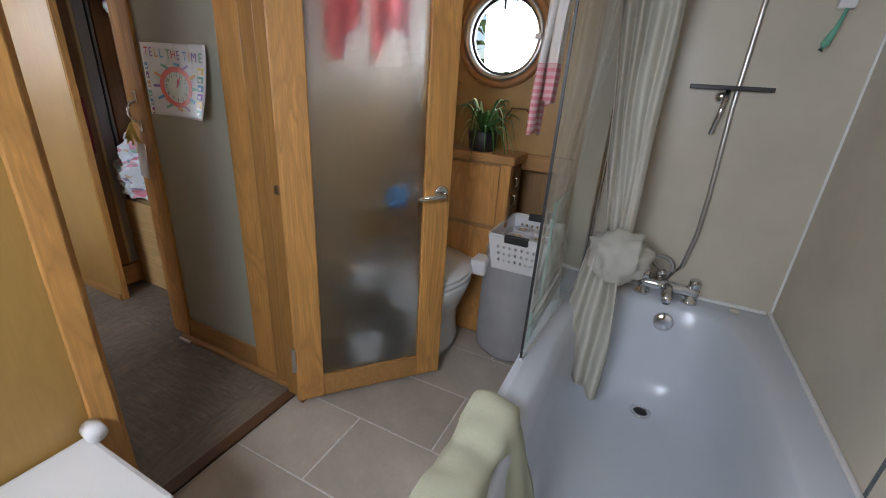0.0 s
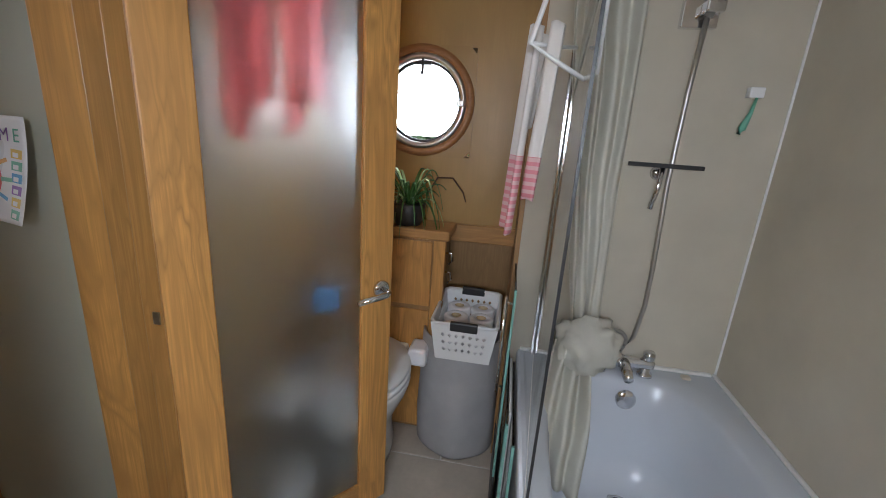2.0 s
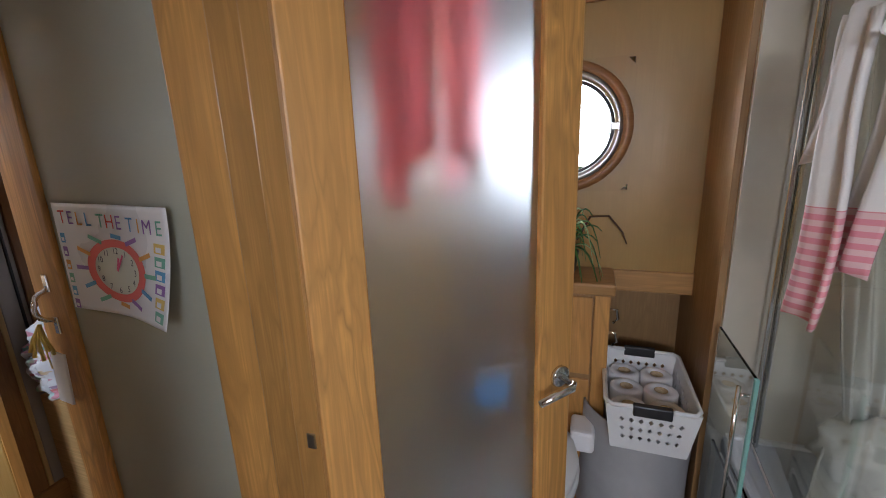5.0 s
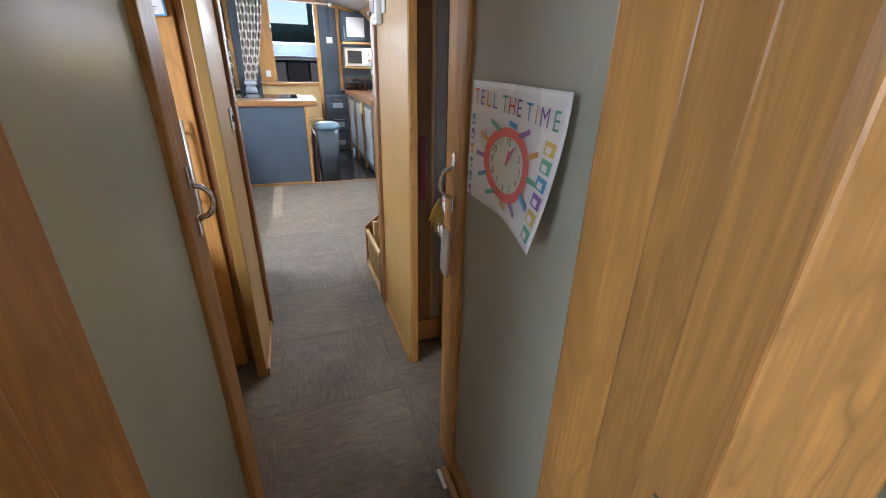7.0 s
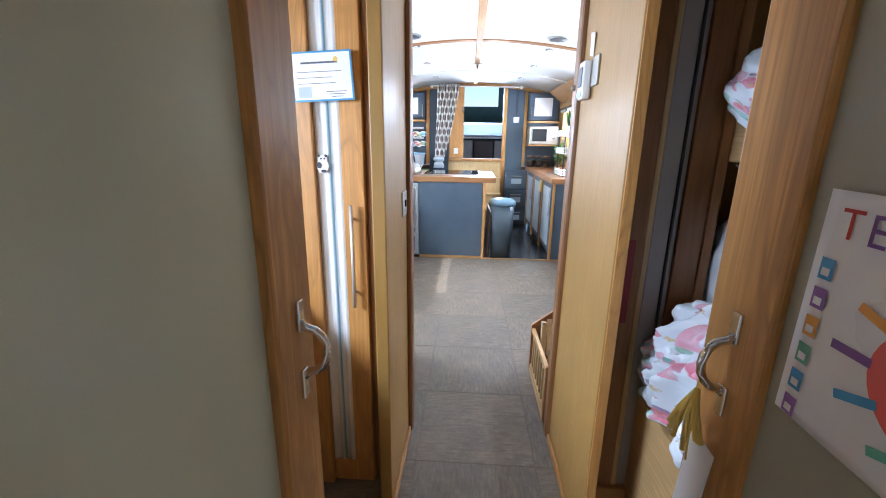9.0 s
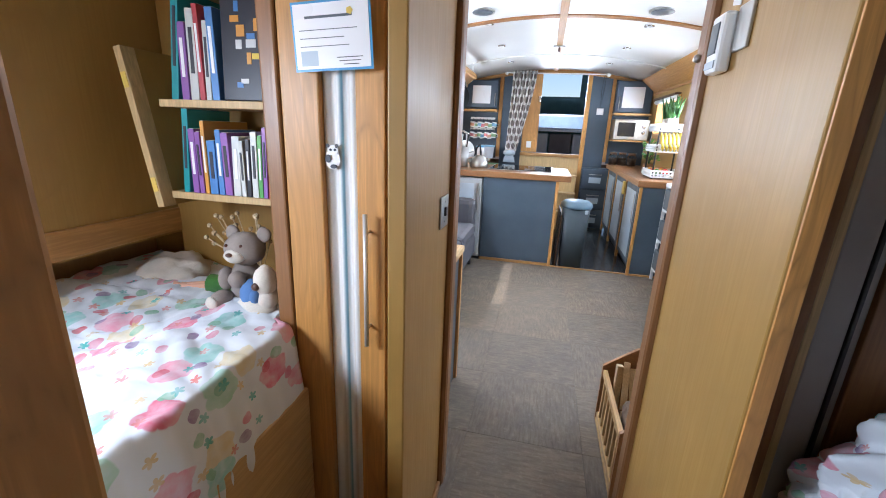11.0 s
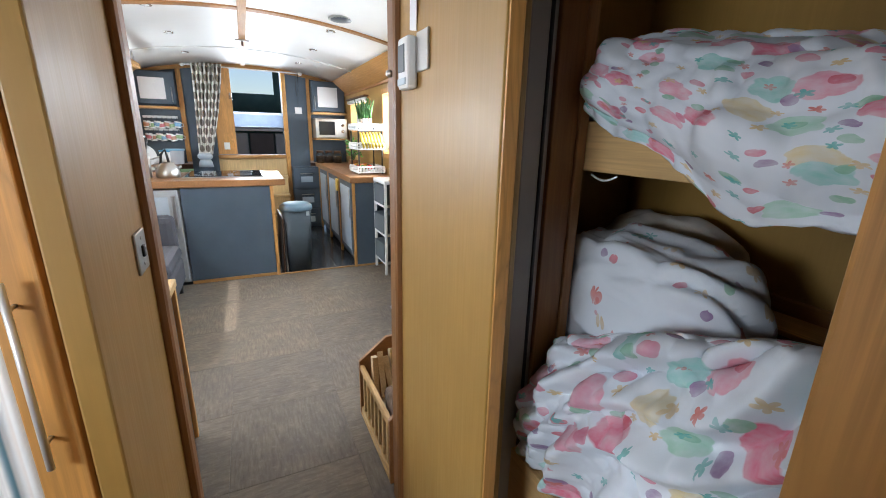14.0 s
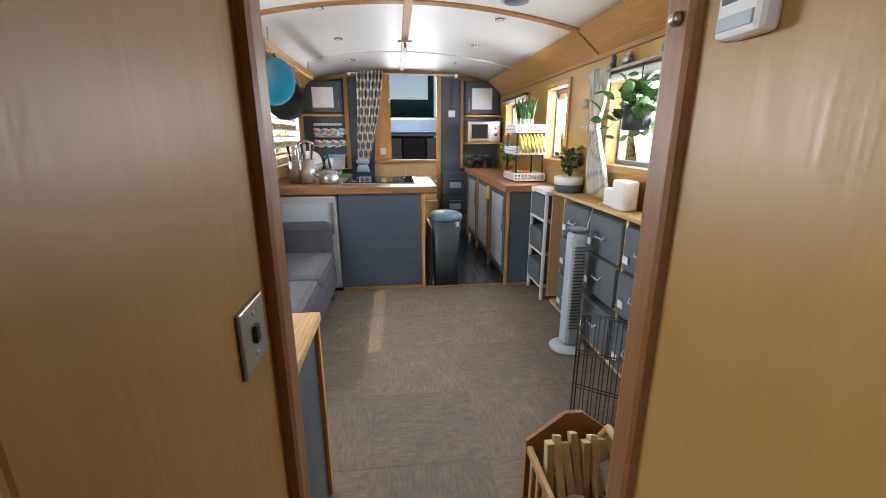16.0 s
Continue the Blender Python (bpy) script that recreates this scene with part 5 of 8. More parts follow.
# reveal of the bunk room doorway
MID_GREY = plain("mid_grey_channel", (0.36, 0.33, 0.30), 0.5)
setting("trim_panel_edge", -2.4895, -2.484, 1.070, 1.099, 0, 1.98, OAK, "oak edge of the passage panel", "trim", 0.001)
for nm, y0, y1, x1, mt, lb in (("trim_reveal_dark", 1.130, 1.204, -2.634, TRIM, "dark figured oak strip in the doorway reveal"),
                               ("trim_reveal_yellow", 1.205, 1.221, -2.637, PALE, "yellow pine strip in the doorway reveal"), ("trim_reveal_grey", 1.222, 1.272, -2.640, MID_GREY, "grey channel in the doorway reveal"),
                               ("trim_reveal_seal", 1.273, 1.281, -2.637, BLACK, "black seal in the doorway reveal"), ("trim_reveal_lip", 1.282, 1.296, -2.644, MID_GREY, "grey lip behind the seal in the doorway reveal"),
                               ("trim_reveal_post", 1.297, 1.368, -2.634, TRIM, "reddish oak post of the bunk"), ("trim_bunk_post", 1.369, 1.397, -2.628, TRIM, "reddish oak post of the bunk")):
    setting(nm, -2.70, x1, y0, y1, 0.13, 1.98, mt, lb, "trim", 0.003)
setting("wall_reveal_return", -2.70, -2.64, 1.1025, 1.129, 0, 1.98, PLY_DARK, "veneered return inside the doorway reveal", "wall")
folder = tagged(slab("red_folder", -2.6335, -2.625, 1.150, 1.176, 0.76, 1.03, plain("dark_red_card", (0.22, 0.012, 0.015), 0.5)), "thin red folder tucked into the doorway reveal", "folder")
setting("trim_reveal_foot", -2.70, -2.622, 1.130, 1.40, 0.012, 0.129, OAK_Y, "oak foot board of the bunk reveal", "trim", 0.003)

# ---------------------------------------------------------------- bunk room
def bedding(name, label, place, nu, nv, thick=0.012):
    ob = part(name, sheet(bmesh.new(), nu, nv, place, (2.25, 1.95)), DUVET, None, "", True, thick)
    return tagged(ob, label, "bedding")


def ridged(x, y, scale, amount):
    """Creased cloth: rounded folds with sharper valleys."""
    p = Vector((x * scale, y * scale * 0.8, 0.3))
    warp = noise.noise(p * 0.6) * 1.5
    folds = math.sin(p.x * 2.6 + p.y * 1.7 + 5.0 * noise.noise(p * 0.45)) * max(0.0, noise.noise(p * 0.8 + Vector((3, 1, 2))) + 0.25)
    return amount * (abs(noise.noise(p + Vector((warp, 0, 0)))) * 1.7 - 0.4 + 0.45 * abs(noise.noise(p * 2.3)) + 0.55 * folds)


bunk = thing("bunk_bed", (-2.1, 1.7, 0), "built-in wooden bunk bed with two berths", "bunk bed")
slab("upper_board", -3.0, -1.21, 1.400, 1.430, 1.262, 1.378, PALE_X, bunk, "cream painted edge board", 0.004)
slab("upper_base", -3.0, -1.21, 1.431, 2.0, 1.290, 1.315, PALE_X, bunk)
slab("lower_front", -3.0, -1.21, 1.255, 1.285, 0.0, 0.50, PALE_X, bunk)
slab("lower_base", -3.0, -1.21, 1.286, 2.14, 0.46, 0.50, PALE_X, bunk)
slab("back_shelf", -2.99, -1.21, 1.86, 1.985, 0.86, 0.875, PALE_X, bunk, "narrow wooden shelf above the lower berth")
part("cable", tube(bmesh.new(), [(-2.62 + 0.008 * k, 1.415 + 0.002 * k, 1.254 - 0.012 * math.sin(k / 8 * math.pi)) for k in range(9)], 0.0025, 6), WHITE, bunk, "thin white cable", True)
for nm, z0, y0, y1 in (("mattress", 0.50, 1.29, 2.12), ("mattress", 1.316, 1.44, 1.99)):
    tagged(part(nm, bx(bmesh.new(), -2.98, -1.23, y0, y1, z0, z0 + 0.11, 0.03), TOY_PALE), "pale mattress on the bunk base", "mattress", "bunk mattresses")


def upper_duvet(u, v):
    x = -2.605 + 1.32 * u
    low = 1.392 - 0.60 * min(0.29, u) - 0.01 * math.sin(u * 30)
    crown = 1.585 - 0.30 * min(0.30, u)
    if v < 0.5:
        t = v / 0.5
        y, z = 1.97 - t * 0.55, crown - 0.05 + 0.05 * math.sin(t * 3.0)
    else:
        t = (v - 0.5) / 0.5
        z = crown - 0.045 - t * (crown - 0.045 - low)
        y = 1.42 - 0.075 * math.sin(min(1, t * 1.15) * 2.6) - 0.02 * min(1, u * 4)
    f = ridged(x, z + y, 9.0, 0.028) + ridged(x + 0.6 * z, y - z + 4, 16.0, 0.016)
    return (x, y - f * 0.8, z + f * 0.35)


bedding("upper_duvet", "printed pastel duvet spilling over the upper bunk board", upper_duvet, 150, 110)


def lower_duvet(u, v):
    x = -2.635 + 1.355 * u
    crest = 0.83 + 0.22 * min(1.0, u * 2.6) - 0.12 * max(0.0, u - 0.5)
    if v < 0.55:
        t = v / 0.55
        y = 1.98 - t * 0.63
        z = 0.68 + (crest - 0.68) * math.sin(t * 1.57) ** 1.4
    else:
        t = (v - 0.55) / 0.45
        z = crest - t * (crest - 0.54)
        y = 1.35 - 0.115 * math.sin(min(1.0, t * 1.25) * 2.0)
    f = ridged(x + 0.5 * v, y + z + 3, 7.0, 0.034) + ridged(x * 0.8 - 0.9 * v, 0.7 * x + 9 + v, 15.0, 0.022)
    phase = 27 * (x - 0.7 * z) + 4.5 * noise.noise(Vector((x * 3.5, z * 3.5, 2)))
    swoop = 0.050 * (0.62 - abs(math.sin(phase))) * min(1.0, max(0.0, v - 0.25) * 3) * min(1.0, u * 7)
    edge = min(1, u * 12)
    return (x + 0.04 * (1 - edge) + 0.3 * f * (1 - edge), y - f * 0.9 - swoop, z + f * 0.45)


bedding("lower_duvet", "rumpled printed duvet heaped on the lower bunk", lower_duvet, 220, 190)
bm = bmesh.new()
bmesh.ops.create_icosphere(bm, subdivisions=5, radius=1.0)
for v in bm.verts:
    p = v.co.copy()
    q = Vector([math.copysign(abs(c) ** 0.72, c) for c in p])
    v.co = Vector((-2.53 + q.x * 0.27, 1.55 + q.y * 0.15, 0.925 + q.z * 0.18)) + p * ridged(p.x + 2, p.y + p.z, 2.2, 0.03)
tagged(part("pillow", bm, PILLOWCASE, None, "", True), "plump pillow in a printed case on the lower bunk", "pillow")
bm = bmesh.new()
bmesh.ops.create_icosphere(bm, subdivisions=4, radius=1.0)
for v in bm.verts:
    p = v.co.copy()
    v.co = Vector((-2.70 + p.x * 0.24, 1.84 + p.y * 0.11, 1.0 + p.z * 0.11)) + p * ridged(p.x, p.y, 2.5, 0.02)
tagged(part("pillow", bm, TOY_PALE, None, "", True), "pale pillow pushed to the back of the bunk", "pillow")


# ---------------------------------------------------------------- bed recess opposite
bed = thing("single_bed", (-2.1, -0.2, 0), "built-in single bed under the cabin side", "bed")
slab("front_board", -2.69, -1.21, 0.09, 0.115, 0.0, 0.59, PALE_X, bed)
slab("base", -3.0, -1.21, -0.68, 0.028, 0.54, 0.58, PALE_X, bed)
tagged(part("mattress", bx(bmesh.new(), -2.98, -1.23, -0.66, 0.025, 0.581, 0.70, 0.03), TOY_PALE), "pale mattress under the duvet", "mattress")


def bed_duvet(u, v):
    x = -2.965 + 1.70 * u
    if v < 0.68:
        t = v / 0.68
        y = -0.64 + t * 0.715
        z = 0.735 + 0.03 * min(1.0, max(0.0, (t - 0.52) / 0.2)) + 0.045 * math.sin(t * 2.8) + 0.10 * max(0, 1 - t * 1.7) ** 1.3
    else:
        t = (v - 0.68) / 0.32
        z = 0.775 - 0.39 * t
        y = 0.075 + 0.03 * math.sin(min(1, t * 1.2) * 2.4)
    f = ridged(x + 0.8 * y, y - 0.5 * x + 7, 5.0, 0.017) + ridged(x + y, y - x + 2, 12.0, 0.009)
    y += f * (0.8 if v > 0.68 else 0.1)
    return (x, min(y, 0.026) if x < -2.675 else y, z + f)


bedding("bed_duvet", "printed pastel duvet spread over the single bed in sunshine", bed_duvet, 170, 130)
bm = bmesh.new()
bmesh.ops.create_icosphere(bm, subdivisions=4, radius=1.0)
for v in bm.verts:
    p = v.co.copy()
    v.co = Vector((-2.86 + p.x * 0.10, -0.47 + p.y * 0.11, 0.815 + p.z * 0.045)) + p * ridged(p.x, p.y, 2.5, 0.02)
tagged(part("pillow", bm, TOY_PALE, None, "", True), "small rumpled pillow pushed into the end of the bed", "pillow")

SKIN = plain("doll_vinyl", (0.66, 0.36, 0.24), 0.4, 0.04)
case = thing("bookcase", (-2.9, -0.2, 1.0), "built-in wooden bookcase over the foot of the bed", "bookcase")
for z in (1.083, 1.335, 1.62):
    slab("shelf", -2.99, -2.77, -0.345, 0.12, z, z + 0.02, PALE, case, "", 0.002)
slab("side_panel", -2.99, -2.755, 0.121, 0.138, 0.56, 1.95, OAK, case)
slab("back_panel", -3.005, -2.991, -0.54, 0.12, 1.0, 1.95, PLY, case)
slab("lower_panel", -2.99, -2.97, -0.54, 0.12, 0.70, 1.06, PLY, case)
rng = random.Random(11)
cloth_hues = [(0.02, 0.28, 0.30), (0.55, 0.55, 0.52), (0.10, 0.35, 0.08), (0.08, 0.22, 0.50), (0.62, 0.62, 0.60), (0.70, 0.50, 0.05), (0.45, 0.05, 0.06), (0.03, 0.03, 0.04), (0.25, 0.10, 0.35), (0.65, 0.30, 0.05)]
BOOKS = [plain("book_cover_%s" % "abcdefghij"[i], c, 0.4, 0.1) for i, c in enumerate(cloth_hues)]
for shelf, (z, start, stop, tall) in enumerate(((1.103, -0.305, 0.09, 0.185), (1.355, -0.305, -0.17, 0.23))):
    y = start
    k = 0
    while y < stop:
        w = rng.uniform(0.012, 0.028)
        h = tall * rng.uniform(0.78, 1.08) if k else tall * 1.25
        d = rng.uniform(0.14, 0.18)
        book = thing("book", (-2.85, y, z), "children's book standing on the shelf", "book", "books on the shelf")
        m = rng.choice(BOOKS) if k else BOOKS[0]
        lean = pose(-2.775, y, z, rng.uniform(-3, 0) - (6 if k == 0 else 0), 0, 0)
        part("cover", bx(bmesh.new(), -d, 0.0, 0, w, 0, h, 0.0015, lean), m, book)
        part("pages", bx(bmesh.new(), -d + 0.004, 0.001 - 0.006, 0.002, w - 0.002, h - 0.003, h + 0.0008, 0, lean), PAPER, book)
        part("spine_title", bx(bmesh.new(), -0.001, 0.0012, w * 0.3, w * 0.7, h * 0.3, h * 0.8, 0, lean), PAPER if k % 2 else INK, book)
        y += w + rng.uniform(0.001, 0.005) + (0.01 if k == 0 else 0)
        k += 1
big = thing("book", (-2.80, -0.07, 1.35), "large dark picture book standing face out", "book")
part("cover", bx(bmesh.new(), -0.012, 0.012, -0.09, 0.09, 0, 0.25, 0.002, pose(-2.79, -0.05, 1.356, 0, -4, 0)), BOOKS[7], big)
for k in range(14):
    r = random.Random(k)
    yy, zz = r.uniform(-0.08, 0.06), r.uniform(0.01, 0.22)
    part("cover_patch", bx(bmesh.new(), 0.0125, 0.0135, yy, yy + r.uniform(0.01, 0.03), zz, zz + r.uniform(0.01, 0.03), 0, pose(-2.79, -0.05, 1.356, 0, -4, 0)), BOOKS[(3, 9, 5, 4)[k % 4]], big)
tagged(slab("card_box", -2.80, -2.755, 0.03, 0.10, 1.17, 1.23, PRINTS["purple"]), "small lilac box propped on the books", "box")
tagged(part("figurine", lathe(bmesh.new(), [(0.010, 0), (0.012, 0.02), (0.011, 0.05), (0.020, 0.07), (0.030, 0.10), (0.026, 0.13), (0.014, 0.15), (0.024, 0.165), (0.026, 0.185), (0.015, 0.205), (0.004, 0.21)], (-2.775, 0.07, 1.356), 18, (0.8, 1)), SKIN, None, "", True), "small bare-legged toy figure standing on the shelf", "toy")
LEAN = pose(0, -0.352, 1.06, 9, 0, 0)
part("side_panel", bx(bmesh.new(), -2.985, -2.786, -0.018, 0.0, 0, 0.43, 0.002, LEAN), PLY, case)
strip = part("front_strip", bx(bmesh.new(), -2.785, -2.742, -0.02, 0.003, 0, 0.43, 0.002, LEAN), PALE, case, "pale planed edge strip")
for z in (0.065, 0.345):
    part("hinge", bx(bmesh.new(), -2.7415, -2.7395, -0.016, 0.0, z - 0.02, z + 0.02, 0, LEAN), PRINTS["yellow"], strip, "brass hinge")


def plush(name, at, label, pieces, size=0.82):
    """A stuffed toy: head, body, limbs and ears sewn on, each with a short pile."""
    ob = thing(name, at, label, "soft toy")
    for nm, mt, (x, y, z), r, st in pieces:
        bm = bmesh.new()
        x, y, z = size * x, size * y, size * z
        for v in bmesh.ops.create_icosphere(bm, subdivisions=3, radius=r * size)["verts"]:
            d = 1 + 0.09 * noise.noise(Vector(v.co) * 70) + 0.05 * noise.noise(Vector(v.co) * 25 + Vector((x, y, z)) * 9)
            v.co = Vector((at[0] + x + v.co.x * st[0] * d, at[1] + y + v.co.y * st[1] * d, at[2] + z + v.co.z * st[2] * d))
        part(nm, bm, mt, ob, "", True)


DENIM = fabric("blue_toy_cloth", (0.10, 0.20, 0.42), 0.95, 400)
NOSE = plain("dark_brown_nose", (0.10, 0.045, 0.03), 0.4)
plush("soft_toy", (-2.765, -0.105, 0.79), "large grey plush animal with pale muzzle sitting on the bed", [
    ("body", TOY, (0, -0.01, 0.08), 0.065, (0.9, 1, 1.2)), ("head", TOY, (0.01, 0.0, 0.205), 0.062, (0.95, 1.15, 0.95)), ("ear", TOY, (-0.01, -0.06, 0.25), 0.026, (0.6, 1, 1.1)), ("ear", TOY, (-0.01, 0.065, 0.255), 0.026, (0.6, 1, 1.1)),
    ("muzzle", TOY_PALE, (0.055, -0.005, 0.19), 0.032, (0.9, 1.2, 0.8)), ("nose", NOSE, (0.083, -0.005, 0.20), 0.009, (1, 1.3, 0.8)), ("eye", NOSE, (0.060, -0.032, 0.225), 0.006, (1, 1, 1)), ("eye", NOSE, (0.060, 0.025, 0.228), 0.006, (1, 1, 1)),
    ("arm", TOY, (0.045, -0.055, 0.10), 0.026, (1.3, 1, 1.6)), ("leg", TOY, (0.075, -0.06, 0.035), 0.032, (1.5, 1, 0.95)), ("paw", TOY_PALE, (0.118, -0.065, 0.035), 0.022, (0.5, 1, 1))])
plush("soft_toy", (-2.72, -0.065, 0.785), "small toy in a blue jacket leaning on the bear", [
    ("body", DENIM, (0, 0, 0.065), 0.042, (0.9, 1, 1.25)), ("head", TOY, (0.01, -0.045, 0.115), 0.030, (1, 1, 1)), ("arm", DENIM, (0.03, 0.035, 0.075), 0.018, (1.2, 1, 1.5))])
plush("soft_toy", (-2.715, -0.012, 0.785), "cream woolly toy lamb with a brown nose lying on the bed", [
    ("body", TOY_PALE, (0, -0.045, 0.03), 0.042, (1.0, 1.7, 0.85)), ("head", TOY_PALE, (0.005, 0.0, 0.125), 0.042, (0.9, 0.9, 1.3)), ("nose", NOSE, (0.042, -0.012, 0.115), 0.014, (0.7, 1, 1)), ("chest", TOY_PALE, (0.0, 0.0, 0.065), 0.036, (1, 1, 1.2))])
doll = thing("doll", (-2.80, -0.26, 0.79), "fashion doll lying on the duvet, legs towards the pillow", "doll")
for k in (0, 1):
    part("leg", tube(bmesh.new(), [(-2.80, -0.22 + 0.02 * k, 0.815), (-2.79, -0.29 + 0.025 * k, 0.812), (-2.775, -0.37 + 0.03 * k, 0.806), (-2.765, -0.385 + 0.03 * k, 0.812)], [0.014, 0.012, 0.008, 0.010], 10), SKIN, doll, "", True)
part("skirt", tube(bmesh.new(), [(-2.81, -0.15, 0.82), (-2.80, -0.20, 0.818), (-2.795, -0.27, 0.815)], [0.018, 0.024, 0.032], 12), LEAF, doll, "dark green cloth skirt", True)
posy = thing("dried_posy", (-2.86, -0.16, 0.80), "bunch of dried tan flowers leaning by the shelf", "dried flowers")
rng = random.Random(3)
for k in range(26):
    a, b = rng.uniform(-0.10, 0.10), rng.uniform(-0.03, 0.06)
    tip = (-2.86 + b, -0.19 + a, 0.98 + rng.uniform(-0.05, 0.06))
    st = part("stem", tube(bmesh.new(), [(-2.87, -0.16, 0.78), ((-2.87 + tip[0]) / 2, (-0.16 + tip[1]) / 2 + 0.01, 0.90), tip], 0.0018, 5), FIREWOOD, posy)
    bm = bmesh.new()
    bmesh.ops.create_icosphere(bm, subdivisions=1, radius=0.008, matrix=Matrix.Translation(tip))
    part("flower_head", bm, FIREWOOD, posy)

# ---------------------------------------------------------------- saloon windows
def side_window(name, x0, x1, z0, z1, y, out, label, bars_at=(), clear=True):
    """A window in the cabin side: wooden liner, metal frame, panes. out is +1 on the right side."""
    w = thing(name, ((x0 + x1) / 2, y, z0), label, "window", "", "structure")
    a, b = sorted((y - out * 0.014, y + out * 0.13))
    m0, m1 = sorted((y + out * 0.07, y + out * 0.10))
    for nm, r in (("liner", (x0 - 0.045, x0 + 0.004, a, b, z0 - 0.045, z1 + 0.045)), ("liner", (x1 - 0.004, x1 + 0.045, a, b, z0 - 0.045, z1 + 0.045)),
                  ("liner", (x0 + 0.004, x1 - 0.004, a, b, z1 - 0.004, z1 + 0.045)), ("window_sill", (x0 + 0.004, x1 - 0.004, a, b, z0 - 0.045, z0 + 0.004))):
        slab(nm, *r, OAK_X if nm == "window_sill" else OAK, w, "", 0.004)
    cuts = [x0 + 0.004, *bars_at, x1 - 0.004]
    slab("frame_rail", cuts[0], cuts[-1], m0, m1, z0 + 0.004, z0 + 0.034, FRAME_GREY, w, "", 0.003)
    slab("frame_rail", cuts[0], cuts[-1], m0, m1, z1 - 0.034, z1 - 0.004, FRAME_GREY, w, "", 0.003)
    for x in cuts:
        slab("frame_stile", max(x - 0.017, cuts[0]), min(x + 0.017, cuts[-1]), m0, m1, z0 + 0.034, z1 - 0.034, FRAME_GREY, w, "", 0.003)
    for p, q in zip(cuts, cuts[1:]):
        pn = slab("pane", p + 0.017, q - 0.017, (m0 + m1) / 2 - 0.002, (m0 + m1) / 2 + 0.002, z0 + 0.034, z1 - 0.034, PANE if clear else FROSTED, w, "", 0)
        pn.visible_shadow = not clear
    return w


FRAME_GREY = plain("grey_window_frame", (0.16, 0.18, 0.20), 0.35, 0.05)
side_window("window_2", -5.06, -4.05, 1.15, 1.66, RIGHT, 1, "wide cabin window with a grey metal frame", (-4.55,))
side_window("window_3", -6.20, -5.75, 1.13, 1.73, RIGHT, 1, "tall side hatch window lined with oak")
side_window("window_4", -7.65, -6.78, 1.34, 1.70, RIGHT, 1, "low galley window with a blind over it")
side_window("window_5", -7.45, -6.35, 1.10, 1.62, LEFT, -1, "galley window behind the draining rack", (-6.9,))
side_window("window_6", -5.15, -3.95, 1.15, 1.66, LEFT, -1, "wide cabin window over the sofa", (-4.55,))
side_window("window_7", -2.12, -1.50, 1.15, 1.62, LEFT, -1, "cabin window over the single bed")
# assumed window out of view; frosted panes hold the direct sun back
side_window("window_8", -0.75, -0.15, 1.18, 1.62, LEFT, -1, "assumed frosted bathroom window, added out of view", (), False)

for x, y in ((-5.05, 1.35), (-5.0, 0.17)):
    sp = thing("ceiling_speaker", (x, y, 2.10), "dark oval speaker set into the ceiling", "speaker", "ceiling speakers")
    part("grille", lathe(bmesh.new(), [(0.075, ceiling_z(y) - 0.010), (0.070, ceiling_z(y) - 0.022), (0.02, ceiling_z(y) - 0.026)], (x, y, 0), 28), GREY_PLASTIC, sp, "", True)
    part("bezel", ring(bmesh.new(), 0, 0, -0.006, 0.004, 0.074, 0.088, 28), STEEL, sp, "", True).data.transform(pose(x, y, ceiling_z(y) - 0.011, 90))
for x, y in ((-5.34, 0.17), (-6.2, 0.18), (-5.44, 1.35), (-6.3, 1.34), (-7.2, 0.19), (-7.25, 1.31)):
    dl = thing("downlight", (x, y, 2.1), "small chrome ceiling downlight, switched off", "downlight", "ceiling downlights")
    part("bezel", ring(bmesh.new(), 0, 0, -0.008, 0.004, 0.022, 0.036, 24), CHROME, dl, "", True).data.transform(pose(x, y, ceiling_z(y) - 0.011, 90))
    part("lamp", lathe(bmesh.new(), [(0.0215, 0.0), (0.020, 0.006), (0.004, 0.008)], (x, y, ceiling_z(y) - 0.021), 20), WHITE, dl, "", True)
clip = thing("ridge_clip", (-6.3, MID, CROWN - 0.03), "small metal hook screwed to the ridge batten", "hook")
part("plate", bx(bmesh.new(), -6.32, -6.28, MID - 0.06, MID + 0.06, CROWN - 0.045, CROWN - 0.031, 0.004), STEEL, clip)
part("stem", tube(bmesh.new(), [(-6.3, MID, CROWN - 0.045), (-6.3, MID, CROWN - 0.085)], 0.009, 10), DARK, clip, "", True)

# low cabinet by the doorway
cab = thing("low_cabinet", (-3.42, 0.0, 0), "slate blue low cabinet with an oak top by the doorway", "cabinet")
slab("body", -3.74, -3.09, -0.65, 0.332, 0.004, 0.715, BLUE, cab)
slab("top", -3.76, -3.087, -0.66, 0.352, 0.716, 0.75, PALE_X, cab, "pale oak top", 0.006)
slab("corner_post", -3.752, -3.725, 0.325, 0.348, 0.004, 0.714, OAK, cab)

# sofa
sofa = thing("sofa", (-5.1, -0.25, 0), "grey cloth sofa in streaks of sunlight", "sofa")
part("base", bx(bmesh.new(), -5.80, -4.35, -0.62, 0.10, 0.09, 0.32, 0.04), SOFA, sofa)
part("seat_cushion", bx(bmesh.new(), -5.70, -5.04, -0.45, 0.115, 0.321, 0.44, 0.05), SOFA, sofa)
part("seat_cushion", bx(bmesh.new(), -5.03, -4.40, -0.45, 0.115, 0.321, 0.44, 0.05), SOFA, sofa)
part("arm", bx(bmesh.new(), -5.86, -5.70, -0.62, 0.08, 0.20, 0.66, 0.05), SOFA, sofa)
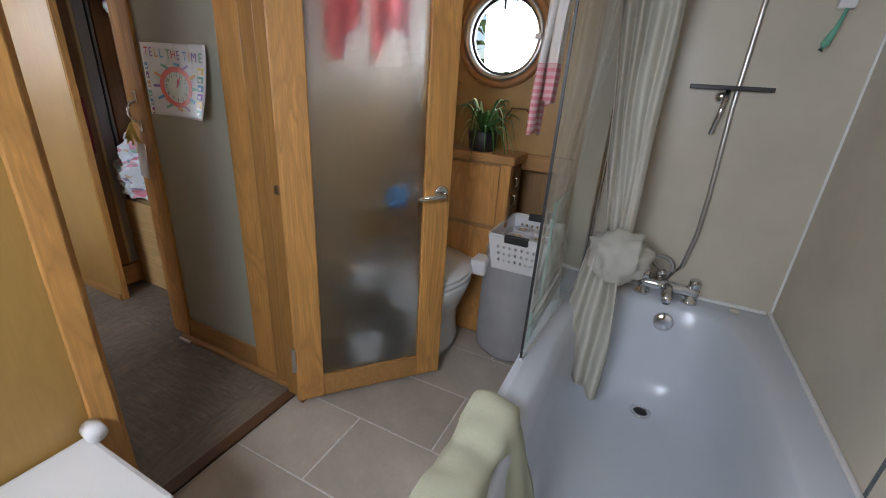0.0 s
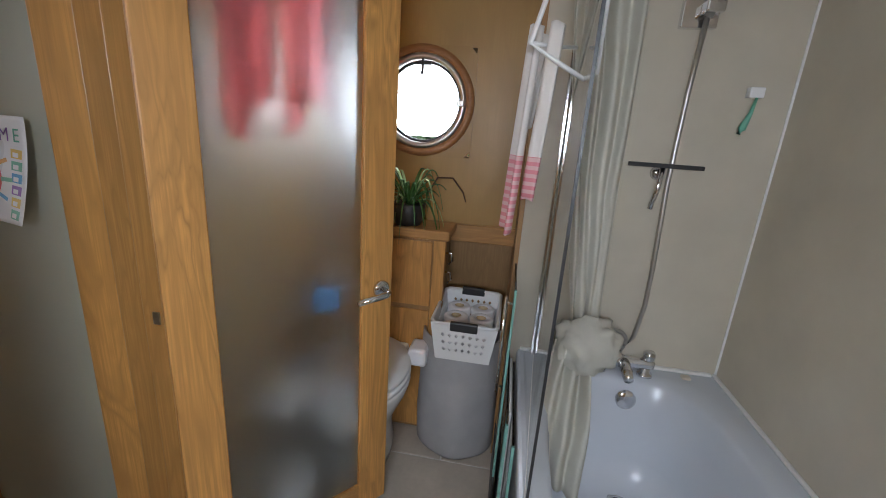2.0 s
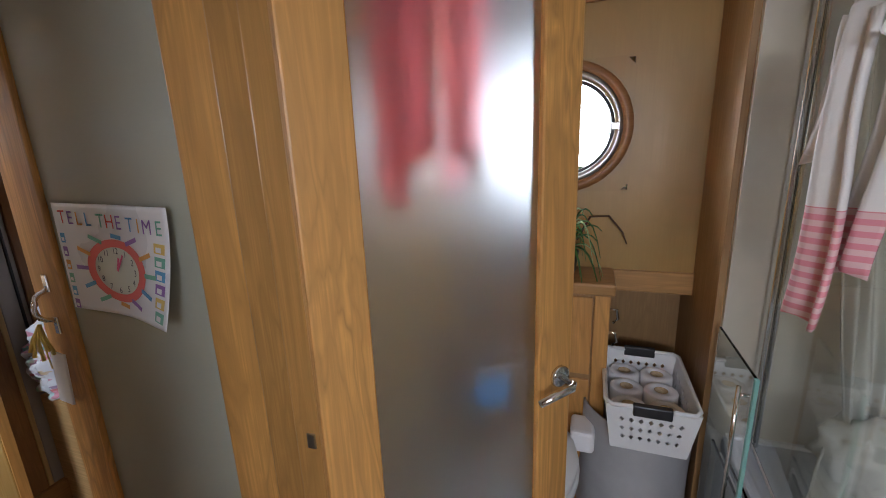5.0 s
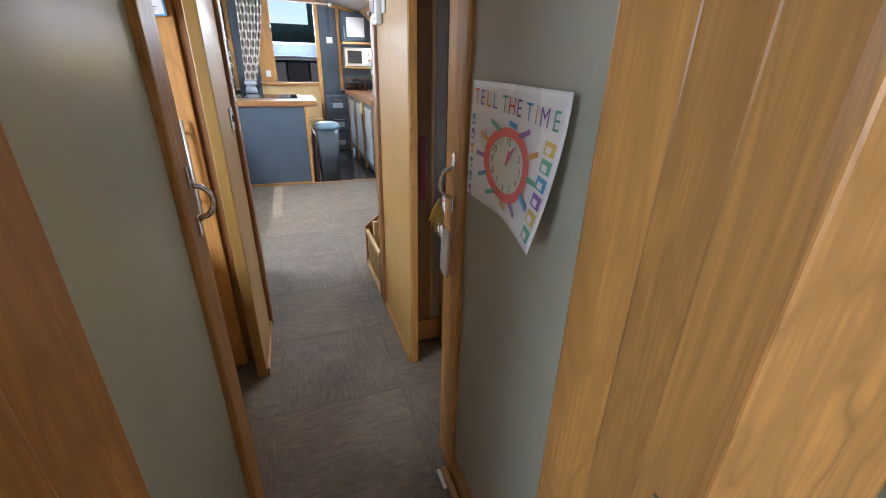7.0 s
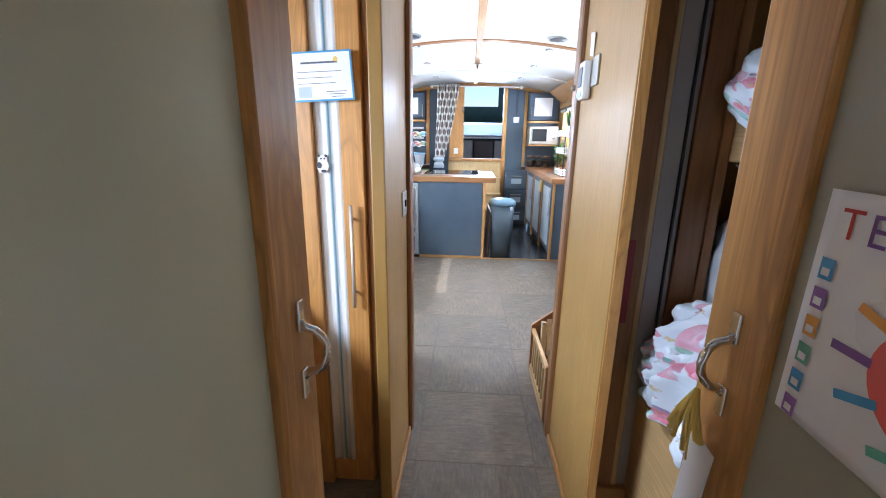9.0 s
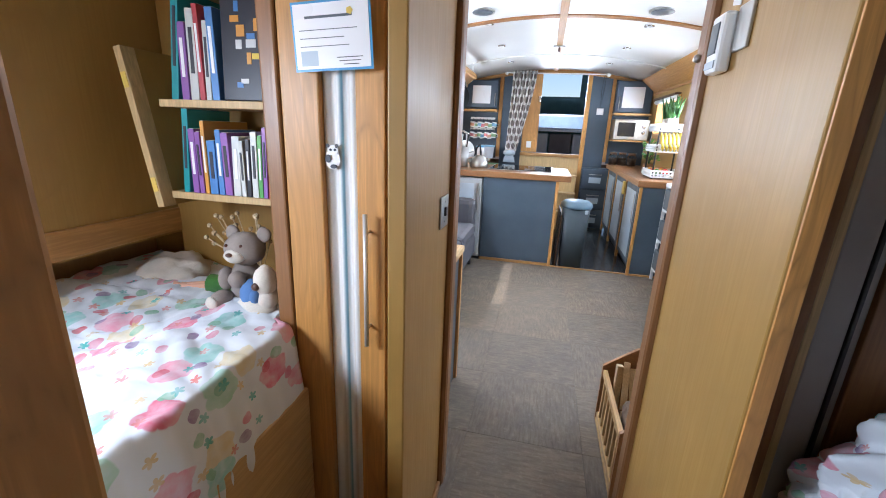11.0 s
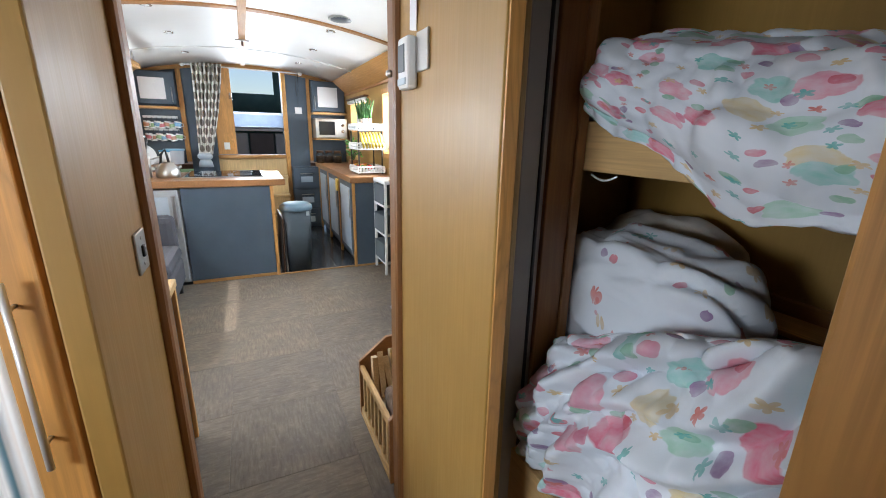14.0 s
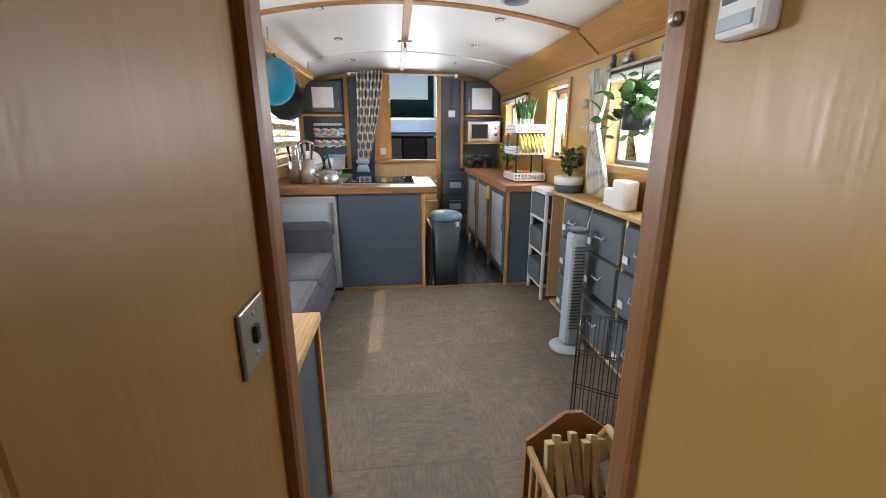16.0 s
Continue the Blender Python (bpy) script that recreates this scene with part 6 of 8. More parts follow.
part("backrest", bx(bmesh.new(), -5.70, -4.40, -0.64, -0.45, 0.32, 0.78, 0.06), SOFA, sofa)
for x, y in ((-5.74, 0.05), (-4.45, 0.05), (-5.74, -0.55), (-4.45, -0.55)):
    part("foot", lathe(bmesh.new(), [(0.022, 0.0), (0.026, 0.09)], (x, y, 0), 16), BLACK, sofa, "", True)

# ---------------------------------------------------------------- galley
def bar_handle(parent, x, y0, y1, z, out=0.022):
    part("handle", tube(bmesh.new(), [(x, y0, z), (x + out, y0, z), (x + out, y1, z), (x, y1, z)], 0.005, 8), STEEL, parent, "steel bar handle", True)


PEN = -5.94
pen = thing("peninsula_unit", (-6.3, 0.45, 0), "slate blue galley peninsula unit edged in oak", "kitchen unit")
slab("panel", -6.70, PEN, 0.125, 0.828, 0.03, 0.858, BLUE, pen)
slab("corner_post", -6.68, PEN + 0.008, 0.829, 0.857, 0.0, 0.858, OAK, pen)
slab("plinth", -6.68, PEN + 0.004, 0.125, 0.828, 0.001, 0.029, OAK_Y, pen)
top = tagged(part("worktop", bx(bmesh.new(), -6.78, PEN + 0.03, -0.52, 0.965, 0.860, 0.920, 0.008), WORKTOP), "oiled hardwood peninsula worktop with rounded corners", "worktop")
fridge = thing("fridge", (-6.2, -0.2, 0), "silver-grey undercounter fridge beside the peninsula", "fridge")
slab("body", -6.60, PEN - 0.02, -0.50, 0.118, 0.02, 0.845, FRIDGE, fridge)
slab("door", PEN - 0.019, PEN + 0.018, -0.50, 0.112, 0.05, 0.845, FRIDGE, fridge, "", 0.006)
slab("door_inset", PEN + 0.0185, PEN + 0.021, -0.44, 0.035, 0.12, 0.79, LIGHT_GREY, fridge, "pale door panel", 0.001)
part("door_handle", bx(bmesh.new(), PEN + 0.019, PEN + 0.04, 0.062, 0.088, 0.52, 0.80, 0.006), STEEL, fridge, "upright steel handle")
hob = thing("hob", (-6.45, 0.46, 0.92), "black glass hob with a steel edge set on the worktop", "hob")
slab("rim", -6.76, -6.14, 0.13, 0.80, 0.9205, 0.9275, STEEL, hob, "", 0.003)
slab("glass", -6.74, -6.16, 0.15, 0.78, 0.928, 0.933, BLACK_GLASS, hob, "", 0.001)
for dx, dy, r in ((-6.60, 0.30, 0.075), (-6.60, 0.62, 0.09), (-6.31, 0.30, 0.09), (-6.31, 0.62, 0.075)):
    part("ring_mark", ring(bmesh.new(), 0, 0, -0.0004, 0.0004, r - 0.003, r, 32), LIGHT_GREY, hob).data.transform(pose(dx, dy, 0.9336, 90))
kettle = thing("kettle", (-6.25, 0.02, 0.92), "brushed steel dome kettle with a black handle", "kettle")
part("body", lathe(bmesh.new(), [(0.088, 0.0), (0.094, 0.01), (0.092, 0.05), (0.076, 0.095), (0.045, 0.125), (0.012, 0.135)], (-6.25, 0.02, 0.921), 32), STEEL, kettle, "", True)
part("handle", tube(bmesh.new(), [(-6.25, -0.03, 1.03), (-6.25, -0.015, 1.12), (-6.25, 0.02, 1.16), (-6.25, 0.03, 1.10), (-6.25, 0.035, 1.05)], 0.011, 10), BLACK, kettle, "", True)
part("spout", tube(bmesh.new(), [(-6.25, 0.085, 0.985), (-6.25, 0.125, 1.02)], [0.016, 0.010], 10), STEEL, kettle, "", True)
for k, (x, y, h) in enumerate(((-6.28, -0.17, 0.21), (-6.40, -0.29, 0.19))):
    pot = thing("utensil_pot", (x, y, 0.92), "tall steel pot of black kitchen utensils", "utensil pot", "utensil pots")
    part("cup", lathe(bmesh.new(), [(0.062, 0), (0.066, 0.006), (0.066, h), (0.062, h), (0.060, 0.02)], (x, y, 0.921), 28), STEEL, pot, "", True)
    for j in range(5):
        a = j * 1.3 + k
        part("utensil", tube(bmesh.new(), [(x + 0.02 * math.cos(a), y + 0.02 * math.sin(a), 0.95), (x + 0.06 * math.cos(a), y + 0.055 * math.sin(a), 0.921 + h + 0.06), (x + 0.07 * math.cos(a), y + 0.065 * math.sin(a), 0.921 + h + 0.13)], [0.006, 0.007, 0.016], 8), BLACK if j % 2 else STEEL, pot, "", True)

# left run with rack, jars and hanging pans
leftrun = thing("kitchen_unit", (-7.4, -0.4, 0), "slate blue galley units along the cabin side", "kitchen unit")
slab("body", -8.09, -6.72, -0.69, -0.12, 0.004, 0.858, BLUE, leftrun)
tagged(part("worktop", bx(bmesh.new(), -8.095, -6.785, -0.695, -0.09, 0.860, 0.920, 0.006), WORKTOP), "oiled hardwood worktop along the cabin side", "worktop")
rackshelf = thing("jar_shelf", (-6.7, -0.5, 1.0), "three white wall shelves crowded with glass jars", "shelf")
for z in (1.06, 1.22, 1.38):
    slab("shelf", -7.30, -6.05, -0.545, -0.43, z, z + 0.012, WHITE, rackshelf)
for x in (-7.30, -6.05):
    slab("side", x - 0.006, x + 0.006, -0.545, -0.43, 0.93, 1.54, WHITE, rackshelf)
jar = thing("glass_jar", (0, 0, 0), "small lidded glass spice jar", "jar", "spice jars")
part("glass", lathe(bmesh.new(), [(0.028, 0.0), (0.031, 0.004), (0.031, 0.075), (0.024, 0.09)], (0, 0, 0), 14), JAR, jar, "", True)
part("content", lathe(bmesh.new(), [(0.026, 0.004), (0.027, 0.05), (0.01, 0.055)], (0, 0, 0), 12), FIREWOOD, jar, "dried spice inside", True)
part("lid", lathe(bmesh.new(), [(0.026, 0.09), (0.027, 0.105), (0.02, 0.108)], (0, 0, 0), 14), STEEL, jar, "", True)
spots = [(x, -0.485, z) for z in (1.072, 1.232, 1.392) for x in [-7.24 + 0.088 * i for i in range(14)]]
jar.matrix_basis = pose(*spots[0])
for s in spots[1:]:
    copy_thing(jar, pose(*s))
drain = thing("dish_rack", (-7.1, -0.35, 0.92), "wire dish rack stacked with white plates", "dish rack")
for k in range(8):
    part("wire", tube(bmesh.new(), [(-7.32 + 0.06 * k, -0.52, 0.935), (-7.32 + 0.06 * k, -0.52, 1.04), (-7.32 + 0.06 * k, -0.18, 1.04), (-7.32 + 0.06 * k, -0.18, 0.935)], 0.003, 6), STEEL, drain, "", True)
part("tray", bx(bmesh.new(), -7.36, -6.86, -0.54, -0.16, 0.921, 0.935, 0.004), STEEL, drain)
for k in range(5):
    pl = tagged(part("plate", lathe(bmesh.new(), [(0.04, 0), (0.075, 0.004), (0.115, 0.016), (0.117, 0.019), (0.07, 0.009), (0.01, 0.006)], (0, 0, 0), 32), CHINA, None, "", True), "white dinner plate standing in the rack", "plate", "plates in the rack")
    pl.data.transform(pose(-7.28 + 0.075 * k, -0.33, 1.055, 0, 74, 20))
tap = thing("kitchen_tap", (-7.0, -0.45, 0.92), "tall chrome kitchen tap", "tap")
part("spout", tube(bmesh.new(), [(-6.82, -0.38, 0.921), (-6.82, -0.38, 1.20), (-6.82, -0.35, 1.27), (-6.82, -0.28, 1.29), (-6.82, -0.21, 1.26), (-6.82, -0.20, 1.20)], 0.012, 12), CHROME, tap, "", True)
part("lever", tube(bmesh.new(), [(-6.82, -0.38, 0.97), (-6.76, -0.38, 1.00)], 0.008, 8), CHROME, tap, "", True)
rail = thing("pan_rail", (-6.2, -0.2, 1.9), "oak pan rail with hooks under the ceiling", "rail")
part("bar", bx(bmesh.new(), -7.1, -5.45, -0.235, -0.195, 1.90, 1.945, 0.006), OAK_X, rail)
for x in (-5.6, -6.9):
    part("hanger", tube(bmesh.new(), [(x, -0.215, 1.94), (x, -0.215, ceiling_z(-0.215))], 0.006, 8), STEEL, rail, "", True)
for x in (-5.5, -5.72, -5.95, -6.15, -6.35):
    part("hook", tube(bmesh.new(), [(x, -0.215, 1.90), (x, -0.215, 1.875), (x, -0.20, 1.865), (x, -0.195, 1.88)], 0.004, 6), STEEL, rail, "", True)


def pan(x, z, r, material, label, deep=0.045, turn=12):
    p = thing("frying_pan", (x, -0.2, z), label, "frying pan", "hanging pans")
    m = pose(x, -0.215, z, 0, 90, 0) @ pose(0, 0, 0, turn, 0, 0)
    part("bowl", lathe(bmesh.new(), [(r * 0.72, 0), (r * 0.78, 0.004), (r, deep), (r * 0.985, deep + 0.003), (r * 0.74, 0.008), (0.01, 0.007)], (0, 0, 0), 40), material, p, "", True).data.transform(m)
    part("handle", tube(bmesh.new(), [(x, -0.215, z + r * 0.97), (x, -0.215, z + r + 0.03), (x, -0.21, 1.872)], 0.008, 8), BLACK, p, "", True)
    return p


pan(-5.70, 1.705, 0.162, TEAL_PAN, "teal round pan lid hanging from the rail")
pan(-5.93, 1.60, 0.150, BLACK, "black frying pan hanging behind the teal lid", 0.05, -10)
p3 = pan(-6.15, 1.72, 0.10, STEEL, "small steel pan hanging on the rail", 0.06, 8)
part("pan_disc", lathe(bmesh.new(), [(0.10, -0.004), (0.085, -0.007), (0.01, -0.008)], (0, 0, 0), 32), STEEL, None, "", True)
disc_ob = bpy.data.objects["pan_disc"]
disc_ob.data.transform(pose(-5.93, -0.215, 1.60, 0, 90, 0) @ pose(0, 0, 0, -10, 0, 0) @ Matrix.Translation((0, 0, -0.001)))
tagged(disc_ob, "round steel lid hung flat behind the pans", "pan lid")

# galley bulkhead at the stern end
BK = STERN
def wall_piece(name, y0, y1, z0, z1, mt, lb, x0=BK - 0.06, x1=BK):
    return setting(name, x0, x1, y0, y1, z0, z1, mt, lb, "wall", 0.002)


wall_piece("wall_stern_left", MID - HALF_LOW, -0.022, 0.92, 2.16, BLUE, "slate blue galley bulkhead")
wall_piece("wall_stern_panel_left", 0.032, 0.335, 0.0, 2.16, BLUE, "slate blue galley bulkhead beside the stern hatch")
wall_piece("wall_stern_panel_right", 1.225, 1.487, 0.0, 2.14, BLUE, "slate blue galley bulkhead beside the microwave")
wall_piece("wall_stern_right", 1.532, MID + HALF_LOW, 0.92, 2.12, BLUE, "slate blue galley bulkhead behind the microwave")
wall_piece("wall_stern_below", 0.336, 1.168, 0.0, 0.975, PALE, "pale wooden panel under the stern hatch")
for nm, y0, y1, z0 in (("trim_stern_a", -0.021, 0.031, 0.94), ("trim_stern_b", 1.168, 1.224, 0.0), ("trim_stern_c", 1.488, 1.531, 0.94)):
    setting(nm, BK - 0.06, BK + 0.02, y0, y1, z0, 2.14, OAK, "honey oak post of the galley bulkhead", "trim", 0.004)
setting("hatch_sill", BK - 0.08, BK + 0.03, 0.336, 1.167, 0.976, 1.022, OAK_Y, "oak sill of the stern hatch", "sill", 0.006)
setting("hatch_head", BK - 0.06, BK + 0.012, 0.336, 1.167, 2.115, 2.15, OAK_Y, "oak head of the stern hatch", "trim", 0.004)
leaf = thing("door_4", (BK, 0.45, 1.02), "honey oak stern hatch leaf folded open", "hatch door", "", "structure")
LM = pose(BK - 0.01, 0.345, 0, 0, 0, 12)
part("board", bx(bmesh.new(), -0.025, 0.0, 0.0, 0.225, 1.03, 2.11, 0.004, LM), OAK, leaf)
part("socket_plate", bx(bmesh.new(), 0.001, 0.008, 0.07, 0.14, 1.09, 1.18, 0.003, LM), WHITE, leaf, "white socket plate")
part("latch", bx(bmesh.new(), 0.001, 0.016, 0.19, 0.222, 1.72, 1.80, 0.003, LM), CHROME, leaf, "chrome latch")
step = thing("companion_steps", (BK + 0.2, 0.85, 0), "pale wooden steps under the stern hatch", "steps")
for k, (d, h) in enumerate(((0.42, 0.26), (0.24, 0.50), (0.10, 0.74))):
    slab("tread", BK + 0.002, BK + d, 0.80, 1.166, h - 0.03, h, PALE, step, "", 0.005)
    slab("riser", BK + d - 0.03, BK + d - 0.012, 0.81, 1.16, h - 0.26 if k else 0.002, h - 0.031, PALE, step)

rod = thing("curtain_rod", (BK + 0.07, 0.7, 2.08), "white curtain rod with ball ends over the stern hatch", "curtain rod")
part("bar", tube(bmesh.new(), [(BK + 0.09, 0.085, 2.088), (BK + 0.09, 1.395, 2.076)], 0.009, 12), WHITE, rod, "", True)
for y, z in ((0.07, 2.088), (1.41, 2.076)):
    bm = bmesh.new()
    bmesh.ops.create_uvsphere(bm, u_segments=20, v_segments=12, radius=0.028, matrix=Matrix.Translation((BK + 0.09, y, z)))
    part("finial", bm, WHITE, rod, "", True)
for y in (0.16, 1.32):
    part("bracket", tube(bmesh.new(), [(BK + 0.001, y, 2.08), (BK + 0.09, y, 2.082)], 0.006, 8), WHITE, rod, "", True)
drape = thing("curtain", (BK + 0.1, 0.3, 1.0), "patterned brown and cream curtain tied low beside the hatch", "curtain")


def drape_point(u, v):
    z = 2.115 - v * 1.10
    t = v ** 1.3
    half = 0.165 * (1 - t) + 0.075 * t
    mid = 0.325 * (1 - t) + 0.20 * t
    return (BK + 0.10 + 0.028 * (1 - 0.5 * t) * math.sin(u * 46), mid + (u - 0.5) * 2 * half, z)


part("cloth", sheet(bmesh.new(), 120, 16, drape_point), DOTS, drape, "", True, 0.003)
part("tie", lathe(bmesh.new(), [(0.062, 0), (0.078, 0.02), (0.078, 0.05), (0.062, 0.07)], (BK + 0.10, 0.19, 0.975), 24, (0.7, 1.1)), LIGHT_GREY, drape, "pale cloth tie", True)
part("hem", lathe(bmesh.new(), [(0.085, 0), (0.075, 0.06), (0.055, 0.10)], (BK + 0.10, 0.19, 0.875), 24, (0.6, 1.0)), LIGHT_GREY, drape, "", True)

for nm, y0, y1, z0, z1, lab in (("wall_cupboard", -0.475, -0.035, 1.615, 1.99, "slate blue wall cupboard with a pale panel, left bay"), ("wall_cupboard", 1.54, 1.985, 1.605, 2.0, "slate blue wall cupboard with a pale panel over the microwave")):
    cb = thing(nm, (BK, (y0 + y1) / 2, z0), lab.replace(", left bay", ""), "cupboard", "galley wall cupboards")
    slab("body", BK + 0.001, BK + 0.09, y0, y1, z0, z1, BLUE, cb)
    slab("door", BK + 0.091, BK + 0.112, y0 + 0.005, y1 - 0.005, z0 + 0.005, z1 - 0.005, BLUE, cb, "", 0.004)
    slab("door_panel", BK + 0.1125, BK + 0.1155, y0 + 0.08, y1 - 0.10, z0 + 0.06, z1 - 0.075, PAPER, cb, "pale inset panel", 0.001)
    yy = y1 - 0.035 if y0 < 0 else y0 + 0.04
    part("handle", tube(bmesh.new(), [(BK + 0.135, yy, z0 + 0.03), (BK + 0.135, yy, z0 + 0.20)], 0.005, 8), STEEL, cb, "", True)
    part("stud", tube(bmesh.new(), [(BK + 0.11, yy, z0 + 0.05), (BK + 0.135, yy, z0 + 0.05)], 0.004, 6), STEEL, cb, "", True)
for y0, y1 in ((-0.545, -0.022), (1.532, 1.99)):
    tagged(slab("wall_shelf", BK + 0.001, BK + 0.22, y0, y1, 1.565, 1.594, OAK_Y), "honey oak shelf across the galley bay", "shelf", "galley bay shelves")
mw = thing("microwave", (BK + 0.2, 1.77, 1.25), "silver microwave with a dark door on its shelf", "microwave")
slab("body", BK + 0.005, BK + 0.30, 1.545, 1.965, 1.255, 1.515, STEEL, mw, "", 0.006)
slab("door", BK + 0.301, BK + 0.316, 1.55, 1.83, 1.262, 1.508, STEEL, mw, "", 0.004)
slab("door_glass", BK + 0.3165, BK + 0.319, 1.585, 1.795, 1.30, 1.475, BLACK_GLASS, mw, "dark door glass", 0.001)
for z in (1.43, 1.35):
    part("knob", lathe(bmesh.new(), [(0.022, 0), (0.018, 0.018), (0.005, 0.02)], (0, 0, 0), 20), CHROME, mw, "", True).data.transform(pose(BK + 0.3015, 1.90, z, 0, 90))
tagged(slab("wall_shelf", BK + 0.001, BK + 0.30, 1.535, 1.985, 1.232, 1.252, OAK_Y), "oak shelf carrying the microwave", "shelf")
bigjar = thing("storage_jar", (0, 0, 0), "lidded glass storage jar on the worktop", "jar", "storage jars")
part("glass", lathe(bmesh.new(), [(0.05, 0), (0.056, 0.006), (0.056, 0.12), (0.045, 0.14)], (0, 0, 0), 20), JAR, bigjar, "", True)
part("content", lathe(bmesh.new(), [(0.048, 0.004), (0.05, 0.09), (0.02, 0.095)], (0, 0, 0), 16), BARK, bigjar, "dark contents", True)
part("lid", lathe(bmesh.new(), [(0.047, 0.14), (0.05, 0.165), (0.03, 0.168)], (0, 0, 0), 20), DARK, bigjar, "", True)
bigjar.matrix_basis = pose(BK + 0.18, 1.60, 0.921)
copy_thing(bigjar, pose(BK + 0.16, 1.72, 0.921))
copy_thing(bigjar, pose(BK + 0.22, 1.83, 0.921))
tub = thing("storage_tub", (BK + 0.16, -0.13, 0.921), "pale blue plastic tub full of kitchen things", "tub")
part("body", lathe(bmesh.new(), [(0.085, 0.0), (0.09, 0.006), (0.105, 0.17), (0.11, 0.175), (0.10, 0.178), (0.085, 0.02)], (BK + 0.16, -0.13, 0.921), 28), ACRYLIC, tub, "", True)
part("rim", lathe(bmesh.new(), [(0.106, 0.160), (0.113, 0.165), (0.113, 0.18), (0.106, 0.182)], (BK + 0.16, -0.13, 0.921), 28), plain("pale_blue_rim", (0.25, 0.48, 0.66), 0.35), tub, "", True)
for k in range(4):
    tagged(part("bowl", lathe(bmesh.new(), [(0.03, 0), (0.055, 0.012), (0.075, 0.045), (0.072, 0.046), (0.05, 0.016), (0.01, 0.008)], (BK + 0.18, -0.36, 0.921 + 0.016 * k), 28), CHINA, None, "", True), "white china bowl in a stack on the worktop", "bowl", "stacked bowls")
hooks = thing("mug_rack", (BK + 0.05, -0.25, 1.45), "white wire mug rack on the bulkhead", "mug rack")
part("bar", bx(bmesh.new(), BK + 0.002, BK + 0.02, -0.42, -0.06, 1.46, 1.49, 0.003), WHITE, hooks)
glazes = [plain("tan_glaze", (0.55, 0.30, 0.20), 0.2), plain("rose_glaze", (0.62, 0.22, 0.24), 0.2), plain("sky_glaze", (0.22, 0.42, 0.60), 0.2), plain("leaf_glaze", (0.30, 0.45, 0.25), 0.2)]
for g, (glaze, hue) in enumerate(zip(glazes, ("tan", "rose", "sky blue", "leaf green"))):
    mug = thing("mug", (0, 0, 0), "white mug with a %s glazed band, hanging from the rack" % hue, "mug", "hanging mugs")
    part("cup", lathe(bmesh.new(), [(0.028, 0), (0.036, 0.005), (0.038, 0.075), (0.034, 0.076), (0.033, 0.01)], (0, 0, 0), 20), CHINA, mug, "", True)
    part("handle", tube(bmesh.new(), [(0.036, 0, 0.06), (0.06, 0, 0.055), (0.06, 0, 0.025), (0.036, 0, 0.02)], 0.005, 8), CHINA, mug, "", True)
    part("band", lathe(bmesh.new(), [(0.0375, 0.018), (0.0388, 0.020), (0.0388, 0.058), (0.0375, 0.060)], (0, 0, 0), 20), glaze, mug, hue + " glazed band", True)
    places = [(k, row) for row in (0, 1) for k in range(7) if (3 * k + row) % 4 == g]
    for n_, (k, row) in enumerate(places):
        m = pose(BK + 0.07, -0.38 + 0.052 * k, 1.35 - 0.015 * (k % 2) - 0.145 * row, 0, 8 * (-1) ** k, 40 + 10 * k)
        if n_:
            copy_thing(mug, m)
        else:
            mug.matrix_basis = m
part("bar", bx(bmesh.new(), BK + 0.002, BK + 0.02, -0.42, -0.06, 1.315, 1.34, 0.003), WHITE, hooks)
for k in range(14):
    yy, zz = -0.38 + 0.052 * (k % 7), 1.47 - 0.145 * (k // 7)
    part("hook", tube(bmesh.new(), [(BK + 0.02, yy, zz), (BK + 0.055, yy, zz - 0.015), (BK + 0.06, yy, zz - 0.05)], 0.003, 6), BLACK, hooks, "", True)
tub = thing("food_tub", (BK + 0.15, -0.15, 0.92), "white lidded food tub on the worktop", "tub")
part("body", lathe(bmesh.new(), [(0.07, 0), (0.085, 0.15)], (BK + 0.18, -0.20, 0.921), 24), WHITE, tub, "", True)
part("lid", lathe(bmesh.new(), [(0.09, 0.15), (0.09, 0.165), (0.05, 0.17)], (BK + 0.18, -0.20, 0.921), 24), PRINTS["blue"], tub, "blue lid", True)
lan = thing("lanyard_tag", (BK + 0.01, 1.37, 1.62), "white tag hanging on a black lanyard from the rod", "tag")
part("cord", tube(bmesh.new(), [(BK + 0.09, 1.36, 2.08), (BK + 0.012, 1.355, 1.88), (BK + 0.012, 1.37, 1.66), (BK + 0.012, 1.385, 1.88), (BK + 0.09, 1.38, 2.08)], 0.004, 6), BLACK, lan, "", True)
part("card", bx(bmesh.new(), BK + 0.006, BK + 0.014, 1.325, 1.415, 1.57, 1.655, 0.003), PAPER, lan)

drawers = thing("drawer_unit", (BK + 0.1, 1.45, 0), "slate blue three-drawer unit with steel handles and label plates", "drawer unit")
slab("carcass", BK + 0.001, BK + 0.10, 1.228, 1.585, 0.004, 0.858, BLUE, drawers)
for z0, z1 in ((0.05, 0.27), (0.285, 0.55), (0.565, 0.84)):
    dr = slab("drawer", BK + 0.101, BK + 0.122, 1.235, 1.578, z0, z1, BLUE, drawers, "", 0.004)
    zz = z1 - 0.07
    part("handle", tube(bmesh.new(), [(BK + 0.122, 1.33, zz), (BK + 0.145, 1.33, zz), (BK + 0.145, 1.49, zz), (BK + 0.122, 1.49, zz)], 0.005, 8), STEEL, dr, "", True)
    part("label_plate", bx(bmesh.new(), BK + 0.1225, BK + 0.125, 1.33, 1.49, zz - 0.12, zz - 0.04, 0.001), LIGHT_GREY, dr, "pale label plate")

